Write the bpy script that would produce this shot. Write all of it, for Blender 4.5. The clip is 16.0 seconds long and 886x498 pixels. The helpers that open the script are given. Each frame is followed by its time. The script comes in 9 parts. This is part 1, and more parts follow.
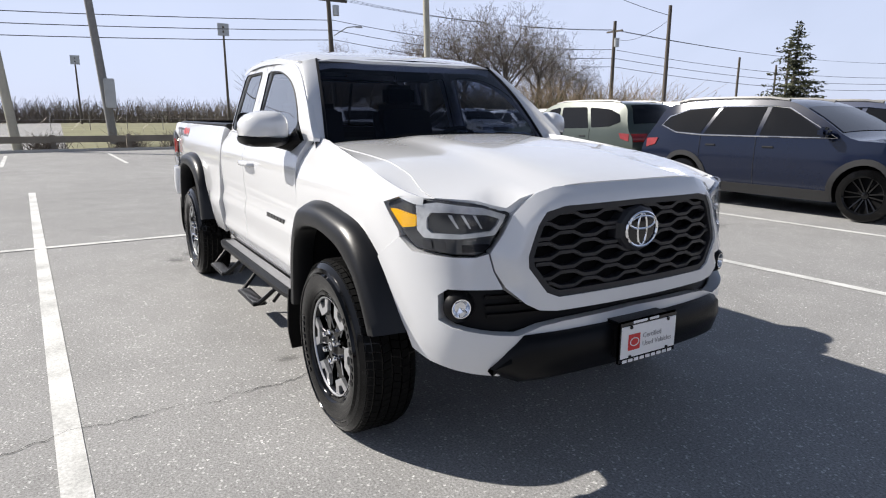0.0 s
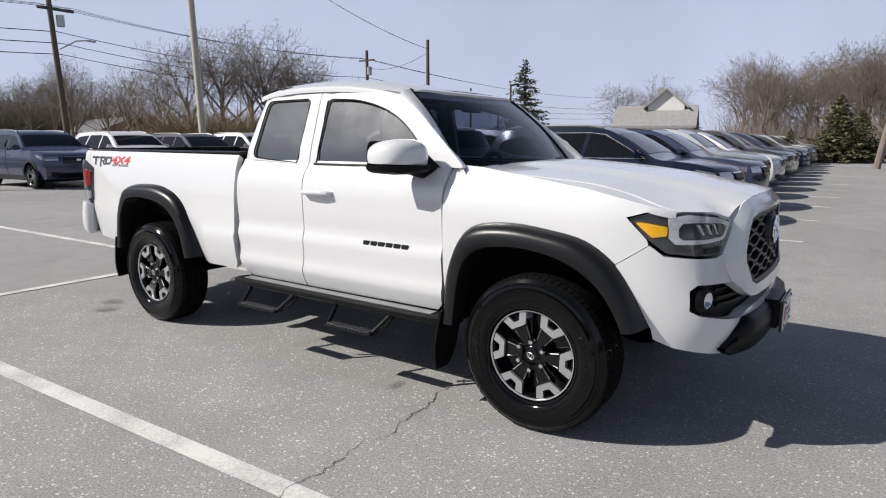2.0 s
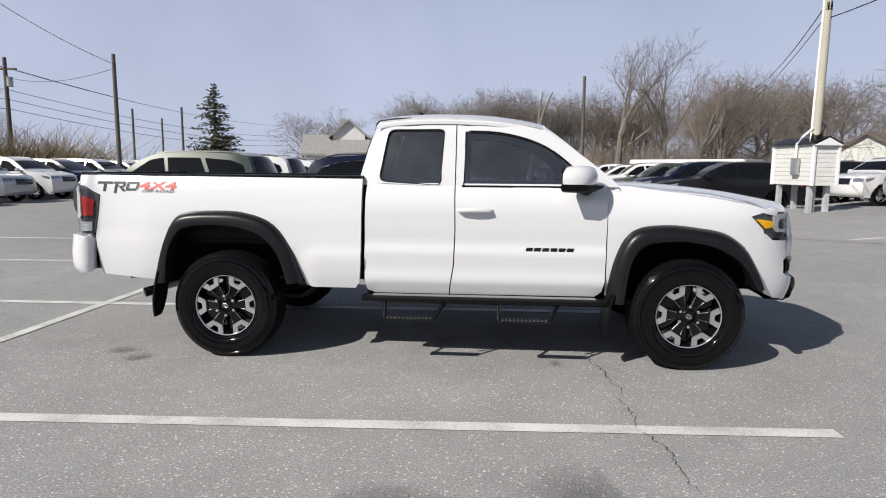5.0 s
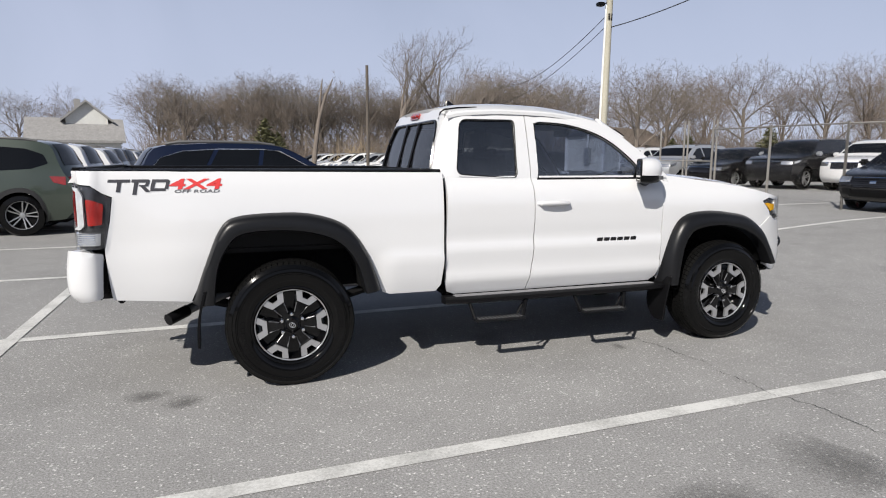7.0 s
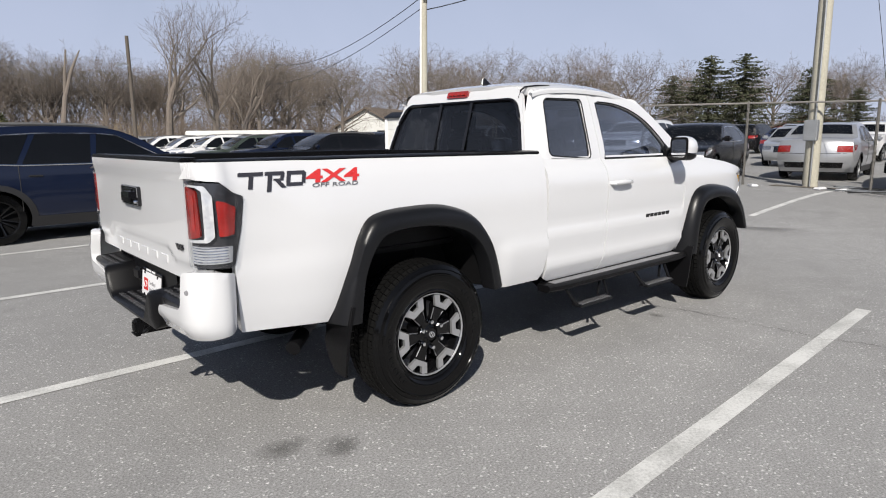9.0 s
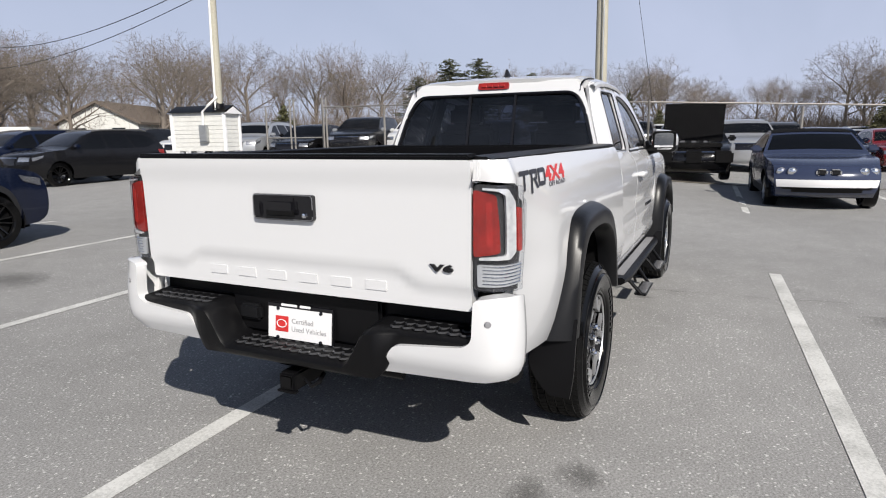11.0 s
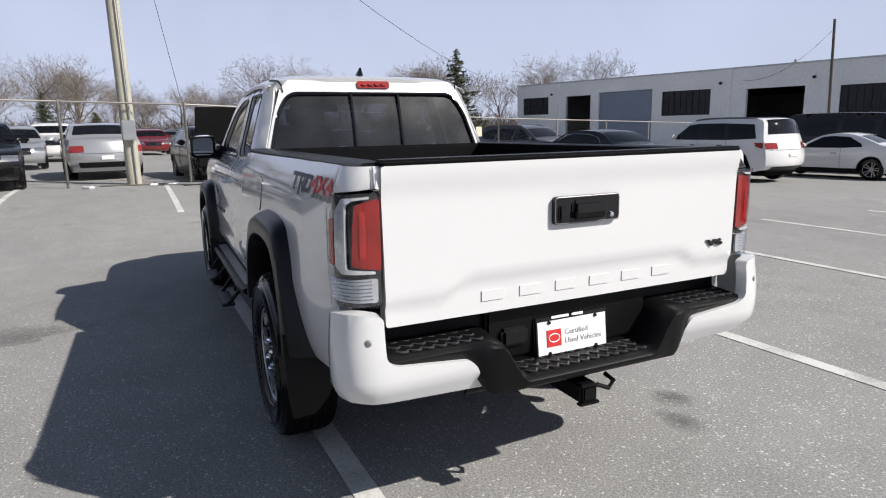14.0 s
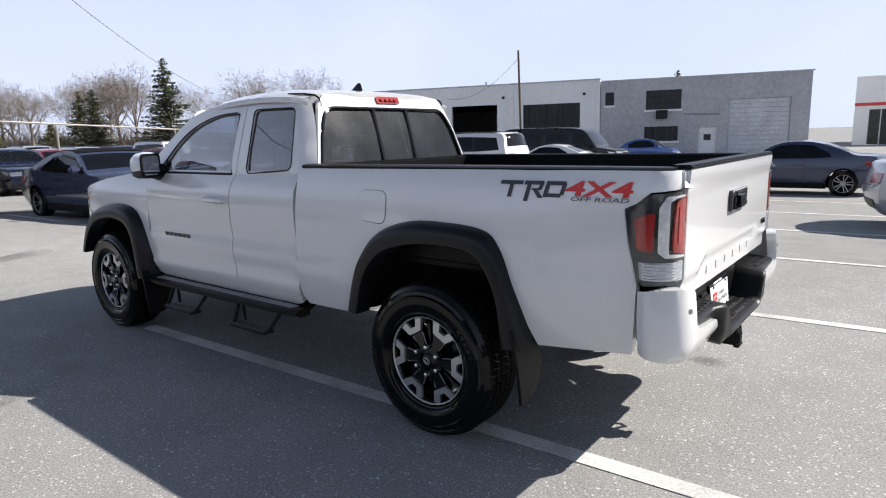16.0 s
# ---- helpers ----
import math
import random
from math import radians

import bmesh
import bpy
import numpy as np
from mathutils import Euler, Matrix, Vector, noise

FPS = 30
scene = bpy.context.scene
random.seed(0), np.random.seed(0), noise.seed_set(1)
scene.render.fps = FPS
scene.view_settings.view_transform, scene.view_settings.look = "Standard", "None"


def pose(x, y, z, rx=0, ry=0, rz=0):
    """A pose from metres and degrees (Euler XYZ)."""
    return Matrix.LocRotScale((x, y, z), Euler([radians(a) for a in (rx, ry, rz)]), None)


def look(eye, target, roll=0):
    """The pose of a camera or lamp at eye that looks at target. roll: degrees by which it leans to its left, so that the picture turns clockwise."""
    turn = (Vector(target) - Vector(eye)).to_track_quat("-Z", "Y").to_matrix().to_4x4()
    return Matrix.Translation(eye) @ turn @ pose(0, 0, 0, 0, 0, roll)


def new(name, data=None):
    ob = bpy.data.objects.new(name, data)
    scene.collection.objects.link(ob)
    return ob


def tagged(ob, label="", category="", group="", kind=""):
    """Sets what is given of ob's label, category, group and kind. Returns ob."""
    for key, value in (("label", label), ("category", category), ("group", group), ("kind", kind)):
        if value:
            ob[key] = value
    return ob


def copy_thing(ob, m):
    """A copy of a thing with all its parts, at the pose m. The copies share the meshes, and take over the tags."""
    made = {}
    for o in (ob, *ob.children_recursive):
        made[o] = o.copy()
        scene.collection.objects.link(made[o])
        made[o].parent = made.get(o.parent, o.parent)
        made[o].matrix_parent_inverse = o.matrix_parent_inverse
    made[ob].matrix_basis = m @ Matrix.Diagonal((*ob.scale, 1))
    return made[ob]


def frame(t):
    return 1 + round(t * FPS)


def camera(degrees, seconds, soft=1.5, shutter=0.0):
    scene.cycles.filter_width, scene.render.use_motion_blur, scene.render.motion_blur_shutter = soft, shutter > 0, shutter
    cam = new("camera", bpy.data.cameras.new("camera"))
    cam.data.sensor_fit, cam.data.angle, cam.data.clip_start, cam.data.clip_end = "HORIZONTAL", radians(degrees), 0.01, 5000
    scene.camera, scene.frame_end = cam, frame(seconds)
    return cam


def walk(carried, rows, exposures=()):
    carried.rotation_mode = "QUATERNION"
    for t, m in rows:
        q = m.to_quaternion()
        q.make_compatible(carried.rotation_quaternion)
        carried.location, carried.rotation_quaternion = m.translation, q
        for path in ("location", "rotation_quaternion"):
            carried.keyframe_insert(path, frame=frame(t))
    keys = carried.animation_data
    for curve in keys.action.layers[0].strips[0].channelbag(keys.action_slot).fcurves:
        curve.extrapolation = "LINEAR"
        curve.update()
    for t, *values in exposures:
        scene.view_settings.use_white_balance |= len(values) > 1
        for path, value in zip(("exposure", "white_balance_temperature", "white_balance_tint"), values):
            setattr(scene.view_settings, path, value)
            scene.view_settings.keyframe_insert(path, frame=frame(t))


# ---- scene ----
cam = camera(71.3, 16.0, 1.1)
PATH = [
    (0, (5.673, -1.832, 1.368), (4.003, -0.815, 0.946), 0.1),
    (0.5, (5.393, -2.233, 1.385), (3.845, -1.034, 0.978), -0.1),
    (1, (5.128, -2.704, 1.384), (3.715, -1.344, 0.995), -0.2),
    (1.5, (4.831, -3.079, 1.370), (3.558, -1.582, 1.002), 0.0),
    (2, (4.506, -3.447, 1.386), (3.372, -1.837, 1.039), 0.0),
    (2.5, (4.176, -3.861, 1.393), (3.183, -2.155, 1.070), -0.1),
    (3, (3.781, -4.154, 1.380), (2.936, -2.366, 1.080), 0.0),
    (3.5, (3.354, -4.482, 1.383), (2.667, -2.626, 1.099), 0.0),
    (4, (2.913, -4.739, 1.375), (2.391, -2.827, 1.104), 0.0),
    (4.6, (2.297, -5.023, 1.376), (2.001, -3.052, 1.112), 0.2),
    (5.25, (1.566, -5.156, 1.355), (1.525, -3.158, 1.095), 0.6),
    (5.9, (0.818, -5.104, 1.339), (1.038, -3.122, 1.075), 0.7),
    (6.5, (0.159, -4.889, 1.354), (0.615, -2.962, 1.075), 0.6),
    (7, (-0.309, -4.634, 1.381), (0.329, -2.761, 1.089), 0.3),
    (7.5, (-0.820, -4.393, 1.402), (-0.004, -2.593, 1.095), 0.1),
    (8, (-1.234, -4.047, 1.393), (-0.247, -2.338, 1.073), -0.1),
    (8.5, (-1.639, -3.691, 1.386), (-0.493, -2.087, 1.050), -0.3),
    (9, (-1.988, -3.299, 1.383), (-0.694, -1.815, 1.033), -0.5),
    (9.6, (-2.392, -2.813, 1.377), (-0.916, -1.469, 1.016), -0.7),
    (10.25, (-2.713, -2.218, 1.377), (-1.060, -1.065, 1.010), -0.8),
    (10.9, (-2.916, -1.592, 1.381), (-1.123, -0.688, 1.009), -0.8),
    (11.5, (-2.997, -1.019, 1.382), (-1.126, -0.422, 1.006), -0.7),
    (12, (-3.022, -0.554, 1.397), (-1.085, -0.240, 1.012), -0.7),
    (12.5, (-3.067, -0.078, 1.389), (-1.105, -0.074, 0.998), -0.6),
    (13, (-3.034, 0.374, 1.380), (-1.096, 0.074, 0.987), -0.7),
    (13.5, (-2.940, 0.837, 1.401), (-1.066, 0.258, 1.010), -0.9),
    (14, (-2.851, 1.346, 1.404), (-1.073, 0.515, 1.022), -1.1),
    (14.5, (-2.609, 1.799, 1.399), (-0.952, 0.744, 1.022), -1.2),
    (15, (-2.393, 2.297, 1.403), (-0.877, 1.046, 1.032), -1.3),
    (15.5, (-2.130, 2.729, 1.406), (-0.764, 1.315, 1.041), -1.4),
    (16, (-1.825, 3.101, 1.444), (-0.611, 1.552, 1.086), -1.5),
]
walk(cam, [(t, look(eye, target, roll)) for t, eye, target, roll in PATH],
     [(0, 0.76), (1.0, 0.58), (1.7, 0.46), (3, 0.34), (9, 0.34), (11.5, 0.37), (13, 0.42), (14, 0.5), (14.8, 0.72), (16, 0.92)])

# world, sun
from mathutils.geometry import delaunay_2d_cdt

SUN_DIR = Vector((-0.92, -0.88, 1.0)).normalized()
world = bpy.data.worlds.new("world")
scene.world = world
world.use_nodes = True
_n = world.node_tree.nodes
_sky = _n.new("ShaderNodeTexSky")
_sky.sky_type = "NISHITA"
_sky.sun_disc = False
_sky.sun_elevation = math.asin(SUN_DIR.z)
_sky.sun_rotation = math.atan2(SUN_DIR.x, SUN_DIR.y)
_sky.air_density, _sky.dust_density, _sky.ozone_density = 1.0, 0.8, 2.0
_haze = _n.new("ShaderNodeMix")
_haze.data_type = "RGBA"
_way, _up, _thin = _n.new("ShaderNodeTexCoord"), _n.new("ShaderNodeSeparateXYZ"), _n.new("ShaderNodeMapRange")
_thin.interpolation_type = "SMOOTHSTEP"
_thin.inputs[1].default_value, _thin.inputs[2].default_value, _thin.inputs[3].default_value, _thin.inputs[4].default_value = 0.08, 0.75, 0.84, 0.02
world.node_tree.links.new(_way.outputs["Generated"], _up.inputs[0])
world.node_tree.links.new(_up.outputs[2], _thin.inputs[0])
_wisp, _soft, _sum = _n.new("ShaderNodeTexNoise"), _n.new("ShaderNodeMapRange"), _n.new("ShaderNodeMath")
_wisp.inputs["Scale"].default_value, _wisp.inputs["Detail"].default_value, _wisp.inputs["Distortion"].default_value = 2.2, 5, 1.2
_soft.inputs[1].default_value, _soft.inputs[2].default_value, _soft.inputs[3].default_value, _soft.inputs[4].default_value = 0.35, 0.75, -0.05, 0.12
world.node_tree.links.new(_way.outputs["Generated"], _wisp.inputs["Vector"])
world.node_tree.links.new(_wisp.outputs["Fac"], _soft.inputs[0])
world.node_tree.links.new(_thin.outputs[0], _sum.inputs[0])
world.node_tree.links.new(_soft.outputs[0], _sum.inputs[1])
world.node_tree.links.new(_sum.outputs[0], _haze.inputs[0])
_haze.inputs[7].default_value = (5.2, 5.75, 7.5, 1)
_deep = _n.new("ShaderNodeVectorMath")
_deep.operation = "SCALE"
_deep.inputs["Scale"].default_value = 0.5
world.node_tree.links.new(_sky.outputs[0], _deep.inputs[0])
world.node_tree.links.new(_deep.outputs[0], _haze.inputs[6])
world.node_tree.links.new(_haze.outputs[2], _n["Background"].inputs[0])
_n["Background"].inputs[1].default_value = 0.085
sun = new("sun", bpy.data.lights.new("sun", "SUN"))
sun.data.energy, sun.data.angle, sun.data.color = 4.5, radians(0.53), (1.0, 0.945, 0.87)
sun.matrix_world = look(SUN_DIR * 50, (0, 0, 0))
scene.view_settings.exposure = 0.3


# ---------------------------------------------------------------- materials
def tree_of(name):
    m = bpy.data.materials.new(name)
    m.use_nodes = True
    nt = m.node_tree
    return m, nt, nt.nodes["Principled BSDF"]


def mat(name, col, rough=0.5, metal=0.0, coat=0.0, var=0.12, scale=3.0, fine=60.0, bump=0.0, spec=0.5, trans=0.0, rnd=0.0):
    """Principled surface with coarse and fine variation of its colour and a fine relief, in metres."""
    m, nt, p = tree_of(name)
    N, L = nt.nodes, nt.links
    co = N.new("ShaderNodeTexCoord")
    a = N.new("ShaderNodeTexNoise")
    a.inputs["Scale"].default_value, a.inputs["Detail"].default_value = scale, 4
    b = N.new("ShaderNodeTexNoise")
    b.inputs["Scale"].default_value, b.inputs["Detail"].default_value = fine, 3
    for t in (a, b):
        L.new(co.outputs["Object"], t.inputs["Vector"])
    add = N.new("ShaderNodeMath")
    add.operation = "ADD"
    L.new(a.outputs["Fac"], add.inputs[0])
    L.new(b.outputs["Fac"], add.inputs[1])
    mr = N.new("ShaderNodeMapRange")
    mr.inputs[1].default_value, mr.inputs[2].default_value = 0.6, 1.4
    mr.inputs[3].default_value, mr.inputs[4].default_value = 1 - var, 1 + var
    L.new(add.outputs[0], mr.inputs[0])
    last = mr.outputs[0]
    if rnd:
        oi = N.new("ShaderNodeObjectInfo")
        r2 = N.new("ShaderNodeMapRange")
        r2.inputs[3].default_value, r2.inputs[4].default_value = 1 - rnd, 1 + rnd
        L.new(oi.outputs["Random"], r2.inputs[0])
        mu = N.new("ShaderNodeMath")
        mu.operation = "MULTIPLY"
        L.new(last, mu.inputs[0])
        L.new(r2.outputs[0], mu.inputs[1])
        last = mu.outputs[0]
    mx = N.new("ShaderNodeVectorMath")
    mx.operation = "SCALE"
    mx.inputs[0].default_value = col
    L.new(last, mx.inputs["Scale"])
    L.new(mx.outputs[0], p.inputs["Base Color"])
    p.inputs["Roughness"].default_value, p.inputs["Metallic"].default_value = rough, metal
    p.inputs["Coat Weight"].default_value, p.inputs["Coat Roughness"].default_value = coat, 0.04
    p.inputs["Specular IOR Level"].default_value = spec
    p.inputs["Transmission Weight"].default_value = trans
    if bump:
        bp = N.new("ShaderNodeBump")
        bp.inputs["Strength"].default_value, bp.inputs["Distance"].default_value = bump, 0.004
        L.new(b.outputs["Fac"], bp.inputs["Height"])
        L.new(bp.outputs[0], p.inputs["Normal"])
    return m


def glass_mat(name, tint, ior=1.5, rough=0.01, dust=0.0, power=5.0):
    """Thin tinted pane: lets light through by its tint, mirrors by Fresnel, with a film of dust."""
    m, nt, p = tree_of(name)
    N, L = nt.nodes, nt.links
    tr = N.new("ShaderNodeBsdfTransparent")
    tr.inputs[0].default_value = (*tint, 1)
    gl = N.new("ShaderNodeBsdfGlossy")
    gl.inputs["Roughness"].default_value = rough
    lw = N.new("ShaderNodeLayerWeight")
    lw.inputs[0].default_value = 0.5
    pw, fr = N.new("ShaderNodeMath"), N.new("ShaderNodeMapRange")
    pw.operation = "POWER"
    pw.inputs[1].default_value = power
    f0 = ((ior - 1) / (ior + 1)) ** 2
    fr.inputs[3].default_value, fr.inputs[4].default_value = f0, 1.0
    L.new(lw.outputs["Facing"], pw.inputs[0])
    L.new(pw.outputs[0], fr.inputs[0])
    mixn = N.new("ShaderNodeMixShader")
    L.new(fr.outputs[0], mixn.inputs[0])
    L.new(tr.outputs[0], mixn.inputs[1])
    L.new(gl.outputs[0], mixn.inputs[2])
    last = mixn.outputs[0]
    if dust:
        df = N.new("ShaderNodeBsdfGlossy")
        df.inputs[0].default_value = (0.80, 0.82, 0.84, 1)
        df.inputs["Roughness"].default_value = 0.42
        co, nz, mr, m2 = N.new("ShaderNodeTexCoord"), N.new("ShaderNodeTexNoise"), N.new("ShaderNodeMapRange"), N.new("ShaderNodeMixShader")
        nz.inputs["Scale"].default_value, nz.inputs["Detail"].default_value = 5, 4
        mr.inputs[1].default_value, mr.inputs[2].default_value, mr.inputs[3].default_value, mr.inputs[4].default_value = 0.3, 0.7, dust * 0.55, dust * 1.35
        L.new(co.outputs["Object"], nz.inputs["Vector"])
        L.new(nz.outputs["Fac"], mr.inputs[0])
        L.new(mr.outputs[0], m2.inputs[0])
        L.new(last, m2.inputs[1])
        L.new(df.outputs[0], m2.inputs[2])
        last = m2.outputs[0]
    L.new(last, N["Material Output"].inputs[0])
    N.remove(p)
    return m


def asphalt_mat():
    m, nt, p = tree_of("aged_asphalt")
    N, L = nt.nodes, nt.links
    co = N.new("ShaderNodeTexCoord")

    def noise_tex(s, d=4, r=0.55):
        t = N.new("ShaderNodeTexNoise")
        t.inputs["Scale"].default_value, t.inputs["Detail"].default_value, t.inputs["Roughness"].default_value = s, d, r
        L.new(co.outputs["Object"], t.inputs["Vector"])
        return t

    def rng(src, a, b, c, d):
        r = N.new("ShaderNodeMapRange")
        for k, v in zip((1, 2, 3, 4), (a, b, c, d)):
            r.inputs[k].default_value = v
        L.new(src, r.inputs[0])
        return r.outputs[0]

    def mul(a, b):
        q = N.new("ShaderNodeMath")
        q.operation = "MULTIPLY"
        L.new(a, q.inputs[0])
        L.new(b, q.inputs[1])
        return q.outputs[0]

    big, mid, fine = noise_tex(0.22, 5), noise_tex(2.3, 5, 0.6), noise_tex(95, 3, 0.7)
    vor = N.new("ShaderNodeTexVoronoi")
    vor.inputs["Scale"].default_value = 105
    L.new(co.outputs["Object"], vor.inputs["Vector"])
    sep = N.new("ShaderNodeSeparateColor")
    L.new(vor.outputs["Color"], sep.inputs[0])
    speck = rng(sep.outputs[0], 0.93, 1.0, 1.0, 2.0)
    stain = rng(noise_tex(0.9, 6, 0.65).outputs["Fac"], 0.60, 0.72, 1.0, 0.80)
    v = mul(mul(rng(big.outputs["Fac"], 0.3, 0.7, 0.88, 1.1), rng(mid.outputs["Fac"], 0.3, 0.7, 0.92, 1.08)), rng(fine.outputs["Fac"], 0.3, 0.7, 0.58, 1.42))
    v = mul(mul(v, speck), stain)
    sc = N.new("ShaderNodeVectorMath")
    sc.operation = "SCALE"
    sc.inputs[0].default_value = (0.270, 0.268, 0.264)
    L.new(v, sc.inputs["Scale"])
    L.new(sc.outputs[0], p.inputs["Base Color"])
    p.inputs["Roughness"].default_value = 0.82
    p.inputs["Specular IOR Level"].default_value = 0.12
    bp = N.new("ShaderNodeBump")
    bp.inputs["Strength"].default_value, bp.inputs["Distance"].default_value = 0.6, 0.005
    L.new(fine.outputs["Fac"], bp.inputs["Height"])
    L.new(bp.outputs[0], p.inputs["Normal"])
    return m


def worn_paint():
    """Road paint, rubbed through to the asphalt in places."""
    m, nt, p = tree_of("worn_line_paint")
    N, L = nt.nodes, nt.links
    co = N.new("ShaderNodeTexCoord")
    a, b = N.new("ShaderNodeTexNoise"), N.new("ShaderNodeTexNoise")
    a.inputs["Scale"].default_value, a.inputs["Detail"].default_value, a.inputs["Roughness"].default_value = 70, 4, 0.75
    b.inputs["Scale"].default_value, b.inputs["Detail"].default_value = 3, 4
    ad = N.new("ShaderNodeMath")
    ad.operation = "ADD"
    for t in (a, b):
        L.new(co.outputs["Object"], t.inputs["Vector"])
    L.new(a.outputs["Fac"], ad.inputs[0])
    L.new(b.outputs["Fac"], ad.inputs[1])
    cr = N.new("ShaderNodeValToRGB")
    cr.color_ramp.elements[0].position, cr.color_ramp.elements[0].color = 0.33, (0.30, 0.30, 0.29, 1)
    cr.color_ramp.elements[1].position, cr.color_ramp.elements[1].color = 0.56, (0.62, 0.62, 0.60, 1)
    half = N.new("ShaderNodeMath")
    half.operation = "MULTIPLY"
    half.inputs[1].default_value = 0.5
    L.new(ad.outputs[0], half.inputs[0])
    L.new(half.outputs[0], cr.inputs[0])
    L.new(cr.outputs[0], p.inputs["Base Color"])
    p.inputs["Roughness"].default_value = 0.75
    return m


M_ASPHALT, M_LINE = asphalt_mat(), worn_paint()
M_WHITE = mat("white_car_paint", (0.635, 0.64, 0.65), 0.22, coat=0.9, var=0.012, scale=2, fine=400, spec=0.5)
M_BLACKPL = mat("black_textured_plastic", (0.0045, 0.0045, 0.0052), 0.38, var=0.2, fine=300, bump=0.12, spec=0.16)
M_GREYPL = mat("dark_grey_fender_plastic", (0.008, 0.0083, 0.0095), 0.33, var=0.15, fine=350, bump=0.06, spec=0.26)
M_RUBBER = mat("tyre_rubber", (0.003, 0.003, 0.0032), 0.10, coat=0.15, var=0.3, fine=120, bump=0.02, spec=0.16)
M_TREAD = mat("tyre_tread", (0.006, 0.006, 0.006), 0.6, var=0.3, fine=120, bump=0.3, spec=0.05)
M_SILVER = mat("machined_alloy", (0.50, 0.505, 0.52), 0.34, metal=0.75, var=0.08, fine=200)
M_RIMDARK = mat("gloss_black_alloy", (0.004, 0.004, 0.0045), 0.12, coat=0.1, var=0.1, spec=0.3)
M_CHROME = mat("chrome", (0.82, 0.83, 0.85), 0.08, metal=1.0, var=0.03)
M_DARK = mat("underbody_black", (0.006, 0.006, 0.0065), 0.85, var=0.3, spec=0.1)
M_STEEL = mat("dull_steel", (0.25, 0.25, 0.26), 0.45, metal=0.8, var=0.2)
M_GRILLE = mat("grille_grey_plastic", (0.022, 0.0225, 0.026), 0.42, var=0.12, fine=300, bump=0.04, spec=0.35)
M_GLOSSBLK = mat("gloss_black_trim", (0.008, 0.008, 0.010), 0.10, coat=0.0, var=0.05, spec=0.45)
M_RED = mat("red_lamp_lens", (0.25, 0.016, 0.013), 0.12, coat=0.8, var=0.35, scale=14, fine=90)
M_REDBR = mat("bright_red_lens", (0.36, 0.024, 0.020), 0.2, coat=0.6, var=0.35, scale=14, fine=120)
M_TREADPL = mat("step_tread_plastic", (0.045, 0.046, 0.050), 0.28, var=0.3, fine=80, spec=0.4)
M_GRIP = mat("light_grey_plastic", (0.22, 0.22, 0.23), 0.35, var=0.25, fine=60)
M_AMBER = mat("amber_lens", (0.92, 0.47, 0.012), 0.15, coat=0.8, var=0.1, fine=120)
M_LAMPIN = mat("lamp_reflector", (0.72, 0.73, 0.75), 0.16, metal=0.45, var=0.25, fine=50)
M_REVERSE = mat("white_reverse_lens", (0.55, 0.56, 0.58), 0.18, metal=0.35, coat=0.6, var=0.2, fine=90)
M_TAILHS = mat("smoked_silver_housing", (0.055, 0.055, 0.06), 0.14, metal=0.4, coat=0.5, var=0.2, fine=70)
M_LAMPDK = mat("lamp_housing_dark", (0.045, 0.047, 0.053), 0.1, coat=0.8, var=0.2)
M_GLASS = glass_mat("tinted_window_glass", (0.40, 0.43, 0.46), 2.2, dust=0.03, power=2.3)
M_PRIVACY = glass_mat("privacy_glass", (0.12, 0.125, 0.135), 2.1, dust=0.03, power=2.3)
M_REARGL = glass_mat("rear_privacy_glass", (0.16, 0.165, 0.18), 1.6, dust=0.012)
M_WIND = glass_mat("windscreen_glass", (0.36, 0.40, 0.52), 1.4)
M_LENS = glass_mat("clear_lamp_lens", (0.93, 0.94, 0.95), 1.35)
M_SEAT = mat("dark_seat_fabric", (0.011, 0.011, 0.013), 0.85, var=0.2, fine=200)
M_PLATE = mat("plate_white", (0.75, 0.75, 0.76), 0.4, var=0.03)
M_BADGERED = mat("red_print", (0.55, 0.03, 0.03), 0.4, var=0.05)
M_DECAL = mat("dark_decal_print", (0.028, 0.028, 0.036), 0.45, var=0.1)
M_DECALGR = mat("grey_decal", (0.10, 0.10, 0.11), 0.4, var=0.05)
M_PRINT = mat("grey_print", (0.30, 0.30, 0.31), 0.5, var=0.05)
M_SEAM = mat("panel_gap", (0.02, 0.02, 0.02), 0.7, var=0.2)


# ---------------------------------------------------------------- mesh helpers
def part(name, bm, material, parent=None, label="", sharp=38.0, shadow=True):
    me = bpy.data.meshes.new(name)
    bm.to_mesh(me)
    bm.free()
    me.polygons.foreach_set("use_smooth", [True] * len(me.polygons))
    me.set_sharp_from_angle(angle=radians(sharp))
    me.materials.append(material)
    ob = new(name, me)
    if parent is not None:
        ob.parent = parent
    if label:
        ob["label"] = label
    if not shadow:
        ob.visible_shadow = False
    return ob


def thing(name, label, category, loc=(0, 0, 0), rz=0.0, group="", kind=""):
    ob = new(name)
    ob.empty_display_size = 0.1
    ob.matrix_basis = pose(*loc, 0, 0, rz)
    return tagged(ob, label, category, group, kind)


def box_bm(lo, hi, bevel=0.0, bm=None, seg=2):
    bm2 = bmesh.new()
    bmesh.ops.create_cube(bm2, size=1)
    for v in bm2.verts:
        v.co = [lo[i] + (hi[i] - lo[i]) * (v.co[i] + 0.5) for i in range(3)]
    if bevel:
        bmesh.ops.bevel(bm2, geom=bm2.edges[:], offset=bevel, segments=seg, affect="EDGES", clamp_overlap=True)
    return join(bm, bm2)


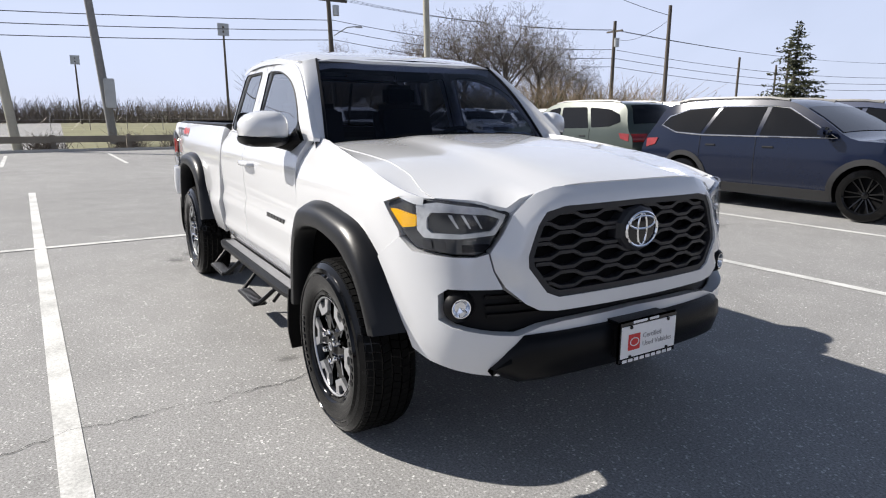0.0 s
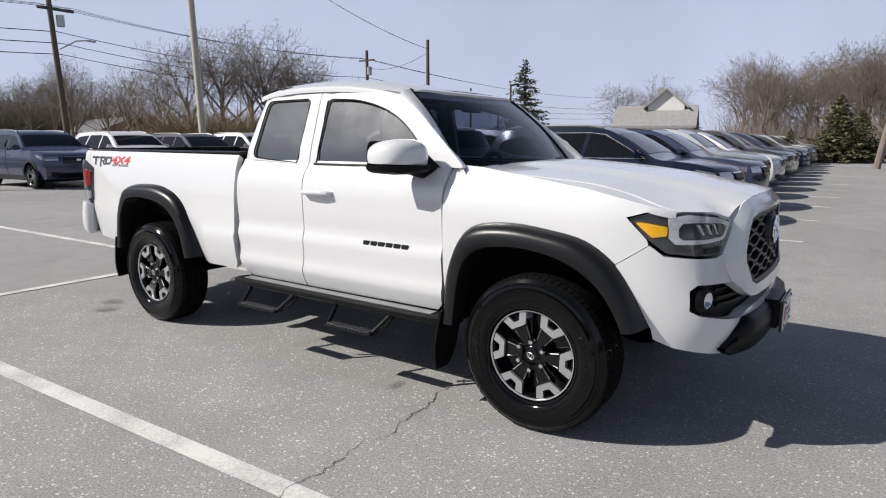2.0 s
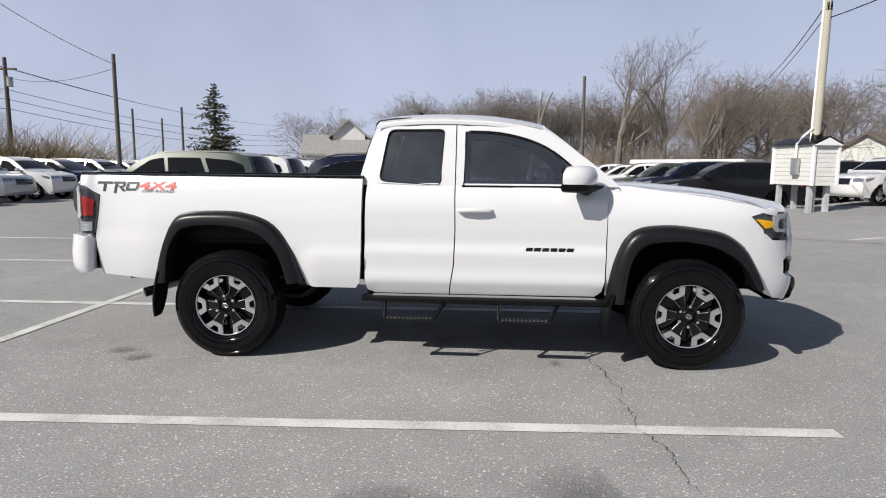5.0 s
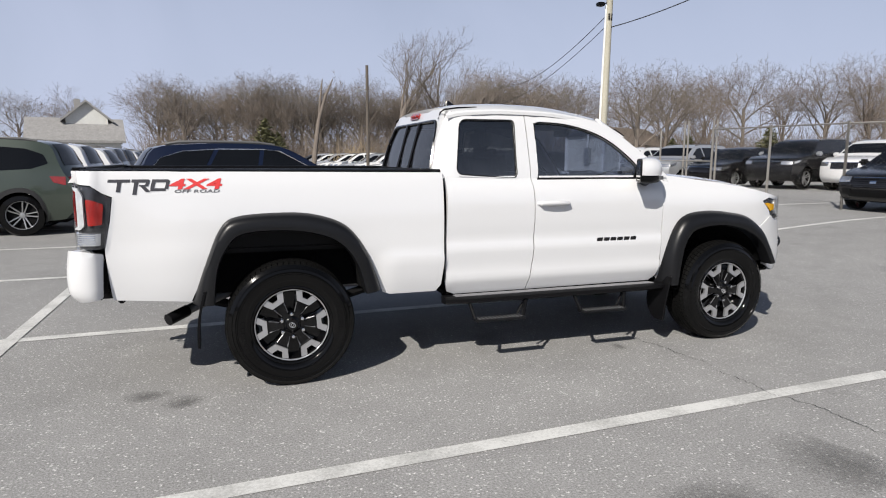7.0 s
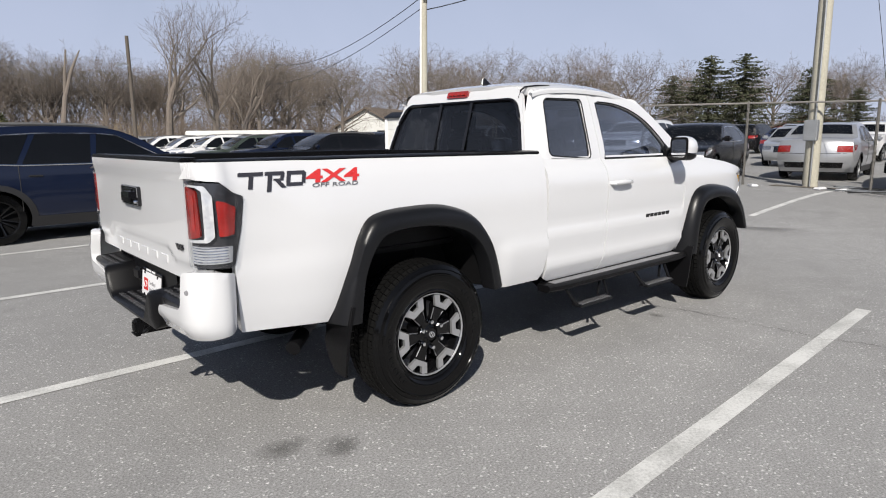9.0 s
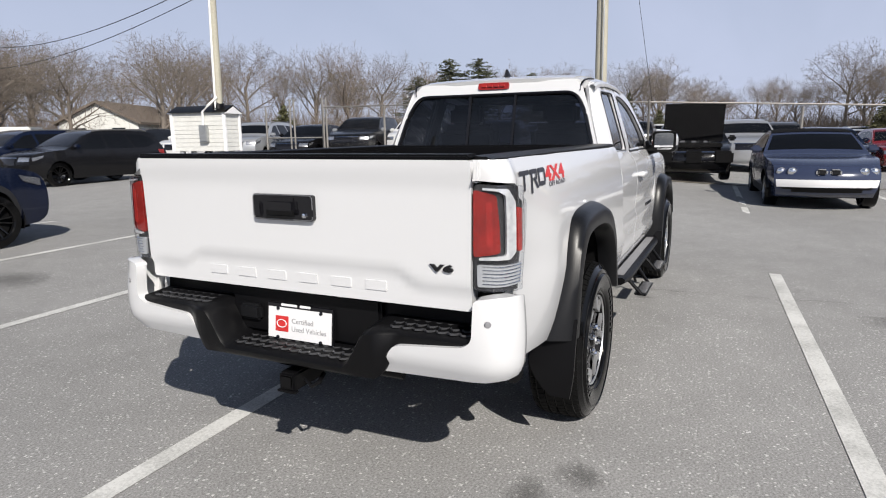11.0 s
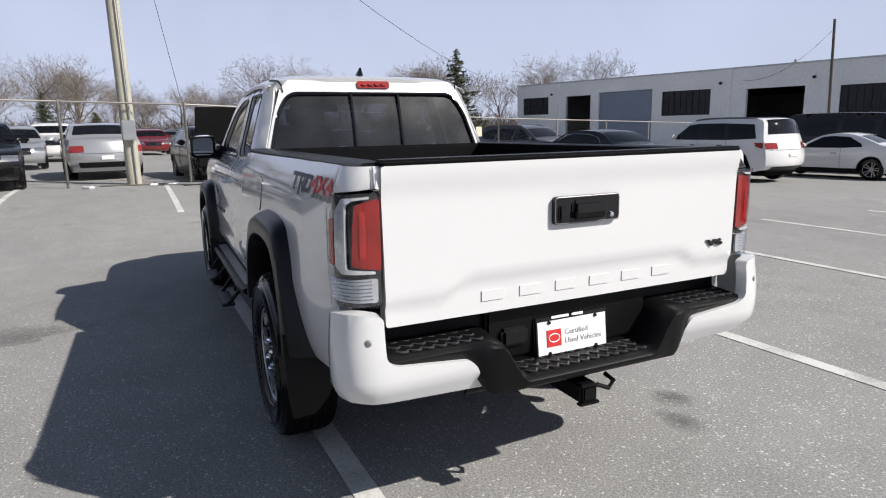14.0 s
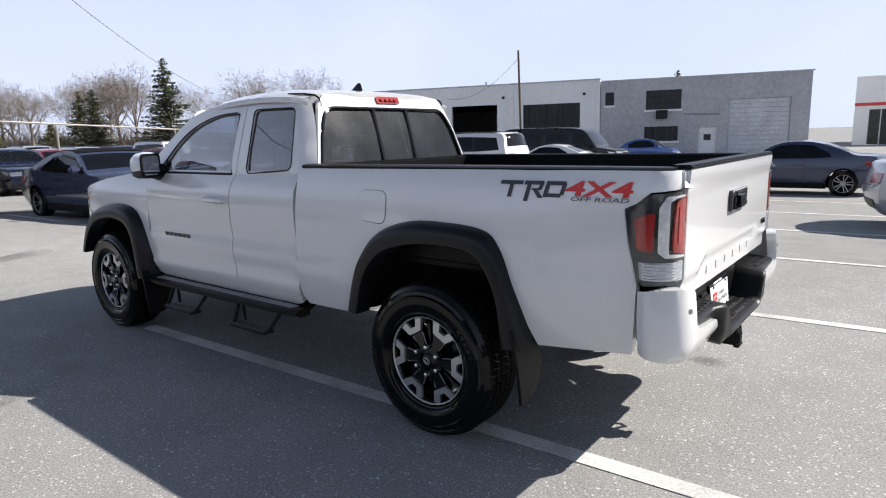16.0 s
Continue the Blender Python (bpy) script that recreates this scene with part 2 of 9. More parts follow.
def join(bm, bm2):
    if bm is None:
        return bm2
    me = bpy.data.meshes.new("tmp")
    bm2.to_mesh(me)
    bm2.free()
    bm.from_mesh(me)
    bpy.data.meshes.remove(me)
    return bm


def raw_bm(verts, faces):
    bm = bmesh.new()
    vs = [bm.verts.new(v) for v in verts]
    for f in faces:
        try:
            bm.faces.new([vs[i] for i in f])
        except ValueError:
            pass
    return bm


def xform(bm, m):
    bmesh.ops.transform(bm, matrix=m, verts=bm.verts[:])
    return bm


def tube_data(points, radii, sides=6, cap=True, verts=None, faces=None):
    """Appends a tapered tube along points to vert and face lists."""
    verts = [] if verts is None else verts
    faces = [] if faces is None else faces
    base, n = len(verts), len(points)
    for i, p in enumerate(points):
        p = Vector(p)
        d = Vector(points[min(i + 1, n - 1)]) - Vector(points[max(i - 1, 0)])
        d.normalize()
        side = d.cross(Vector((0, 0, 1)) if abs(d.z) < 0.9 else Vector((1, 0, 0))).normalized()
        up = side.cross(d)
        r = radii[i] if hasattr(radii, "__len__") else radii
        for k in range(sides):
            a = 2 * math.pi * k / sides
            verts.append(p + (side * math.cos(a) + up * math.sin(a)) * r)
    for i in range(n - 1):
        for k in range(sides):
            a, b = base + i * sides + k, base + i * sides + (k + 1) % sides
            faces.append((a, b, b + sides, a + sides))
    if cap:
        faces.append(tuple(base + k for k in range(sides))[::-1])
        faces.append(tuple(base + (n - 1) * sides + k for k in range(sides)))
    return verts, faces


def tube_bm(points, radii, sides=8, bm=None):
    return join(bm, raw_bm(*tube_data(points, radii, sides)))


def lathe_bm(profile, seg=32, closed=False):
    """Turns (radius, y) pairs round the y axis."""
    verts, faces, n = [], [], len(profile)
    for k in range(seg):
        a = 2 * math.pi * k / seg
        verts += [(r * math.cos(a), y, r * math.sin(a)) for r, y in profile]
    for k in range(seg):
        k2 = (k + 1) % seg
        for i in range(n if closed else n - 1):
            j = (i + 1) % n
            faces.append((k * n + i, k * n + j, k2 * n + j, k2 * n + i))
    bm = raw_bm(verts, faces)
    bmesh.ops.recalc_face_normals(bm, faces=bm.faces[:])
    return bm


def extrude_bm(poly, frame_fn, depth):
    """A flat polygon (u, v) given depth; frame_fn(u, v, d) gives the place."""
    n = len(poly)
    v = [frame_fn(a, b, 0) for a, b in poly] + [frame_fn(a, b, depth) for a, b in poly]
    f = [tuple(range(n)), tuple(range(2 * n - 1, n - 1, -1))] + [(i, i + n, (i + 1) % n + n, (i + 1) % n) for i in range(n)]
    bm = raw_bm(v, f)
    bmesh.ops.recalc_face_normals(bm, faces=bm.faces[:])
    return bm


def hermite(xs, ys):
    """Smooth interpolation through points, flat beyond the ends."""
    xs, ys = np.array(xs, float), np.array(ys, float)
    d = np.diff(ys) / np.diff(xs)
    m = np.r_[d[0], np.where(d[1:] * d[:-1] > 0, 2 * d[1:] * d[:-1] / (d[1:] + d[:-1] + 1e-12), 0), d[-1]]

    def f(x):
        x = min(max(x, xs[0]), xs[-1])
        i = min(int(np.searchsorted(xs, x, "right")) - 1, len(xs) - 2)
        h = xs[i + 1] - xs[i]
        t = (x - xs[i]) / h
        return float(ys[i] * (1 + 2 * t) * (1 - t) ** 2 + m[i] * h * t * (1 - t) ** 2 + ys[i + 1] * t * t * (3 - 2 * t) + m[i + 1] * h * t * t * (t - 1))

    return f


def spline2(pts, per=6, closed=False):
    """Catmull-Rom through 2D or 3D points."""
    P = [Vector(p) for p in pts]
    n, out = len(P), []
    for i in range(n if closed else n - 1):
        p0, p1, p2, p3 = (P[(i - 1) % n], P[i], P[(i + 1) % n], P[(i + 2) % n]) if closed else (P[max(i - 1, 0)], P[i], P[i + 1], P[min(i + 2, n - 1)])
        for k in range(per):
            t = k / per
            out.append(0.5 * (2 * p1 + (p2 - p0) * t + (2 * p0 - 5 * p1 + 4 * p2 - p3) * t * t + (3 * p1 - p0 - 3 * p2 + p3) * t**3))
    if not closed:
        out.append(P[-1])
    return [tuple(p) for p in out]


def rounded(poly, r, seg=4):
    """A polygon with its corners rounded; r: one radius or one for each corner."""
    out, n = [], len(poly)
    for i in range(n):
        rr = r[i] if hasattr(r, "__len__") else r
        p, a, b = Vector(poly[i]), Vector(poly[i - 1]), Vector(poly[(i + 1) % n])
        la, lb = (a - p).length, (b - p).length
        k = min(rr, la * 0.49, lb * 0.49)
        if k < 1e-4:
            out.append(tuple(p))
            continue
        q0, q1 = p + (a - p) / la * k, p + (b - p) / lb * k
        for s in range(seg + 1):
            t = s / seg
            out.append(tuple(q0 * (1 - t) ** 2 + p * 2 * t * (1 - t) + q1 * t * t))
    return out


def inside(poly, x, y):
    r, n = False, len(poly)
    for i in range(n):
        (x1, y1), (x2, y2) = poly[i], poly[i - 1]
        if (y1 > y) != (y2 > y) and x < (x2 - x1) * (y - y1) / (y2 - y1) + x1:
            r = not r
    return r


def resample(poly, step):
    ring = []
    for i in range(len(poly)):
        a, b = Vector(poly[i]), Vector(poly[(i + 1) % len(poly)])
        k = max(1, int((b - a).length / step))
        ring += [a + (b - a) * (j / k) for j in range(k)]
    return ring


def fill(poly, step, hole=None):
    """Triangles over a polygon with points inside it, and its own outline; hole: a polygon left open."""
    ring = resample(poly, step)
    hr = resample(hole, step) if hole else []
    arr = np.array([tuple(p) for p in ring + hr])
    lo, hi = arr.min(0), arr.max(0)
    pts = ring + hr
    nu, nv = int((hi[0] - lo[0]) / step) + 1, int((hi[1] - lo[1]) / step) + 1
    rp, hp = [tuple(p) for p in ring], [tuple(p) for p in hr]
    for i in range(1, nu + 1):
        for j in range(1, nv + 1):
            u, v = lo[0] + (i - 0.5) * (hi[0] - lo[0]) / nu, lo[1] + (j - 0.5) * (hi[1] - lo[1]) / nv
            if ((arr - (u, v)) ** 2).sum(1).min() > (0.5 * step) ** 2 and inside(rp, u, v) and not (hp and inside(hp, u, v)):
                pts.append(Vector((u, v)))
    n, m = len(ring), len(hr)
    edges = [(n + i, n + (i + 1) % m) for i in range(m)]
    v, _, f, *_ = delaunay_2d_cdt(pts, edges, [list(range(n))], 1, 1e-7)
    v = [tuple(p) for p in v]
    f = [tuple(t) for t in f]
    if hp:
        f = [t for t in f if not inside(hp, sum(v[i][0] for i in t) / 3, sum(v[i][1] for i in t) / 3)]
    return v, f


def panel_bm(poly, surf, out, depth=0.02, step=0.05, lift=0.0, mirror=False, lip=0.004):
    """A skin over the polygon laid on surf(u, v), with a softened, turned-in rim of the given depth.
    out: a direction that points away from the body."""
    poly, hole = poly if isinstance(poly, tuple) else (poly, None)
    uv, tri = fill(poly, step, hole)
    out = Vector(out)
    e = 1e-3
    P, Nn = [], []
    for u, v in uv:
        p = Vector(surf(u, v))
        n = (Vector(surf(u + e, v)) - Vector(surf(u - e, v))).cross(Vector(surf(u, v + e)) - Vector(surf(u, v - e)))
        n.normalize()
        if n.dot(out) < 0:
            n.negate()
        P.append(p + n * lift)
        Nn.append(n)
    a, b, c = (P[i] for i in tri[len(tri) // 2])
    if (b - a).cross(c - a).dot(Nn[tri[len(tri) // 2][0]]) < 0:
        tri = [t[::-1] for t in tri]
    edges = {}
    for t in tri:
        for k in range(3):
            edges[(t[k], t[(k + 1) % 3])] = 1
    rim = [ed for ed in edges if (ed[1], ed[0]) not in edges]
    ids = {i for ed in rim for i in ed}
    verts, faces, low, mid = list(P), list(tri), {}, {}
    if depth:
        for i in ids:
            mid[i] = len(verts)
            verts.append(P[i] - Nn[i] * lip)
            low[i] = len(verts)
            verts.append(P[i] - Nn[i] * depth)
        # the outline itself draws in a little, so that the rim reads as a folded edge
        cen = {}
        for p, q in rim:
            cen.setdefault(p, []).append(P[q])
            cen.setdefault(q, []).append(P[p])
        for p, q in rim:
            faces.append((q, p, mid[p], mid[q]))
            faces.append((mid[q], mid[p], low[p], low[q]))
    if mirror:
        verts = [Vector((p.x, -p.y, p.z)) for p in map(Vector, verts)]
        faces = [f[::-1] for f in faces]
    return raw_bm(verts, faces)


def loft_bm(rows, closed=False, flip=False, cap=False):
    """Skin through rows of equal numbers of points."""
    n = len(rows[0])
    verts = [p for r in rows for p in r]
    faces = []
    for i in range(len(rows) - 1):
        for k in range(n if closed else n - 1):
            a, b = i * n + k, i * n + (k + 1) % n
            faces.append((a, b, b + n, a + n))
    if cap:
        faces += [tuple(range(n))[::-1], tuple((len(rows) - 1) * n + k for k in range(n))]
    if flip:
        faces = [f[::-1] for f in faces]
    return raw_bm(verts, faces)


def text_bm(txt, size, extrude, align="CENTER", shear=0.0, spacing=1.0, bold=0.0):
    cu = bpy.data.curves.new("txt", "FONT")
    cu.body, cu.size, cu.extrude, cu.align_x, cu.align_y, cu.shear, cu.space_character = txt, size, extrude, align, "CENTER", shear, spacing
    cu.resolution_u, cu.offset = 2, bold
    ob = new("txt", cu)
    me = bpy.data.meshes.new_from_object(ob.evaluated_get(bpy.context.evaluated_depsgraph_get()))
    bm = bmesh.new()
    bm.from_mesh(me)
    bpy.data.objects.remove(ob)
    bpy.data.curves.remove(cu)
    bpy.data.meshes.remove(me)
    return bm


def sm(t):
    t = min(max(t, 0.0), 1.0)
    return t * t * (3 - 2 * t)


# ---------------------------------------------------------------- ground
def gz(x, y):
    """Height of the lot, which falls gently to the south and rises a little to the north-east."""
    south = -0.021 * max(0.0, -3.0 - y) if y > -25 else -0.462
    ne = (0.28 + 0.014 * min(max(y - 3.0, 0.0), 10.0)) * sm((x - 5.5) / 6.5) * sm((y + 3) / 5) * (1 - sm((y - 12.5) / 5)) + 0.28 * sm((x - 14) / 4) * sm((y - 12.5) / 5) * (1 - sm((y - 18) / 12))
    return south * sm((-2.0 - y) / 4) + ne


def grid_sheet(name, xs, ys, material, dz=0.0, skip=None):
    v = [(x, y, gz(x, y) + dz) for y in ys for x in xs]
    nx = len(xs)
    f = [(j * nx + i, j * nx + i + 1, (j + 1) * nx + i + 1, (j + 1) * nx + i) for j in range(len(ys) - 1) for i in range(nx - 1)
         if skip is None or not skip((xs[i] + xs[i + 1]) / 2, (ys[j] + ys[j + 1]) / 2)]
    return part(name, raw_bm(v, f), material)


_far = [-1500, -600, -250, -120, -70]
_ax = _far + list(range(-50, 51)) + [-a for a in reversed(_far)]
ground = tagged(grid_sheet("ground", _ax, _ax, M_ASPHALT), "worn grey asphalt of a large car lot", "ground", kind="structure")


def strip_on_ground(name, a, b, w, material, dz=0.004, label="", n=None, taper=0.0):
    a, b = Vector(a), Vector(b)
    d = (b - a).normalized()
    s = Vector((-d.y, d.x))
    n = n or max(2, int((b - a).length / 1.0))
    rows = []
    for i in range(n + 1):
        p = a + (b - a) * i / n
        rows.append([(*(p + s * w / 2), gz(*(p + s * w / 2)) + dz), (*(p - s * w / 2), gz(*(p - s * w / 2)) + dz)])
    return tagged(part(name, loft_bm(rows), material), label or "worn white painted parking line on the asphalt", "parking line", kind="structure")


SL = 0.04  # the bays are turned slightly against the truck


def bay_y(k, x):
    if k == -1:
        return -2.063 + 0.043 * x
    if k == 0:
        return 0.72 + 0.027 * x
    return 0.72 + 2.715 * k + SL * x


for k in range(-5, 22):
    end = 3.0 if k == 0 else 3.72
    strip_on_ground("parking_line", (-7.6, bay_y(k, -7.6)), (end, bay_y(k, end)), 0.105, M_LINE)
strip_on_ground("parking_line", (-1.87, -13.0), (-2.2, 58.0), 0.105, M_LINE, 0.006)
for k in range(-6, 21):
    strip_on_ground("parking_line", (-20.3, bay_y(k, -20) - 0.6), (-14.6, bay_y(k, -14.6) - 0.6), 0.105, M_LINE)
for k in range(-4, 3):
    strip_on_ground("parking_line", (8.4, bay_y(k, 8.4)), (13.6, bay_y(k, 13.6)), 0.105, M_LINE)


# ---------------------------------------------------------------- the pickup truck
# x forward from the rear axle, y to its left, z up
truck = thing("pickup_truck", "white extended-cab pickup truck with black wheel flares parked across bays", "pickup truck")
WB = 3.236
door_prof = hermite([0.40, 0.47, 0.52, 0.56, 0.60, 0.64, 0.72, 0.785, 0.81, 0.84, 0.95, 1.05, 1.12, 1.17, 1.21, 1.245, 1.27],
                    [0.770, 0.808, 0.836, 0.856, 0.866, 0.859, 0.865, 0.871, 0.864, 0.856, 0.864, 0.866, 0.860, 0.846, 0.822, 0.792, 0.78])
bed_prof = hermite([0.45, 0.52, 0.60, 0.72, 0.84, 0.88, 1.0, 1.1, 1.18, 1.24, 1.285, 1.31],
                   [0.785, 0.803, 0.820, 0.836, 0.843, 0.840, 0.846, 0.845, 0.842, 0.836, 0.824, 0.80])
bed_mid = hermite([0.45, 0.52, 0.60, 0.72, 0.84, 0.88, 1.0, 1.1, 1.18, 1.24, 1.285, 1.31],
                  [0.800, 0.828, 0.852, 0.872, 0.882, 0.879, 0.875, 0.864, 0.850, 0.834, 0.815, 0.79])
front_prof = hermite([0.40, 0.47, 0.52, 0.62, 0.72, 0.80, 0.95, 1.03, 1.09, 1.14, 1.19, 1.23, 1.26, 1.28],
                     [0.790, 0.803, 0.824, 0.848, 0.860, 0.864, 0.866, 0.864, 0.856, 0.838, 0.805, 0.770, 0.735, 0.70])


def plan_curve(pts, per=8):
    p = np.array(spline2(pts, per))
    s = np.r_[0, np.cumsum(np.hypot(*np.diff(p, axis=0).T))]
    return p, s


# front wrap: from the middle of the nose round the corner and back along the fender
_fp, _fs = plan_curve([(4.052, 0.0), (4.048, 0.20), (4.028, 0.42), (3.982, 0.60), (3.908, 0.735), (3.78, 0.815), (3.625, 0.852), (3.45, 0.864), (3.2, 0.866), (2.9, 0.866), (2.6, 0.866)])
nose_dx = hermite([0.40, 0.50, 0.60, 0.70, 0.80, 0.95, 1.05, 1.12, 1.18, 1.26], [-0.02, 0.03, 0.05, 0.04, 0.02, 0.0, -0.004, -0.010, -0.07, -0.25])


def FR(s, z):
    x, y = np.interp(s, _fs, _fp[:, 0]), np.interp(s, _fs, _fp[:, 1])
    w = sm((x - 3.55) / 0.45)
    return (x + nose_dx(z) * w, -y * (1 + (front_prof(z) / 0.866 - 1) * (1 - 0.55 * w)), z)


def s_of_y(y):
    return float(np.interp(y, _fp[:, 1], _fs))


def s_of_x(x):
    return float(np.interp(-x, -_fp[:, 0], _fs))


# rear wrap: along the bed side and round the corner to the tailgate
_rp, _rs = plan_curve([(0.99, 0.845), (0.5, 0.845), (0.0, 0.845), (-0.5, 0.845), (-0.85, 0.845), (-0.98, 0.845), (-1.08, 0.839), (-1.143, 0.810), (-1.161, 0.762), (-1.163, 0.727)])


def RR(s, z):
    x, y = np.interp(s, _rs, _rp[:, 0]), np.interp(s, _rs, _rp[:, 1])
    # the side swells round the wheel and thins towards the tail
    k = sm((x + 0.98) / 0.45)
    half = bed_prof(z) * (1 - k) + bed_mid(z) * k
    swell = 0.022 * sm((x - 0.50) / 0.16) * sm((0.80 - z) / 0.05)
    return (x, -(y + swell + (half - 0.845) * sm((y - 0.715) / 0.11)), z)


def u_of_x(x):
    return float(np.interp(-x, -_rp[:, 0], _rs))


def DS(x, z):
    return (x, -door_prof(z), z)


def both(name, poly, surf, out, material, depth=0.03, step=0.05, lift=0.0, label="", parent=None, lip=0.004):
    r = part(name, panel_bm(poly, surf, out, depth, step, lift, False, lip), material, parent or truck, label)
    l = part(name, panel_bm(poly, surf, out, depth, step, lift, True, lip), material, parent or truck, label)
    return r, l


RIGHT = (0, -1, 0)
F_OUT = [(2.688, 0.455), (2.722, 0.70), (2.79, 0.885), (2.89, 0.972), (3.08, 0.997), (3.28, 0.981), (3.46, 0.945), (3.595, 0.855), (3.682, 0.73), (3.752, 0.585)]
F_IN = [(2.80, 0.455), (2.832, 0.70), (2.878, 0.81), (2.955, 0.866), (3.12, 0.888), (3.26, 0.878), (3.39, 0.847), (3.515, 0.780), (3.60, 0.69), (3.668, 0.570)]
R_OUT = [(-0.555, 0.535), (-0.465, 0.79), (-0.385, 0.972), (-0.29, 1.038), (-0.05, 1.056), (0.15, 1.042), (0.34, 0.970), (0.465, 0.81), (0.562, 0.560)]
R_IN = [(-0.43, 0.535), (-0.405, 0.74), (-0.345, 0.870), (-0.262, 0.938), (-0.06, 0.953), (0.14, 0.930), (0.29, 0.868), (0.395, 0.74), (0.452, 0.545)]
fo, fi, ro, ri = (spline2(p, 5) for p in (F_OUT, F_IN, R_OUT, R_IN))

# front fender, with the wheel arch cut out
fender = [(2.682, 1.262), (2.686, 0.50)] + [(2.705, 0.47)] + [(x, z) for x, z in fo[2:] if x < 3.3 or z > 0.862] + [(3.598, 0.853), (3.73, 0.945), (3.722, 0.970), (3.634, 1.060), (3.725, 1.088), (3.80, 1.095), (3.745, 1.108), (3.45, 1.170), (3.05, 1.225), (2.85, 1.252)]
both("front_fender", [(s_of_x(x), z) for x, z in fender], FR, RIGHT, M_WHITE, 0.03, 0.04)
# doors
door = [(2.678, 1.262), (2.676, 0.60), (2.66, 0.52), (2.62, 0.482), (1.604, 0.478), (1.606, 0.52), (1.634, 0.70), (1.642, 0.95), (1.636, 1.262)]
both("front_door", door, DS, RIGHT, M_WHITE, 0.03, 0.034)
adoor = [(1.628, 1.262), (1.634, 0.95), (1.626, 0.70), (1.598, 0.52), (1.596, 0.478), (1.07, 0.478), (1.015, 0.50), (1.0, 0.56), (0.998, 0.70), (1.004, 0.95), (1.010, 1.262)]
both("rear_access_door", adoor, DS, RIGHT, M_WHITE, 0.03, 0.034)
# rocker below the doors
both("rocker_panel", rounded([(1.02, 0.474), (2.66, 0.474), (2.70, 0.44), (1.0, 0.44)], 0.01), DS, RIGHT, M_BLACKPL, 0.06, 0.08, -0.012)
# bed side
tl_edge = [(-0.935, 1.158), (-0.955, 1.02), (-0.99, 0.875)]
bed = [(0.982, 1.288), (0.975, 0.70), (0.962, 0.56), (0.93, 0.515), (0.62, 0.515), (0.575, 0.53)] + [(x, z) for x, z in reversed(ro[2:-2])] + [(-0.56, 0.545), (-0.965, 0.575), (-0.972, 0.60), (-0.992, 0.845), (-0.992, 0.872)] + tl_edge[::-1][1:]
bedp = [(u_of_x(x), z) for x, z in bed] + [(u_of_x(-1.08), 1.222), (_rs[-1] - 0.01, 1.235), (_rs[-1], 1.300), (u_of_x(-1.06), 1.300)]
both("bed_side", bedp, RR, RIGHT, M_WHITE, 0.04, 0.04)


# wheel flares
def flare(outer, inner, base_y, name):
    rows = []
    n = len(outer)
    for i in range(n):
        (ox, oz), (ix, iz) = outer[i], inner[i]
        y0 = base_y(ox, oz)
        top = 0.944
        sect = [(0.0, y0 - 0.01), (0.02, y0 + 0.012), (0.10, y0 + 0.034), (0.25, (y0 + top) / 2 + 0.024), (0.45, top - 0.006), (0.75, top), (0.94, top - 0.002), (1.0, top - 0.012), (1.0, top - 0.10)]
        rows.append([Vector((ox + (ix - ox) * t, -y, oz + (iz - oz) * t)) for t, y in sect])
    for mir in (False, True):
        rr = [[(p.x, -p.y, p.z) if mir else tuple(p) for p in r] for r in rows]
        bm = loft_bm(rr, cap=True)
        bmesh.ops.recalc_face_normals(bm, faces=bm.faces[:])
        part(name, bm, M_GREYPL, truck, "dark grey plastic wheel flare", 50)


flare(fo, fi, lambda x, z: -FR(s_of_x(x), z)[1], "front_wheel_flare")
flare(ro, ri, lambda x, z: -RR(u_of_x(x), z)[1], "rear_wheel_flare")


# wheel wells
def well(inner, cx, name):
    for s in (-1, 1):
        rows = []
        for x, z in list(inner):
            x2, z2 = cx + (x - cx) * 1.02, z + 0.01
            rows.append([(x2, s * 0.86, z2), (x2, s * 0.55, z2 - 0.02)])
        bm = loft_bm(rows)
        n = len(rows)
        bm.verts.ensure_lookup_table()
        bm.faces.new([bm.verts[2 * i + 1] for i in range(n)])
        part(name, bm, M_DARK, truck)


well(fi, WB, "front_wheel_well")
well(ri, 0.0, "rear_wheel_well")

# greenhouse: cab shell above the belt
gh_half = hermite([1.24, 1.30, 1.45, 1.60, 1.66, 1.70, 1.73, 1.752], [0.793, 0.783, 0.738, 0.690, 0.668, 0.640, 0.590, 0.50])


def cab_rear(z):
    return float(np.interp(z, [1.2, 1.30, 1.50, 1.65, 1.72], [0.92, 0.935, 0.985, 1.035, 1.06]))


def GH(x, z):
    # sides lean in; the rear corner rounds off
    t = min(max((cab_rear(z) + 0.15 - x) / 0.15, 0.0), 1.05)
    return (x, -(gh_half(z) - 0.075 * t**2.2), z)


qwin = rounded([(1.150, 1.636), (1.548, 1.640), (1.530, 1.246), (1.092, 1.276)], [0.05, 0.035, 0.04, 0.05], 5)
dwin = [(1.690, 1.240), (1.700, 1.622)] + spline2([(1.74, 1.630), (1.95, 1.617), (2.16, 1.565), (2.32, 1.485), (2.47, 1.36), (2.545, 1.262)], 4) + [(2.53, 1.240)]
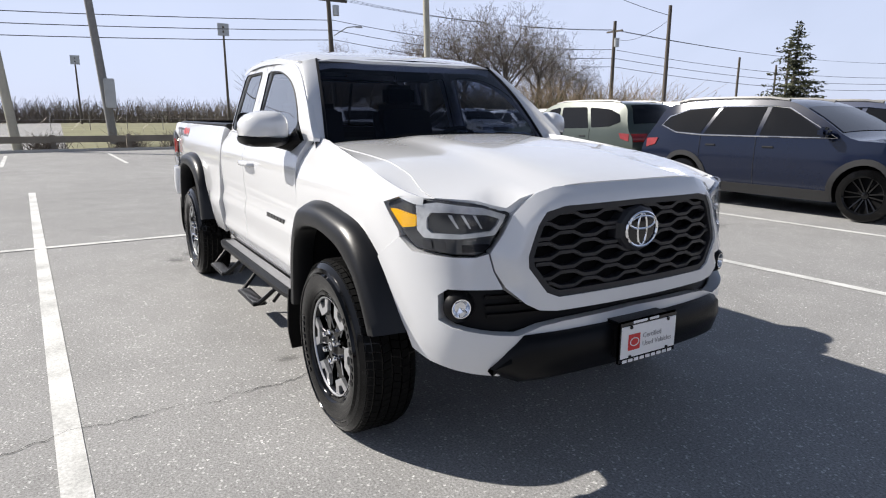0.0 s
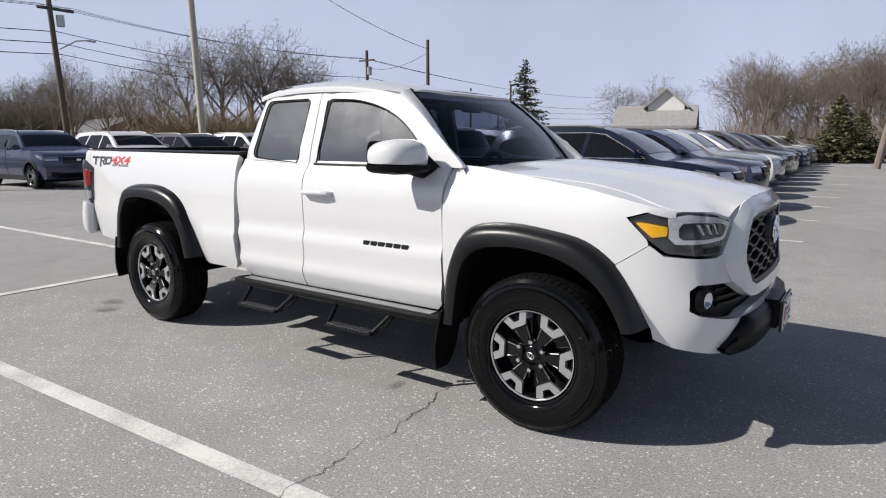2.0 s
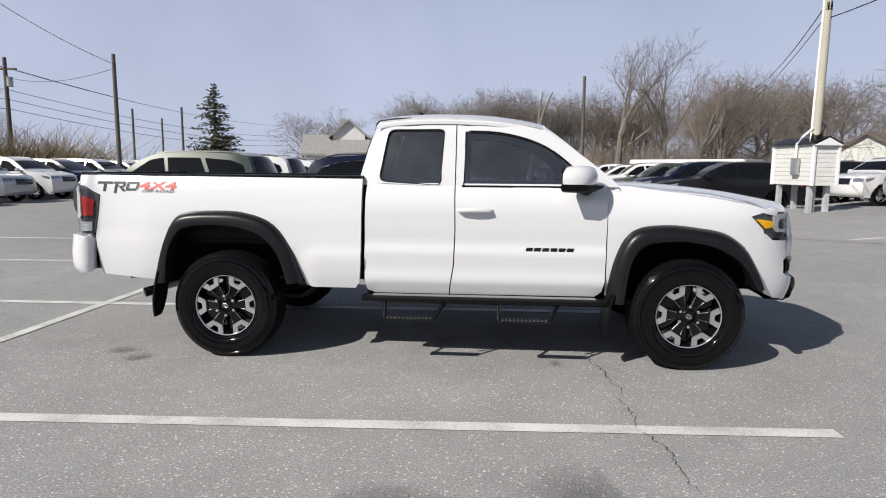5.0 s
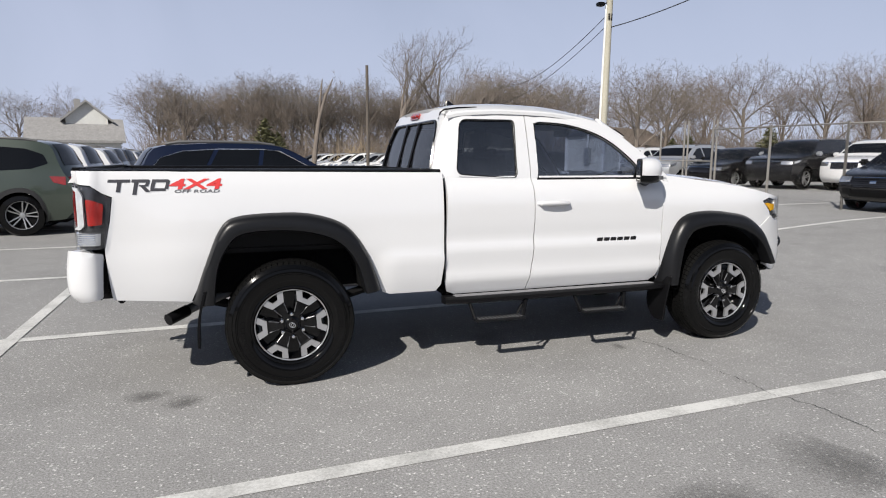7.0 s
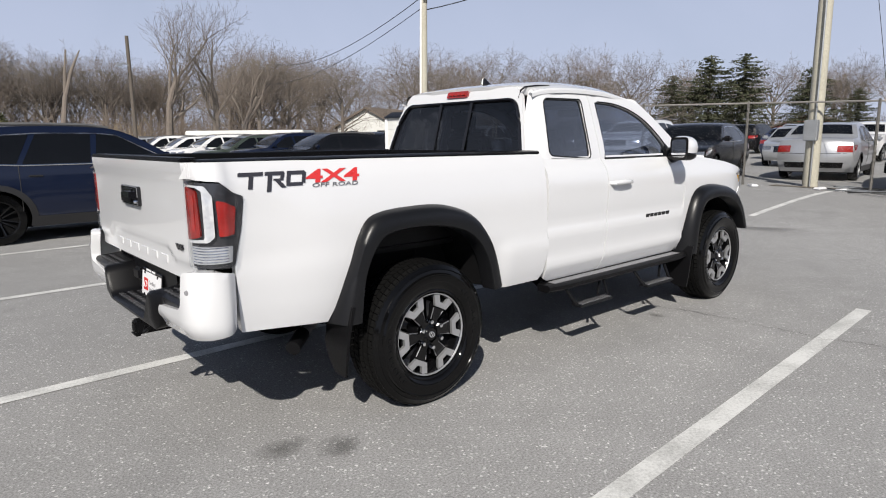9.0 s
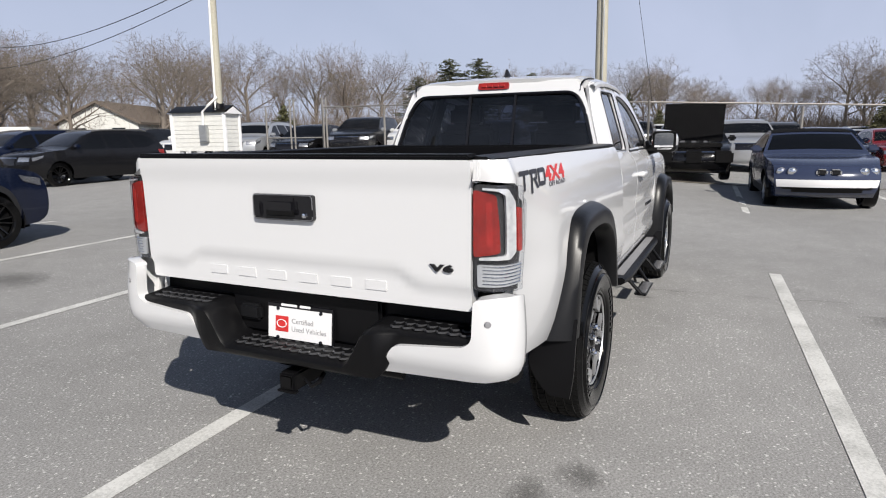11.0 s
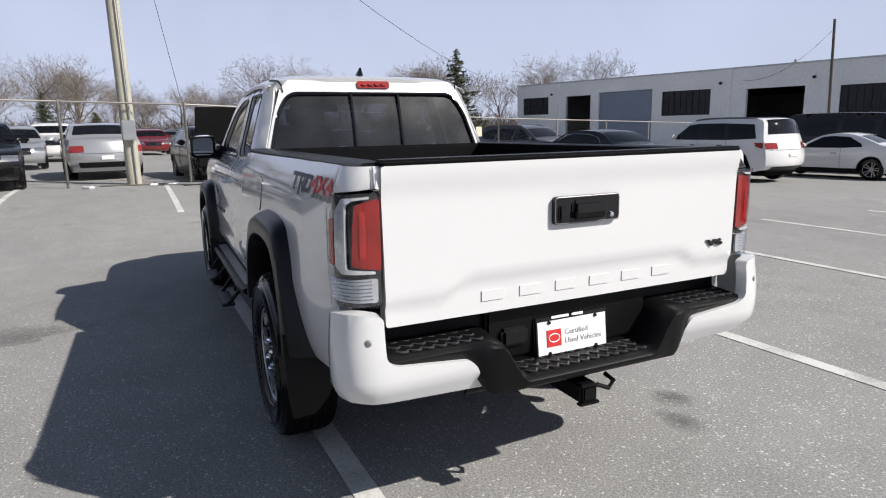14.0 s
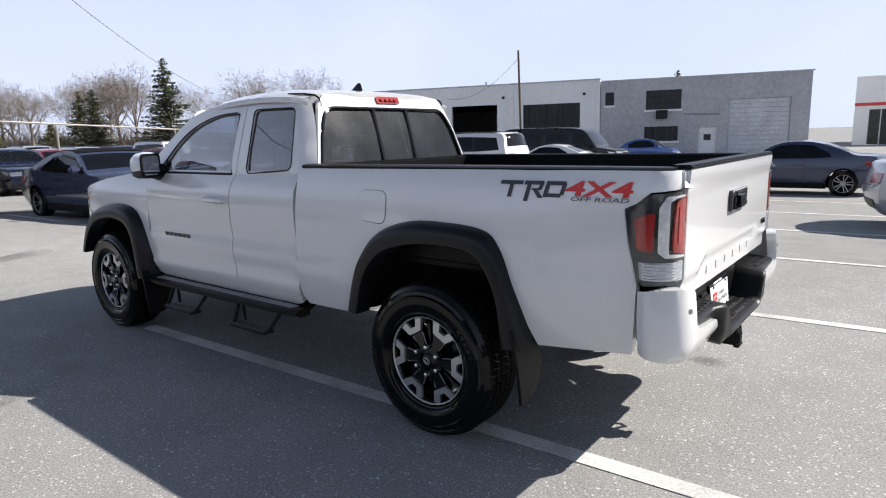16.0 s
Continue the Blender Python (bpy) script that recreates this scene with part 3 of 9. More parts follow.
# belt and pillars in one shell: outline minus the two openings, cut with slits
outer_line = spline2([(0.935, 1.258), (0.955, 1.34), (1.0, 1.50), (1.055, 1.63), (1.085, 1.68), (1.13, 1.700)], 4) + spline2([(1.30, 1.712), (1.65, 1.712), (1.95, 1.690), (2.15, 1.655), (2.32, 1.590), (2.52, 1.455), (2.68, 1.328), (2.755, 1.262)], 5) + [(2.755, 1.246)]
rear_pillar = [(0.935, 1.246)] + [p for p in outer_line if p[0] < 1.62 and p[1] > 1.25] + [(1.63, 1.712), (1.630, 1.246)]


def with_hole(outer, hole):
    return (outer, hole)


both("cab_rear_side", with_hole(rear_pillar, qwin), GH, RIGHT, M_WHITE, 0.035, 0.05)
front_pillar = [(1.638, 1.246), (1.638, 1.712)] + [p for p in outer_line if p[0] > 1.66] 
both("door_frame", with_hole(front_pillar, dwin), GH, RIGHT, M_WHITE, 0.035, 0.05)
both("quarter_window", qwin, GH, RIGHT, M_PRIVACY, 0.0, 0.08, -0.012, "dark tinted rear side glass")
both("door_window", dwin, GH, RIGHT, M_GLASS, 0.0, 0.08, -0.014, "tinted door glass")


# black window surrounds
def bead(poly, surf, r, name, lift=0.0, closed=True, mirror=True, parent=None, material=None):
    pts = [Vector(surf(*p)) for p in poly]
    if closed:
        pts = pts + [pts[0]]
    for s in ((1, -1) if mirror else (1,)):
        bm = tube_bm([(p.x, p.y * s - s * lift, p.z) for p in pts], r, 5)
        part(name, bm, material or M_BLACKPL, parent or truck)


bead(qwin, GH, 0.0045, "window_seal")
bead(dwin, GH, 0.005, "window_seal")


# roof
rz = hermite([0.97, 1.04, 1.2, 1.5, 1.8, 2.05, 2.25, 2.42], [1.690, 1.726, 1.758, 1.772, 1.765, 1.737, 1.698, 1.645])


def RF(x, y):
    e = abs(y) / 0.655
    return (x, y, rz(x) - 0.018 * e * e - 0.045 * max(0.0, e - 0.72) ** 2 / 0.08)


roof_poly = rounded([(1.075, -0.57), (1.12, -0.655), (1.66, -0.660), (2.0, -0.648), (2.265, -0.62), (2.335, -0.3), (2.355, 0.0), (2.335, 0.3), (2.265, 0.62), (2.0, 0.648), (1.66, 0.660), (1.12, 0.655), (1.075, 0.57), (1.048, 0.3), (1.048, -0.3)], 0.03)
part("roof", panel_bm(roof_poly, RF, (0, 0, 1), 0.05, 0.07), M_WHITE, truck)
for s in (-1, 1):
    rows = [[(x, s * (0.655 + dy), RF(x, 0.655)[2] + dz) for dy, dz in ((-0.02, 0.004), (0.0, 0.003), (0.012, -0.01), (0.012, -0.03))] for x in np.linspace(1.06, 2.25, 16)]
    bm = loft_bm(rows, flip=s < 0)
    part("roof_gutter", bm, M_WHITE, truck)

# windscreen
def WS(v, y):
    """v: 0 at the cowl, 1 at the roof."""
    x = 2.805 + (2.300 - 2.805) * v - 0.10 * (y / 0.7) ** 2 * (1 - 0.35 * v)
    z = 1.235 + (1.685 - 1.235) * v + 0.035 * math.sin(math.pi * v) - 0.02 * (y / 0.7) ** 2
    return (x, y, z)


ws_poly = rounded([(0.0, -0.70), (0.98, -0.575), (0.98, 0.575), (0.0, 0.70)], 0.03)
part("windscreen", panel_bm(ws_poly, WS, (1, 0, 1), 0.0, 0.08), M_WIND, truck, "windscreen with dark shaded top band")
part("windscreen_band", panel_bm(rounded([(0.93, -0.58), (1.0, -0.575), (1.0, 0.575), (0.93, 0.58)], 0.01), WS, (1, 0, 1), 0.0, 0.08, 0.002), M_GLOSSBLK, truck)
part("wiper_cowl", panel_bm([(-0.10, -0.72), (0.012, -0.712), (0.012, 0.712), (-0.10, 0.72)], WS, (1, 0, 1), 0.03, 0.08, 0.002), M_BLACKPL, truck, "black plastic wiper cowl")
for s in (-1, 1):
    pts = [WS(v, s * (0.715 - 0.125 * v)) for v in np.linspace(-0.14, 1.0, 12)]
    rows = []
    ol = sorted(p for p in outer_line if p[0] > 1.9)
    for i, p in enumerate(map(Vector, pts)):
        v = -0.14 + 1.14 * i / 11
        dx = 2.750 - 0.500 * v
        dzz = float(np.interp(dx, [q[0] for q in ol], [q[1] for q in ol]))
        dzz += 0.9 * min(v, 0.0)
        d = Vector((dx, gh_half(dzz) - 0.007, dzz))
        w = Vector((p.x + 0.002, abs(p.y) - 0.006, p.z + 0.004))
        ctl = Vector((d.x * 0.3 + w.x * 0.7 + 0.004, d.y - 0.004, d.z * 0.3 + w.z * 0.7 + 0.006))
        arc = [d * (1 - t) ** 2 + ctl * 2 * t * (1 - t) + w * t * t for t in np.linspace(0, 1, 8)]
        rows.append([(q.x, s * q.y, q.z) for q in [d - Vector((0.02, 0.004, 0.02))] + arc + [w - Vector((0.01, 0.0, 0.03))]])
    bm = loft_bm(rows, cap=True)
    bmesh.ops.recalc_face_normals(bm, faces=bm.faces[:])
    part("windscreen_pillar", bm, M_WHITE, truck, "", 60)
    part("windscreen_seal", tube_bm([(p[0] + 0.004, s * (abs(p[1]) - 0.014), p[2] + 0.003) for p in map(Vector, pts)], 0.008, 5), M_BLACKPL, truck)
    part("wiper", tube_bm([WS(0.0, s * 0.3 - 0.25), Vector(WS(0.04, s * 0.3)) + Vector((0.02, 0, 0.02)), Vector(WS(0.03, s * 0.3 + 0.28)) + Vector((0.012, 0, 0.012))], 0.007, 5), M_BLACKPL, truck)


# cab back with its window
def CB(y, z):
    return (cab_rear(z) + 0.010 * (abs(y) / 0.7) ** 3, y, z)


cab_back = [(-0.718, 1.20), (-0.710, 1.30), (-0.652, 1.50), (-0.594, 1.66), (-0.54, 1.712), (0.54, 1.712), (0.594, 1.66), (0.652, 1.50), (0.710, 1.30), (0.718, 1.20)]
rwin = rounded([(-0.685, 1.285), (-0.618, 1.52), (-0.548, 1.632), (0.548, 1.632), (0.618, 1.52), (0.685, 1.285)], [0.03, 0.1, 0.06, 0.06, 0.1, 0.03], 5)
part("cab_back", panel_bm(with_hole(cab_back, rwin), CB, (-1, 0, 0), 0.03, 0.06), M_WHITE, truck)
part("rear_window", panel_bm(rwin, CB, (-1, 0, 0), 0.0, 0.08, -0.008), M_REARGL, truck, "dark sliding rear window")
part("rear_window_seal", tube_bm([Vector(CB(*p)) for p in rwin + rwin[:1]], 0.012, 6), M_GLOSSBLK, truck)
for y in (-0.158, 0.158):
    part("rear_window_bar", tube_bm([Vector(CB(y, 1.29)) + Vector((-0.002, 0, 0)), Vector(CB(y, 1.625)) + Vector((-0.002, 0, 0))], 0.011, 6), M_GLOSSBLK, truck)
part("rear_window_rail", box_bm((0.925, -0.15, 1.290), (0.945, 0.15, 1.305), 0.003), M_STEEL, truck)
stop = part("stop_lamp", panel_bm(rounded([(-0.108, 1.668), (0.108, 1.668), (0.108, 1.712), (-0.108, 1.712)], 0.015), lambda y, z: (CB(y, z)[0] - 0.012, y, z), (-1, 0, 0.3), 0.03, 0.03), M_RED, truck, "red high stop lamp")
for i in range(4):
    part("lamp_cell", box_bm((1.024, -0.08 + i * 0.043, 1.683), (1.040, -0.05 + i * 0.043, 1.697), 0.002), M_REDBR, stop)
for s in (-1, 1):
    part("roof_ditch_cover", tube_bm([Vector(RF(1.30, s * 0.606)) + Vector((0, 0, 0.001)), Vector(RF(1.16, s * 0.604)) + Vector((0, 0, 0.003)), Vector(RF(1.075, s * 0.596)) + Vector((-0.006, 0, 0.004)), Vector(CB(s * 0.585, 1.685)) + Vector((-0.008, 0, 0)), Vector(CB(s * 0.578, 1.640)) + Vector((-0.006, 0, 0))], [0.003, 0.005, 0.006, 0.006, 0.004], 8), M_BLACKPL, truck)
fin = []
for t in (0.0, 0.35, 0.7, 0.92, 1.0):
    x_rear, x_front, half = 1.265 + 0.020 * t, 1.405 - 0.092 * t**0.8, 0.027 * (1 - 0.78 * t)
    fin.append([((x_rear + x_front) / 2 + (x_front - x_rear) / 2 * math.cos(a), half * math.sin(a), 1.760 + 0.058 * t) for a in np.linspace(0, 2 * math.pi, 12, endpoint=False)])
part("roof_antenna", loft_bm(fin, closed=True, cap=True), M_GLOSSBLK, truck, "black fin antenna")

# hood
hz = hermite([2.70, 2.85, 3.1, 3.4, 3.7, 3.9, 4.02, 4.085], [1.268, 1.272, 1.259, 1.234, 1.198, 1.168, 1.145, 1.120])


def HD(x, y):
    e = abs(y)
    bulge = 0.020 * (1 - sm((e - 0.30) / 0.14)) * sm((x - 2.7) / 0.3) * (1 - 0.5 * sm((x - 3.6) / 0.4))
    return (x, y, hz(x) - 0.012 + bulge - 0.022 * (e / 0.7) ** 2 - 0.25 * max(0.0, e - 0.60) ** 2 - 0.050 * sm((x - 3.40) / 0.50) * sm((e - 0.20) / 0.58) - 0.040 * math.exp(-(((e - 0.56) / 0.05) ** 2)) * sm((x - 3.88) / 0.1))


hood_half = [(2.70, 0.0), (2.705, 0.35), (2.72, 0.60), (2.745, 0.725), (3.05, 0.738), (3.40, 0.725), (3.62, 0.725), (3.76, 0.755), (3.835, 0.748), (3.945, 0.645), (3.985, 0.548), (4.000, 0.50), (4.026, 0.38), (4.040, 0.20), (4.044, 0.0)]
hood_poly = [(x, y) for x, y in hood_half] + [(x, -y) for x, y in reversed(hood_half[1:-1])]
part("hood", panel_bm(hood_poly, HD, (0, 0, 1), 0.03, 0.05), M_WHITE, truck)
_he = spline2([(2.745, 0.725), (3.05, 0.738), (3.40, 0.725), (3.62, 0.725), (3.76, 0.755), (3.835, 0.748), (3.85, 0.742)], 6)
_fe = spline2([(2.745, 1.258), (3.05, 1.225), (3.40, 1.177), (3.60, 1.140), (3.735, 1.110), (3.80, 1.096), (3.83, 1.094)], 6)
for s in (-1, 1):  # filler between hood and fender tops
    rows = []
    for (hx, hy), (fx0, fz) in zip(_he, _fe):
        f = Vector(FR(s_of_x(fx0), fz))
        f.y = -f.y
        h = Vector(HD(hx, hy))
        h.z -= 0.003
        d = max(f.y - h.y, 0.004)
        fall = max(0.0, (HD(hx, hy - 0.02)[2] - HD(hx, hy)[2]) / 0.02)
        u = min(max((h.z - f.z - fall * d) / (1.4 - fall), 0.10 * d), 0.6 * d)
        ctl = Vector((h.x + (f.x - h.x) * 0.5, f.y - u, h.z - fall * (d - u)))
        arc = [f * (1 - t) ** 2 + ctl * 2 * t * (1 - t) + h * t * t for t in np.linspace(0, 1, 9)]
        rows.append([(p.x, s * p.y, p.z) for p in [f - Vector((0, -0.004, 0.03))] + arc + [h - Vector((0, 0.004, 0.03))]])
    bm = loft_bm(rows)
    bmesh.ops.recalc_face_normals(bm, faces=bm.faces[:])
    part("fender_top", bm, M_WHITE, truck)


# front fascia pieces on the front wrap: outlines (s, z), s from the middle
def sy(*pts):
    return [(s_of_y(y), z) for y, z in pts]


def FRC(s, z):
    """Front wrap over both halves: s below zero is the left half."""
    p = FR(abs(s), z)
    return (p[0], p[1] if s >= 0 else -p[1], p[2])


def full(half):
    """Half outline from the middle top to the middle bottom, closed over the other side."""
    return half + [(-s, z) for s, z in reversed(half) if s > 1e-6]


def xs(x, z):
    return (s_of_x(x), z)


G_OUT = sy((0.0, 1.066), (0.36, 1.062), (0.435, 1.044), (0.466, 1.0), (0.505, 0.895), (0.506, 0.855), (0.438, 0.762), (0.39, 0.742), (0.0, 0.742))
G_IN = sy((0.0, 1.044), (0.352, 1.040), (0.415, 1.026), (0.442, 0.992), (0.480, 0.892), (0.480, 0.861), (0.420, 0.780), (0.383, 0.764), (0.0, 0.764))
N_OUT = sy((0.0, 1.132), (0.38, 1.124), (0.45, 1.106), (0.49, 1.078), (0.53, 1.038), (0.568, 0.965), (0.612, 0.902), (0.600, 0.84), (0.567, 0.78), (0.52, 0.730), (0.47, 0.703), (0.40, 0.694), (0.0, 0.692))
_rim = np.array([p for p in N_OUT if p[1] > 0.73])


def FRS(s, z):
    """Grille surround: a sloping outer facet, then a flat inner one, proud of the nose."""
    a, b = _rim[:-1], _rim[1:]
    q, d = np.array((abs(s), z)), b - a
    t = np.clip(((q - a) * d).sum(1) / (d * d).sum(1), 0, 1)
    far = float(np.hypot(*(q - a - d * t[:, None]).T).min())
    p = FRC(s, z)
    return (p[0] + (0.75 * min(far, 0.052) + 0.12 * max(0.0, min(far, 0.075) - 0.052)) * (0.55 + 0.45 * sm((z - 0.68) / 0.2)), p[1], z)


def FRG(s, z):
    p = FRC(s, z)
    return (p[0] + 0.038 * (0.55 + 0.45 * sm((z - 0.68) / 0.2)), p[1], z)


part("grille_surround", panel_bm(with_hole(full(N_OUT), full(G_OUT)), FRS, (1, 0, 0), 0.05, 0.02, 0.003), M_WHITE, truck, "white grille surround")
grille = part("grille", panel_bm(with_hole(full(G_OUT), full(G_IN)), FRG, (1, 0, 0), 0.05, 0.03, -0.002), M_GRILLE, truck, "dark grey honeycomb grille")
part("grille_backing", panel_bm(full(G_OUT), FRG, (1, 0, 0), 0.0, 0.06, -0.055), M_DARK, grille)
# wavy bars
gi = full(G_IN)
for r in range(8):
    zc = 0.780 + r * 0.0352
    for ph in (0,):
        run, runs = [], []
        for k in range(-55, 56):
            s0 = k * 0.01
            q = (s0 / 0.205 + 0.5 * (r % 2)) % 1.0
            dz = 0.0092 * (1 if q < 0.30 else 1 - (q - 0.30) / 0.2 * 2 if q < 0.50 else -1 if q < 0.80 else -1 + (q - 0.8) / 0.2 * 2)
            if inside(gi, s0, zc + dz):
                run.append((s0, zc + dz))
            elif run:
                runs.append(run)
                run = []
        if run:
            runs.append(run)
        for run in runs:
            if len(run) < 3:
                continue
            rows = []
            for s0, z in run:
                p = Vector(FRG(s0, z)) - Vector((0.012, 0, 0))
                rows.append([(p.x - 0.04, p.y, z + 0.002), (p.x - 0.008, p.y, z + 0.0085), (p.x, p.y, z + 0.0065), (p.x, p.y, z - 0.0060), (p.x - 0.008, p.y, z - 0.0080), (p.x - 0.04, p.y, z - 0.003)])
            bm = loft_bm(rows)
            bmesh.ops.recalc_face_normals(bm, faces=bm.faces[:])
            part("grille_bar", bm, M_GRILLE, grille, "", 30)


def ring_bm(cx, cy, cz, ry, rz_, r, n=36, lean=0.0):
    return tube_bm([(cx + lean * math.sin(a) * rz_, cy + ry * math.cos(a), cz + rz_ * math.sin(a)) for a in np.linspace(0, 2 * math.pi, n + 1)], r, 6)


EX = FRG(0, 0.952)[0] + 0.006
_face = Matrix.Translation((EX, 0, 0.952)) @ Matrix.Rotation(radians(-90), 4, "Z")
part("emblem_mount", xform(lathe_bm([(0, 0.004), (0.088, 0.004), (0.103, -0.004), (0.112, -0.02), (0.112, -0.06), (0, -0.06)], 10), _face @ Matrix.Diagonal((1, 1, 0.84, 1)) @ Matrix.Rotation(radians(18), 4, "Y")), M_GRILLE, grille, "dark grey faceted emblem mount", 20)
part("emblem", xform(lathe_bm([(0, 0.012), (0.060, 0.011), (0.084, 0.006), (0.086, -0.02), (0, -0.02)], 36), _face @ Matrix.Diagonal((1, 1, 0.80, 1))), M_GLOSSBLK, grille, "oval chrome emblem on a black disc")
for ry, rzz, zc, r in ((0.082, 0.0655, 0.952, 0.0055), (0.024, 0.060, 0.952, 0.0048), (0.066, 0.024, 0.978, 0.0048)):
    part("emblem_ring", ring_bm(EX + 0.010, 0, zc, ry, rzz, r), M_CHROME, grille)

# front bumper
B_HALF = sy((0.0, 0.654), (0.36, 0.646), (0.45, 0.638), (0.54, 0.612), (0.62, 0.620), (0.745, 0.645), (0.772, 0.668), (0.768, 0.755), (0.745, 0.780), (0.580, 0.778), (0.606, 0.84), (0.618, 0.902), (0.66, 0.890), (0.72, 0.890)) + [xs(3.79, 0.900), xs(3.738, 0.943), xs(3.7315, 0.9425), xs(3.600, 0.8505), xs(3.665, 0.74), xs(3.738, 0.575), xs(3.748, 0.53), xs(3.82, 0.498)] + sy((0.66, 0.462), (0.595, 0.45), (0.54, 0.515), (0.485, 0.586), (0.44, 0.606), (0.0, 0.619))
bumper = part("front_bumper", panel_bm(full(B_HALF), FRC, (1, 0, 0), 0.05, 0.04, 0.006), M_WHITE, truck, "white front bumper skin")
part("lower_grille", panel_bm(full(sy((0.0, 0.71), (0.46, 0.71), (0.57, 0.79), (0.76, 0.785), (0.785, 0.64), (0.62, 0.605), (0.45, 0.63), (0.0, 0.65))), FRC, (1, 0, 0), 0.0, 0.05, -0.055), M_BLACKPL, bumper, "black lower air intake")
for k, zc in enumerate((0.676, 0.708, 0.742)):
    for s in (-1, 1):
        part("intake_bar", tube_bm([Vector(FRC(s * s_of_y(y), zc)) + Vector((-0.045, 0, 0)) for y in np.linspace(0.0 if k == 0 else 0.5, 0.62, 8)], 0.008, 5), M_BLACKPL, bumper)
for s in (-1, 1):
    c = Vector(FRC(s * s_of_y(0.715), 0.714)) + Vector((-0.006, 0, 0))
    m = Matrix.Translation(c) @ Matrix.Rotation(radians(-90 - s * 16), 4, "Z") @ Matrix.Scale(0.68, 4)
    part("fog_lamp_bezel", xform(lathe_bm([(0.050, 0.004), (0.058, 0.010), (0.072, -0.004), (0.085, -0.03)], 28), m), M_BLACKPL, bumper)
    fl = part("fog_lamp", xform(lathe_bm([(0, -0.02), (0.030, -0.012), (0.047, 0.012), (0.051, 0.012), (0.052, -0.01)], 28), m), M_CHROME, bumper, "round fog lamp")
    part("fog_lens", xform(lathe_bm([(0, 0.017), (0.03, 0.015), (0.047, 0.009)], 28), m), M_LENS, fl)
# black skid bumper under the lip
rows = []
for y in np.linspace(-0.62, 0.62, 25):
    e = abs(y) / 0.62
    x0 = FRC(s_of_y(abs(y)) * (1 if y <= 0 else -1), 0.55)[0]
    cut = sm((e - 0.80) / 0.2)
    zt, zb = 0.614 - 0.02 * cut - 0.11 * max(0, e - 0.86) / 0.14, 0.425 + 0.03 * cut
    f = 0.055 - 0.05 * cut
    rows.append([(x0 - 0.06, y, zt), (x0 + f * 0.5, y, zt), (x0 + f, y, zt - 0.02), (x0 + f + 0.006, y, (zt + zb) / 2 + 0.02), (x0 + f - 0.02, y, zb + 0.03), (x0 + f - 0.07, y, zb), (x0 - 0.15, y, zb + 0.005)])
bm = loft_bm(rows, cap=True)
bmesh.ops.recalc_face_normals(bm, faces=bm.faces[:])
part("bumper_skid", bm, M_BLACKPL, bumper, "black plastic lower bumper", 50)


def dealer_plate(parent, place):
    """White dealer plate in a black frame; place takes local (across, up, out) points to the truck."""
    fr = part("plate_frame", xform(box_bm((-0.158, -0.083, -0.008), (0.158, 0.083, 0.004), 0.006), place), M_GLOSSBLK, parent, "black dealer plate frame")
    part("plate", xform(box_bm((-0.150, -0.062, 0.0), (0.150, 0.066, 0.0065), 0.003), place), M_PLATE, fr, "white dealer plate")
    part("plate_logo", xform(box_bm((-0.112, -0.032, 0.006), (-0.050, 0.030, 0.0085), 0.001), place), M_BADGERED, fr, "red square mark")
    part("plate_logo_ring", xform(ring_bm(0, 0, 0, 0.022, 0.015, 0.0022, 20), place @ Matrix.Translation((-0.081, 0.0, 0.009)) @ Matrix(((0, 1, 0, 0), (0, 0, 1, 0), (1, 0, 0, 0), (0, 0, 0, 1)))), M_PLATE, fr)
    for txt, dy in (("Certified", 0.014), ("Used Vehicles", -0.018)):
        part("plate_text", xform(text_bm(txt, 0.0285, 0.0006, "LEFT"), place @ Matrix.Translation((-0.036, dy, 0.0075))), M_PRINT, fr)
    for dx, w in ((-0.03, 0.075), (0.045, 0.05)):
        part("plate_bar", xform(box_bm((dx - w / 2 - 0.02, 0.069, 0.003), (dx + w / 2 - 0.02, 0.079, 0.0056), 0.001), place), M_PLATE, fr)
    for i in range(9):
        part("plate_bar", xform(box_bm((-0.135 + i * 0.031, -0.079, 0.003), (-0.111 + i * 0.031, -0.067, 0.0056), 0.001), place), M_PLATE, fr)
    for dx in (-0.10, 0.10):
        for dz in (-0.056, 0.058):
            part("plate_screw", xform(lathe_bm([(0, 0.012), (0.007, 0.010), (0.008, 0.0)], 10), place @ Matrix.Translation((dx, dz, 0)) @ Matrix.Rotation(radians(90), 4, "X")), M_GLOSSBLK, fr)


front_m = Matrix(((0, 0, 1, 4.186), (1, 0, 0, -0.020), (0, 1, 0, 0.552), (0, 0, 0, 1)))
part("plate_bracket", box_bm((4.08, -0.165, 0.485), (4.178, 0.125, 0.625), 0.012), M_BLACKPL, bumper)
dealer_plate(truck, front_m)

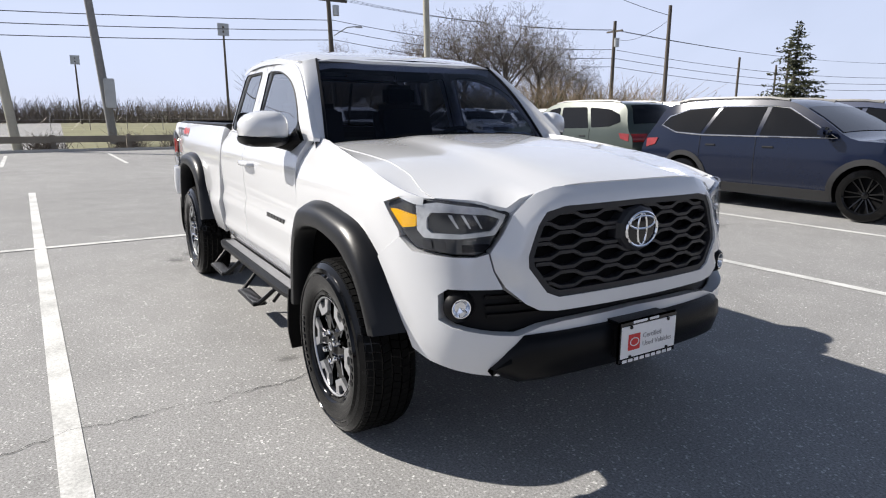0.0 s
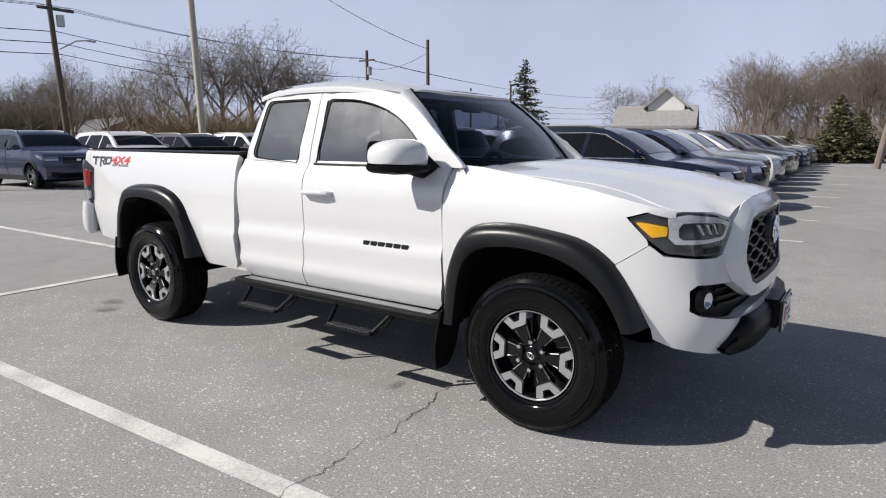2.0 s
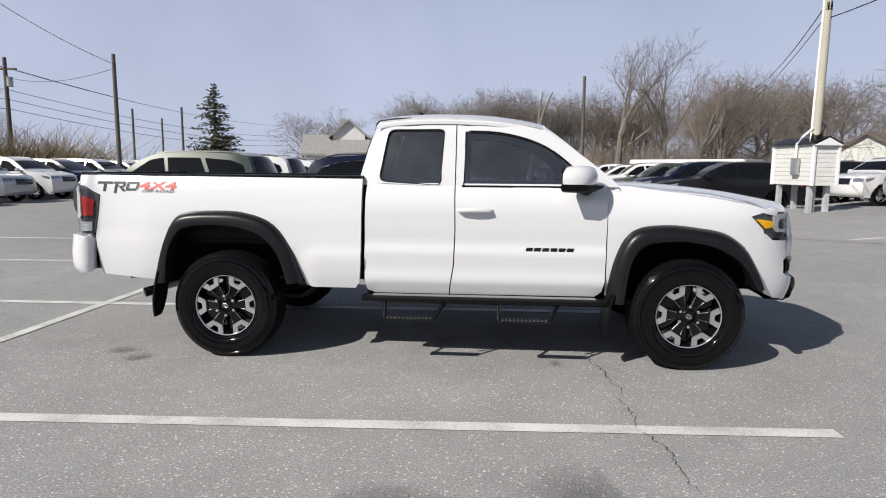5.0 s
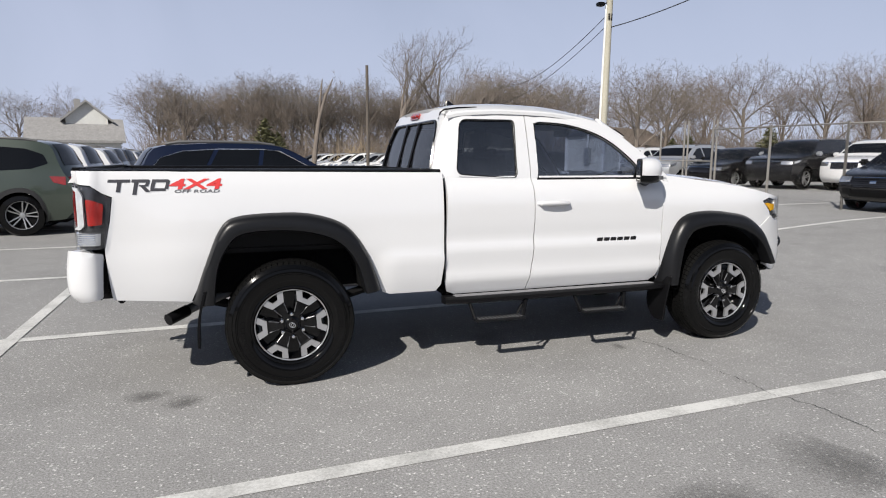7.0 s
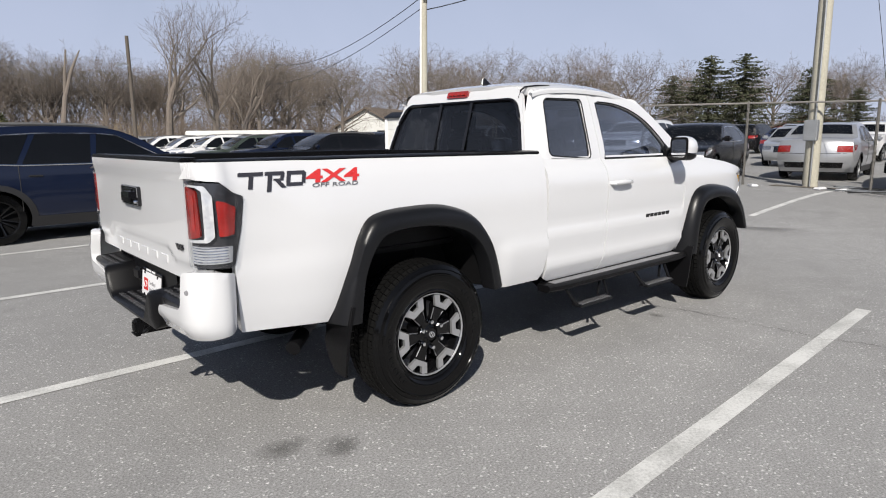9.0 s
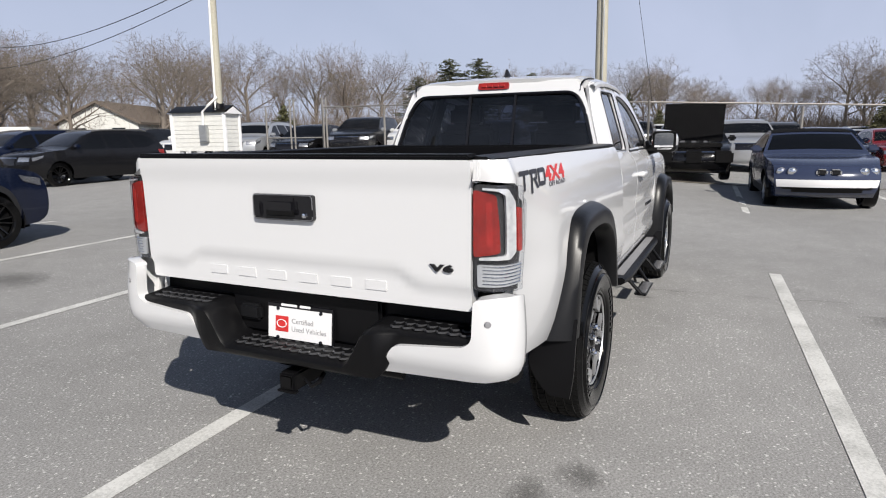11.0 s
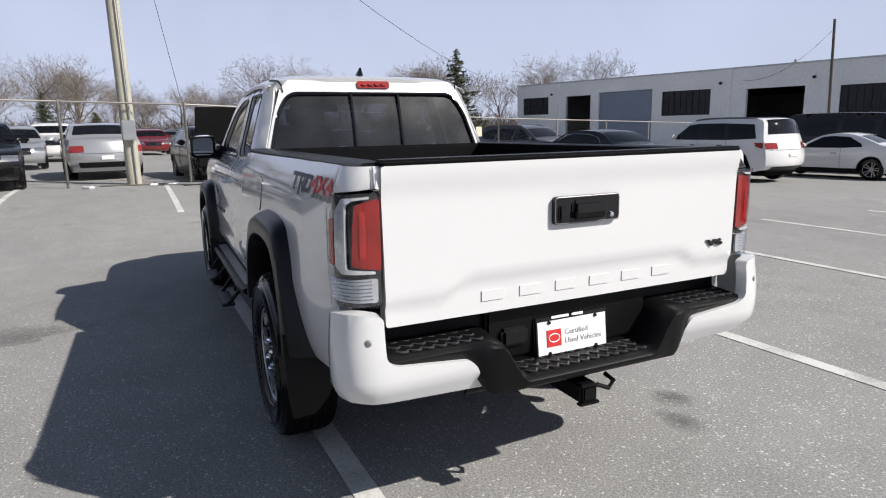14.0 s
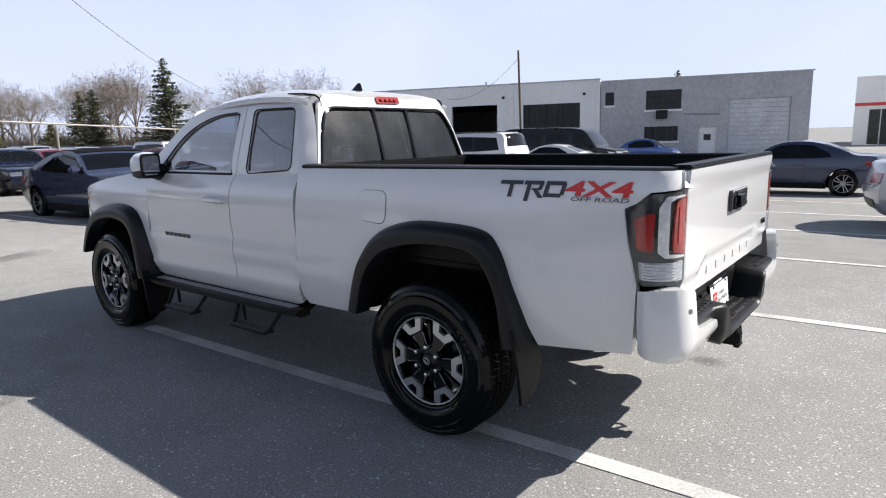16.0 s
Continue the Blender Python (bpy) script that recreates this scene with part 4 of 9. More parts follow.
# headlamps
H_POLY = [xs(3.645, 1.056), xs(3.73, 1.083)] + sy((0.768, 1.091), (0.64, 1.074), (0.545, 1.044), (0.538, 1.034), (0.585, 0.970), (0.630, 0.908), (0.65, 0.900), (0.72, 0.901)) + [xs(3.80, 0.912), xs(3.735, 0.962)]
for mir in (False, True):
    hl = part("headlamp", panel_bm(rounded(H_POLY, 0.012, 3), FR, (1, -1, 0), 0.05, 0.03, -0.014, mir), M_LAMPDK, truck, "headlamp with amber corner and dark housing")
    part("amber_reflector", panel_bm(rounded([xs(3.672, 1.040), xs(3.70, 1.042), xs(3.80, 1.026), xs(3.80, 0.988), xs(3.742, 0.978)], 0.006), FR, (1, -1, 0), 0.012, 0.02, -0.004, mir), M_AMBER, hl, "amber corner reflector")
    # silver frame: a wide band along the top, a post beside the amber and a thin bar below
    ring_o = [xs(3.806, 1.020), xs(3.800, 1.064)] + sy((0.765, 1.078), (0.64, 1.062), (0.556, 1.036), (0.566, 1.012), (0.594, 0.966), (0.70, 0.954)) + [xs(3.832, 0.952), xs(3.806, 0.978)]
    ring_i = [xs(3.842, 1.020), xs(3.856, 1.042)] + sy((0.735, 1.044), (0.62, 1.036), (0.578, 1.022), (0.588, 1.000), (0.606, 0.980), (0.70, 0.970)) + [xs(3.860, 0.970), xs(3.842, 0.984)]
    part("light_guide", panel_bm(with_hole(rounded(ring_o, 0.006), rounded(ring_i, 0.005)), FR, (1, -1, 0), 0.014, 0.014, -0.002, mir), M_LAMPIN, hl, "silver light guide frame")
    for k in range(3):
        y0 = 0.728 - k * 0.036
        part("led_fin", panel_bm(sy((y0 + 0.010, 1.036), (y0, 1.035), (y0 - 0.022, 0.990), (y0 - 0.016, 0.990)), FR, (1, -1, 0), 0.012, 0.01, -0.004, mir), M_LAMPIN, hl, "slanted silver fin")
    for y0 in (0.632, 0.668):
        part("projector", panel_bm(rounded(sy((y0, 1.026), (y0 - 0.028, 1.020), (y0 - 0.024, 0.984), (y0 + 0.004, 0.984)), 0.010), FR, (1, -1, 0), 0.012, 0.01, -0.006, mir), M_TAILHS, hl, "dark projector lens")
    for x0, x1 in ((3.822, 3.858), (3.862, 3.898)):
        part("lower_reflector", panel_bm(rounded([xs(x0, 0.944), xs(x1, 0.940), xs(x1, 0.914), xs(x0 + 0.008, 0.916)], 0.004), FR, (1, -1, 0), 0.012, 0.02, -0.004, mir), M_TAILHS, hl, "grey reflector panel")
    part("lower_cover", panel_bm(rounded(sy((0.70, 0.934), (0.604, 0.938), (0.632, 0.910), (0.70, 0.906)), 0.006), FR, (1, -1, 0), 0.012, 0.02, -0.003, mir), M_GLOSSBLK, hl, "black lower cover")
    part("headlamp_lens", panel_bm(rounded(H_POLY, 0.012, 3), FR, (1, -1, 0), 0.01, 0.03, 0.006, mir), M_LENS, hl, "clear lens")

# taillamps
uE = float(_rs[-1])
T_POLY = [(u_of_x(-0.938), 1.155), (u_of_x(-0.958), 1.02), (u_of_x(-0.99), 0.880), (u_of_x(-1.05), 0.872), (uE, 0.880), (uE, 1.02), (uE, 1.225), (u_of_x(-1.08), 1.216)]
for mir in (False, True):
    tlamp = part("tail_lamp", panel_bm(rounded(T_POLY, 0.012, 3), RR, (-0.7, -0.7, 0), 0.05, 0.03, 0.004, mir), M_TAILHS, truck, "tail lamp with red lenses and chrome hook")
    part("red_lens", panel_bm(rounded([(u_of_x(-0.978), 1.120), (u_of_x(-0.995), 1.010), (u_of_x(-1.096), 1.004), (u_of_x(-1.100), 1.150)], 0.01), RR, (-0.7, -0.7, 0), 0.01, 0.02, 0.014, mir), M_REDBR, tlamp, "bright red side lens")
    part("red_lens", panel_bm(rounded([(u_of_x(-1.148), 1.005), (uE - 0.001, 0.990), (uE - 0.001, 1.208), (u_of_x(-1.152), 1.190)], 0.012), RR, (-0.7, -0.7, 0), 0.01, 0.02, 0.016, mir), M_RED, tlamp, "deep red rear lens")
    part("chrome_hook", panel_bm(rounded([(u_of_x(-1.110), 1.166), (u_of_x(-1.110), 1.006), (u_of_x(-1.130), 0.984), (uE - 0.02, 0.982), (uE - 0.02, 0.990), (u_of_x(-1.142), 0.997), (u_of_x(-1.139), 1.004), (u_of_x(-1.139), 1.186), (u_of_x(-1.150), 1.202), (uE - 0.03, 1.207), (uE - 0.03, 1.214), (u_of_x(-1.132), 1.208)], 0.006), RR, (-0.7, -0.7, 0), 0.012, 0.02, 0.020, mir), M_LAMPIN, tlamp, "chrome light hook")
    part("reverse_lens", panel_bm(rounded([(u_of_x(-1.010), 0.962), (u_of_x(-1.022), 0.896), (uE - 0.014, 0.892), (uE - 0.012, 0.966)], 0.008), RR, (-0.7, -0.7, 0), 0.01, 0.02, 0.012, mir), M_REVERSE, tlamp, "clear ribbed reverse lamp")
    for k in range(6):
        zc = 0.902 + k * 0.0115
        part("lens_rib", tube_bm([Vector((1, -1 if mir else 1, 1)) * Vector(RR(u, zc)) + Vector((-0.011, 0.011 if mir else -0.011, 0)) for u in np.linspace(u_of_x(-1.05), uE - 0.02, 9)], 0.0018, 4), M_CHROME, tlamp)
    part("lamp_lens", panel_bm(rounded(T_POLY, 0.012, 3), RR, (-0.7, -0.7, 0), 0.012, 0.03, 0.0205, mir), M_LENS, tlamp, "clear outer lens")
    part("light_bar", panel_bm(rounded([(u_of_x(-1.156), 1.030), (u_of_x(-1.156) + 0.018, 1.030), (u_of_x(-1.156) + 0.018, 1.170), (u_of_x(-1.156), 1.172)], 0.006), RR, (-0.7, -0.7, 0), 0.008, 0.02, 0.0175, mir), M_REDBR, tlamp, "brighter red light bar")


for s in (-1, 1):
    part("bed_corner", box_bm((-1.158, min(s * 0.716, s * 0.745), 1.228), (-1.08, max(s * 0.716, s * 0.745), 1.300), 0.006), M_WHITE, truck)


# tailgate
def TG(y, z):
    x = -1.162 - 0.012 * sm((z - 1.19) / 0.10) - 0.004 * math.cos(y * 2)
    # pressed field along the bottom
    e = abs(y)
    edge_z = 0.875 + (0.922 - 0.875) * (1 - sm((e - 0.43) / 0.11))
    x += 0.012 * sm((edge_z - z) / 0.024 + 0.5)
    return (x, y, z)


tailgate = part("tailgate", panel_bm(rounded([(-0.722, 1.300), (-0.716, 0.802), (0.716, 0.802), (0.722, 1.300)], 0.012), TG, (-1, 0, 0), 0.05, 0.022), M_WHITE, truck, "white tailgate with pressed lower field")
part("tailgate_cap", box_bm((-1.178, -0.719, 1.300), (-1.095, 0.719, 1.318), 0.007), M_BLACKPL, tailgate, "black plastic tailgate cap")
part("tailgate_inner", box_bm((-1.09, -0.70, 0.82), (-1.06, 0.70, 1.30), 0.01), M_BLACKPL, tailgate)
for i in range(6):  # raised pressed shapes where the name stands
    yc = 0.350 - i * 0.1425
    part("pressed_mark", box_bm((TG(yc, 0.86)[0] - 0.0035, yc - 0.047, 0.838), (TG(yc, 0.86)[0] + 0.008, yc + 0.047, 0.884), 0.006, None, 3), M_WHITE, tailgate)
th = part("tailgate_handle", panel_bm(rounded([(-0.134, 1.078), (0.134, 1.078), (0.134, 1.173), (-0.134, 1.173)], 0.014), TG, (-1, 0, 0), 0.030, 0.03, 0.016), M_GLOSSBLK, tailgate, "black tailgate handle with camera")
part("handle_pull", box_bm((-1.200, -0.066, 1.092), (-1.150, 0.066, 1.160), 0.014), M_GLOSSBLK, th)
part("handle_edge", tube_bm([(-1.183, y, z) for y, z in rounded([(-0.131, 1.081), (0.131, 1.081), (0.131, 1.170), (-0.131, 1.170)], 0.014)] + [(-1.183, -0.131, 1.12)], 0.0022, 5), M_STEEL, th)
part("pull_gap", box_bm((-1.2025, -0.060, 1.096), (-1.19, 0.060, 1.118), 0.003), M_DARK, th)
part("camera_eye", xform(lathe_bm([(0, 0.012), (0.008, 0.01), (0.011, 0.0)], 14), Matrix.Translation((-1.181, -0.098, 1.099)) @ Matrix.Rotation(radians(90), 4, "Z")), M_CHROME, th)
part("key_post", box_bm((-1.192, 0.090, 1.089), (-1.165, 0.118, 1.143), 0.006), M_GLOSSBLK, th)
part("engine_badge", xform(text_bm("V6", 0.031, 0.004, "CENTER", 0.0, 1.05, 0.0018), Matrix(((0, 0, -1, TG(-0.63, 0.965)[0] - 0.004), (-2.2, 0, 0, -0.620), (0, 1, 0, 0.944), (0, 0, 0, 1)))), M_GLOSSBLK, tailgate, "black V6 badge")

# rear bumper
rb = [(-1.0, 0.842), (-1.06, 0.856), (-1.12, 0.854), (-1.172, 0.832), (-1.205, 0.79), (-1.215, 0.735), (-1.215, 0.36)]


def RB(s, z):
    p = np.array(rb)
    d = np.r_[0, np.cumsum(np.hypot(*np.diff(p, axis=0).T))]
    x, y = np.interp(s, d, p[:, 0]), np.interp(s, d, p[:, 1])
    t = math.sin(math.pi * min(max((z - 0.56) / 0.30, 0), 1)) * 0.012
    k = sm((x + 1.0) / -0.2)
    return (x - t * k + 0.03 * sm((0.64 - z) / 0.08) * k, -(y + t * 0.8 - 0.025 * sm((0.63 - z) / 0.08)), z)


rb_corner = rounded([(0.0, 0.845), (0.02, 0.600), (0.16, 0.582), (0.25, 0.574), (0.615, 0.560), (0.600, 0.640), (0.575, 0.676), (0.335, 0.700), (0.302, 0.722), (0.290, 0.860), (0.20, 0.872), (0.12, 0.868)], [0.015, 0.02, 0.01, 0.01, 0.01, 0.02, 0.02, 0.03, 0.03, 0.02, 0.02, 0.02], 4)
rbump = part("rear_bumper", box_bm((-1.06, -0.70, 0.58), (-1.00, 0.70, 0.80), 0.02), M_BLACKPL, truck, "black step bumper with white corners")
for mir in (False, True):
    part("bumper_corner", panel_bm(rb_corner, RB, (-0.7, -0.7, 0), 0.05, 0.03, 0.0, mir, 0.008), M_WHITE, rbump, "white bumper corner")
    s = 1 if mir else -1
    part("parking_sensor", xform(lathe_bm([(0, 0.004), (0.012, 0.003), (0.015, -0.004)], 16), Matrix.Translation((RB(0.245, 0.79)[0], s * -RB(0.245, 0.79)[1], 0.786)) @ Matrix.Rotation(radians(90 - s * 35), 4, "Z") @ Matrix.Scale(0.8, 4)), M_GRIP, rbump, "grey parking sensor")
# step pads and the dropped middle


def step_rows(y):
    t = sm((0.365 - abs(y)) / 0.11)
    b = sm((0.475 - abs(y)) / 0.10)
    zt = 0.722 - 0.140 * t
    x_out = -1.210 - 0.034 * b
    zb = 0.650 - 0.112 * b
    x_in = -1.06 - 0.02 * t
    return [(x_in, y, 0.78), (x_in - 0.004, y, zt + 0.012), (x_out + 0.014, y, zt), (x_out, y, zt - 0.014), (x_out + 0.003, y, max(zb + 0.016, zb + 0.3 * (zt - zb))), (x_out + 0.02, y, zb), (-1.05, y, zb + 0.01)]


rows = [step_rows(y) for y in [-0.725, -0.55, -0.49] + list(np.linspace(-0.47, 0.47, 41)) + [0.49, 0.55, 0.725]]
bm = loft_bm(rows, cap=True)
bmesh.ops.recalc_face_normals(bm, faces=bm.faces[:])
part("step_bumper", bm, M_BLACKPL, rbump, "black plastic step", 45)
for ys, z0, x0 in ((np.arange(-0.69, -0.40, 0.042), 0.725, -1.208), (np.arange(0.41, 0.70, 0.042), 0.725, -1.208), (np.arange(-0.24, 0.25, 0.042), 0.587, -1.236)):
    for i, y in enumerate(ys):
        for j in range(3):
            xx = x0 + 0.018 + j * 0.045
            yy = y + 0.010 * (j % 2)
            part("step_tread", tube_bm([(xx + 0.026, yy - 0.020, z0), (xx + 0.006, yy - 0.011, z0 + 0.003), (xx, yy, z0 + 0.004), (xx + 0.006, yy + 0.011, z0 + 0.003), (xx + 0.026, yy + 0.020, z0)], 0.0042, 5), M_TREADPL, rbump)
part("plate_recess", box_bm((-1.10, -0.345, 0.60), (-1.075, 0.345, 0.79), 0.01), M_BLACKPL, rbump)
part("trailer_socket", box_bm((-1.125, 0.190, 0.652), (-1.09, 0.295, 0.718), 0.012), M_GREYPL, rbump, "flip-lid trailer socket")
part("trailer_plug", xform(lathe_bm([(0, 0.012), (0.026, 0.012), (0.03, 0.0)], 20), Matrix.Translation((-1.12, 0.345, 0.640)) @ Matrix.Rotation(radians(90), 4, "Z")), M_GREYPL, rbump)
dealer_plate(truck, Matrix(((0, 0, -1, -1.114), (-1, 0, 0, 0.004), (0, 1, 0, 0.655), (0, 0, 0, 1))) @ Matrix.Rotation(radians(-6), 4, "X"))
# hitch
hb = box_bm((-1.22, -0.036, 0.425), (-1.0, 0.036, 0.497), 0.008)
hitch = part("tow_hitch", hb, M_BLACKPL, truck, "black square tow receiver")
part("receiver_hole", box_bm((-1.224, -0.026, 0.436), (-1.15, 0.026, 0.486), 0.004), M_DARK, hitch)
part("receiver_collar", box_bm((-1.226, -0.042, 0.419), (-1.20, 0.042, 0.429), 0.003), M_BLACKPL, hitch)
part("hitch_bar", tube_bm([(-1.0, -0.40, 0.50), (-1.0, 0.40, 0.50)], 0.035, 10), M_BLACKPL, hitch)
part("chain_loop", tube_bm([(-1.18, -0.06, 0.47), (-1.20, -0.10, 0.455), (-1.19, -0.13, 0.475), (-1.15, -0.12, 0.49)], 0.009, 6), M_BLACKPL, hitch)

# cargo bed
part("bed_floor", box_bm((-1.10, -0.70, 0.80), (0.93, 0.70, 0.84), 0.01), M_BLACKPL, truck, "black bed liner floor")
for s in (-1, 1):
    part("bed_wall", box_bm((-1.10, s * 0.70 - 0.025, 0.84), (0.93, s * 0.70 + 0.025, 1.285), 0.01), M_BLACKPL, truck)
    rows = []
    for x in np.linspace(-1.125, 0.975, 24):
        k = 0.035 * sm((-0.95 - x) / 0.17)
        rows.append([(x, s * 0.695, 1.27), (x, s * 0.695, 1.304), (x, s * (0.71 - 0.1 * k), 1.311), (x, s * (0.790 - k), 1.309), (x, s * (0.806 - k), 1.302), (x, s * (0.805 - k), 1.290)])
    bm = loft_bm(rows, cap=True)
    bmesh.ops.recalc_face_normals(bm, faces=bm.faces[:])
    part("bed_rail_cap", bm, M_BLACKPL, truck, "black plastic bed rail cap")
part("bed_front_wall", box_bm((0.90, -0.72, 0.84), (0.945, 0.72, 1.306), 0.012), M_BLACKPL, truck)
part("cab_gap", box_bm((0.955, -0.79, 0.55), (1.03, 0.79, 1.24), 0.02), M_DARK, truck)


# wheels
def tyre_bm(R=0.384, W=0.262, rim=0.222, seg=64):
    h = W / 2
    m = (rim + R) / 2
    prof = [(rim, -h + 0.03), (rim + 0.006, -h + 0.014), (rim + 0.014, -h + 0.010), (rim + 0.020, -h + 0.012), (rim + 0.024, -h + 0.006), (rim + 0.045, -h - 0.001), (m - 0.008, -h - 0.005), (m + 0.012, -h - 0.005), (m + 0.015, -h - 0.009), (m + 0.020, -h - 0.009), (m + 0.023, -h - 0.003), (R - 0.055, -h + 0.003), (R - 0.040, -h + 0.008), (R - 0.037, -h + 0.006), (R - 0.033, -h + 0.010), (R - 0.03, -h + 0.012), (R - 0.010, -h + 0.026), (R - 0.006, -h + 0.05), (R - 0.006, h - 0.05), (R - 0.010, h - 0.026), (R - 0.03, h - 0.012), (R - 0.055, h - 0.004), (rim + 0.05, h), (rim + 0.012, h - 0.012), (rim, h - 0.03)]
    return lathe_bm(prof, seg)


def tread_bm(R=0.384, W=0.262, n=70):
    """Tread blocks: four ribs of blocks and shoulder lugs."""
    bm = bmesh.new()
    verts, faces = [], []

    def block(a0, a1, y0, y1, r0, r1, skew=0.0, drop=0.0):
        b = len(verts)
        for r in (r0, r1):
            for a, y, k in ((a0, y0, 0), (a1, y0, 0), (a1 + skew, y1, 1), (a0 + skew, y1, 1)):
                rr = r - (drop if k else 0)
                verts.append((rr * math.cos(a), y, rr * math.sin(a)))
        for f in ((4, 5, 6, 7), (0, 1, 5, 4), (1, 2, 6, 5), (2, 3, 7, 6), (3, 0, 4, 7)):
            faces.append(tuple(b + i for i in f))

    d = 2 * math.pi / n
    h = W / 2
    for k in range(n):
        a = k * d
        for i, (y0, y1) in enumerate(((-0.075, -0.045), (-0.037, -0.004), (0.004, 0.037), (0.045, 0.075))):
            o = a + (i % 2) * d * 0.5
            block(o, o + d * 0.86, y0, y1, R - 0.012, R, d * 0.25 * (1 if i % 2 else -1))
        for s in (-1, 1):
            block(a, a + d * 0.82, s * 0.083, s * (h - 0.022), R - 0.013, R - 0.002, d * 0.12, 0.010)
            block(a, a + d * 0.5, s * (h - 0.024), s * (h - 0.009), R - 0.040, R - 0.018, 0.0, 0.018)
    bm = raw_bm(verts, faces)
    bmesh.ops.recalc_face_normals(bm, faces=bm.faces[:])
    return bm


def rot_y(a):
    return Matrix.Rotation(a, 4, "Y")


def truck_wheel():
    """Wheel with its face towards -y, centred on the axle. Returns the tyre with its parts as children."""
    w = part("wheel", tyre_bm(), M_RUBBER, truck, "black off-road tyre on six-spoke alloy wheel")
    part("tread", tread_bm(), M_TREAD, w)
    yf = -0.098
    part("rim_barrel", lathe_bm([(0.212, 0.10), (0.200, 0.05), (0.195, -0.06), (0.212, -0.105)], 48), M_RIMDARK, w)
    part("rim_lip", lathe_bm([(0.205, -0.092), (0.211, -0.104), (0.218, -0.112), (0.224, -0.106), (0.222, -0.09)], 64), M_RIMDARK, w, "black rim lip")
    part("lip_edge", lathe_bm([(0.2125, -0.1060), (0.2150, -0.1115), (0.2195, -0.1125)], 64), M_SILVER, w, "thin machined edge")
    part("brake_disc", lathe_bm([(0.0, 0.01), (0.165, 0.01), (0.165, -0.01), (0.0, -0.01)], 40), M_STEEL, w)
    U = [(0.192, -0.0675), (0.2035, -0.033), (0.169, -0.016), (0.169, 0.016), (0.2035, 0.033), (0.192, 0.0675), (0.142, 0.0385), (0.142, -0.0385)]
    arm = [(0.180, -0.022), (0.180, 0.022), (0.142, 0.036), (0.075, 0.016), (0.05, 0.026), (0.05, -0.026), (0.075, -0.016), (0.142, -0.036)]
    web = [(0.206, -0.036), (0.206, 0.036), (0.05, 0.030), (0.05, -0.030)]
    for k in range(6):
        m = rot_y(radians(30 + 60 * k))
        part("spoke_face", xform(extrude_bm(U, lambda r, t, d: (r * 1.03, yf - 0.006 + d - 0.06 * (0.209 - r), t * 1.03), 0.016), m), M_SILVER, w, "machined silver spoke face", 30)
        part("spoke", xform(extrude_bm(arm, lambda r, t, d: (r, yf + 0.003 + d + 0.14 * max(0, r - 0.12) - 0.06 * max(0, 0.12 - r), t), 0.04), m), M_RIMDARK, w, "", 30)
        part("spoke_web", xform(extrude_bm(web, lambda r, t, d: (r, yf + 0.060 + d, t), 0.02), m @ rot_y(radians(30))), M_RIMDARK, w, "", 30)
        # thin steel-coloured tubes paint the highlights along the black spoke's edges
        for q in (-1, 1):
            part("spoke_rib", xform(tube_bm([(0.075, yf + 0.012, q * 0.020), (0.135, yf + 0.004, q * 0.0345)], 0.0032, 5), m), M_STEEL, w)
        part("lug_nut", xform(lathe_bm([(0, -0.032), (0.010, -0.030), (0.013, -0.020), (0.014, 0.01)], 8), m @ rot_y(radians(30)) @ Matrix.Translation((0.0695, yf + 0.005, 0))), M_CHROME, w)
    part("hub", lathe_bm([(0, -0.112), (0.032, -0.110), (0.038, -0.100), (0.046, -0.096), (0.066, -0.086), (0.074, -0.06), (0.078, 0.0)], 36), M_RIMDARK, w)
    part("cap_mark", xform(ring_bm(0, 0, 0, 0.019, 0.0135, 0.0022, 20), Matrix.Translation((0, -0.1125, 0)) @ Matrix.Rotation(radians(90), 4, "Z")), M_SILVER, w)
    part("cap_mark", xform(ring_bm(0, 0, 0, 0.007, 0.013, 0.002, 16), Matrix.Translation((0, -0.1125, 0)) @ Matrix.Rotation(radians(90), 4, "Z")), M_SILVER, w)
    # raised sidewall writing, too small to read: short bars
    for a0 in (20, 200):
        for i in range(9):
            a = radians(a0 + i * 6.5)
            part("sidewall_mark", xform(box_bm((0.276, -0.1385, -0.010), (0.298, -0.130, 0.010), 0.002, None, 1), rot_y(-a)), M_RUBBER, w)
    return w


w0 = truck_wheel()
TY = 0.812
spots = [(WB, -TY, 0, 32), (0.0, -TY, 0, 27), (WB, TY, 180, 24), (0.0, TY, 180, 31)]
for i, (x, y, turn, spin) in enumerate(spots):
    m = pose(x, y, 0.380, 0, 0, turn) @ rot_y(radians(spin))
    if i == 0:
        w0.matrix_basis = m
    else:
        copy_thing(w0, m)

# underside
part("chassis", box_bm((-1.0, -0.45, 0.50), (3.7, 0.45, 0.62), 0.03), M_DARK, truck)
part("cab_floor", box_bm((1.0, -0.80, 0.46), (2.72, 0.80, 0.52), 0.02), M_DARK, truck)
part("engine_bay", box_bm((2.75, -0.52, 0.50), (3.95, 0.52, 1.02), 0.03), M_DARK, truck)
for x in (0.0, WB):
    part("axle", tube_bm([(x, -0.75, 0.37), (x, 0.75, 0.37)], 0.05, 10), M_DARK, truck)
part("differential", xform(lathe_bm([(0, -0.11), (0.09, -0.09), (0.13, 0), (0.09, 0.09), (0, 0.11)], 16), Matrix.Translation((0, 0.1, 0.37))), M_DARK, truck)
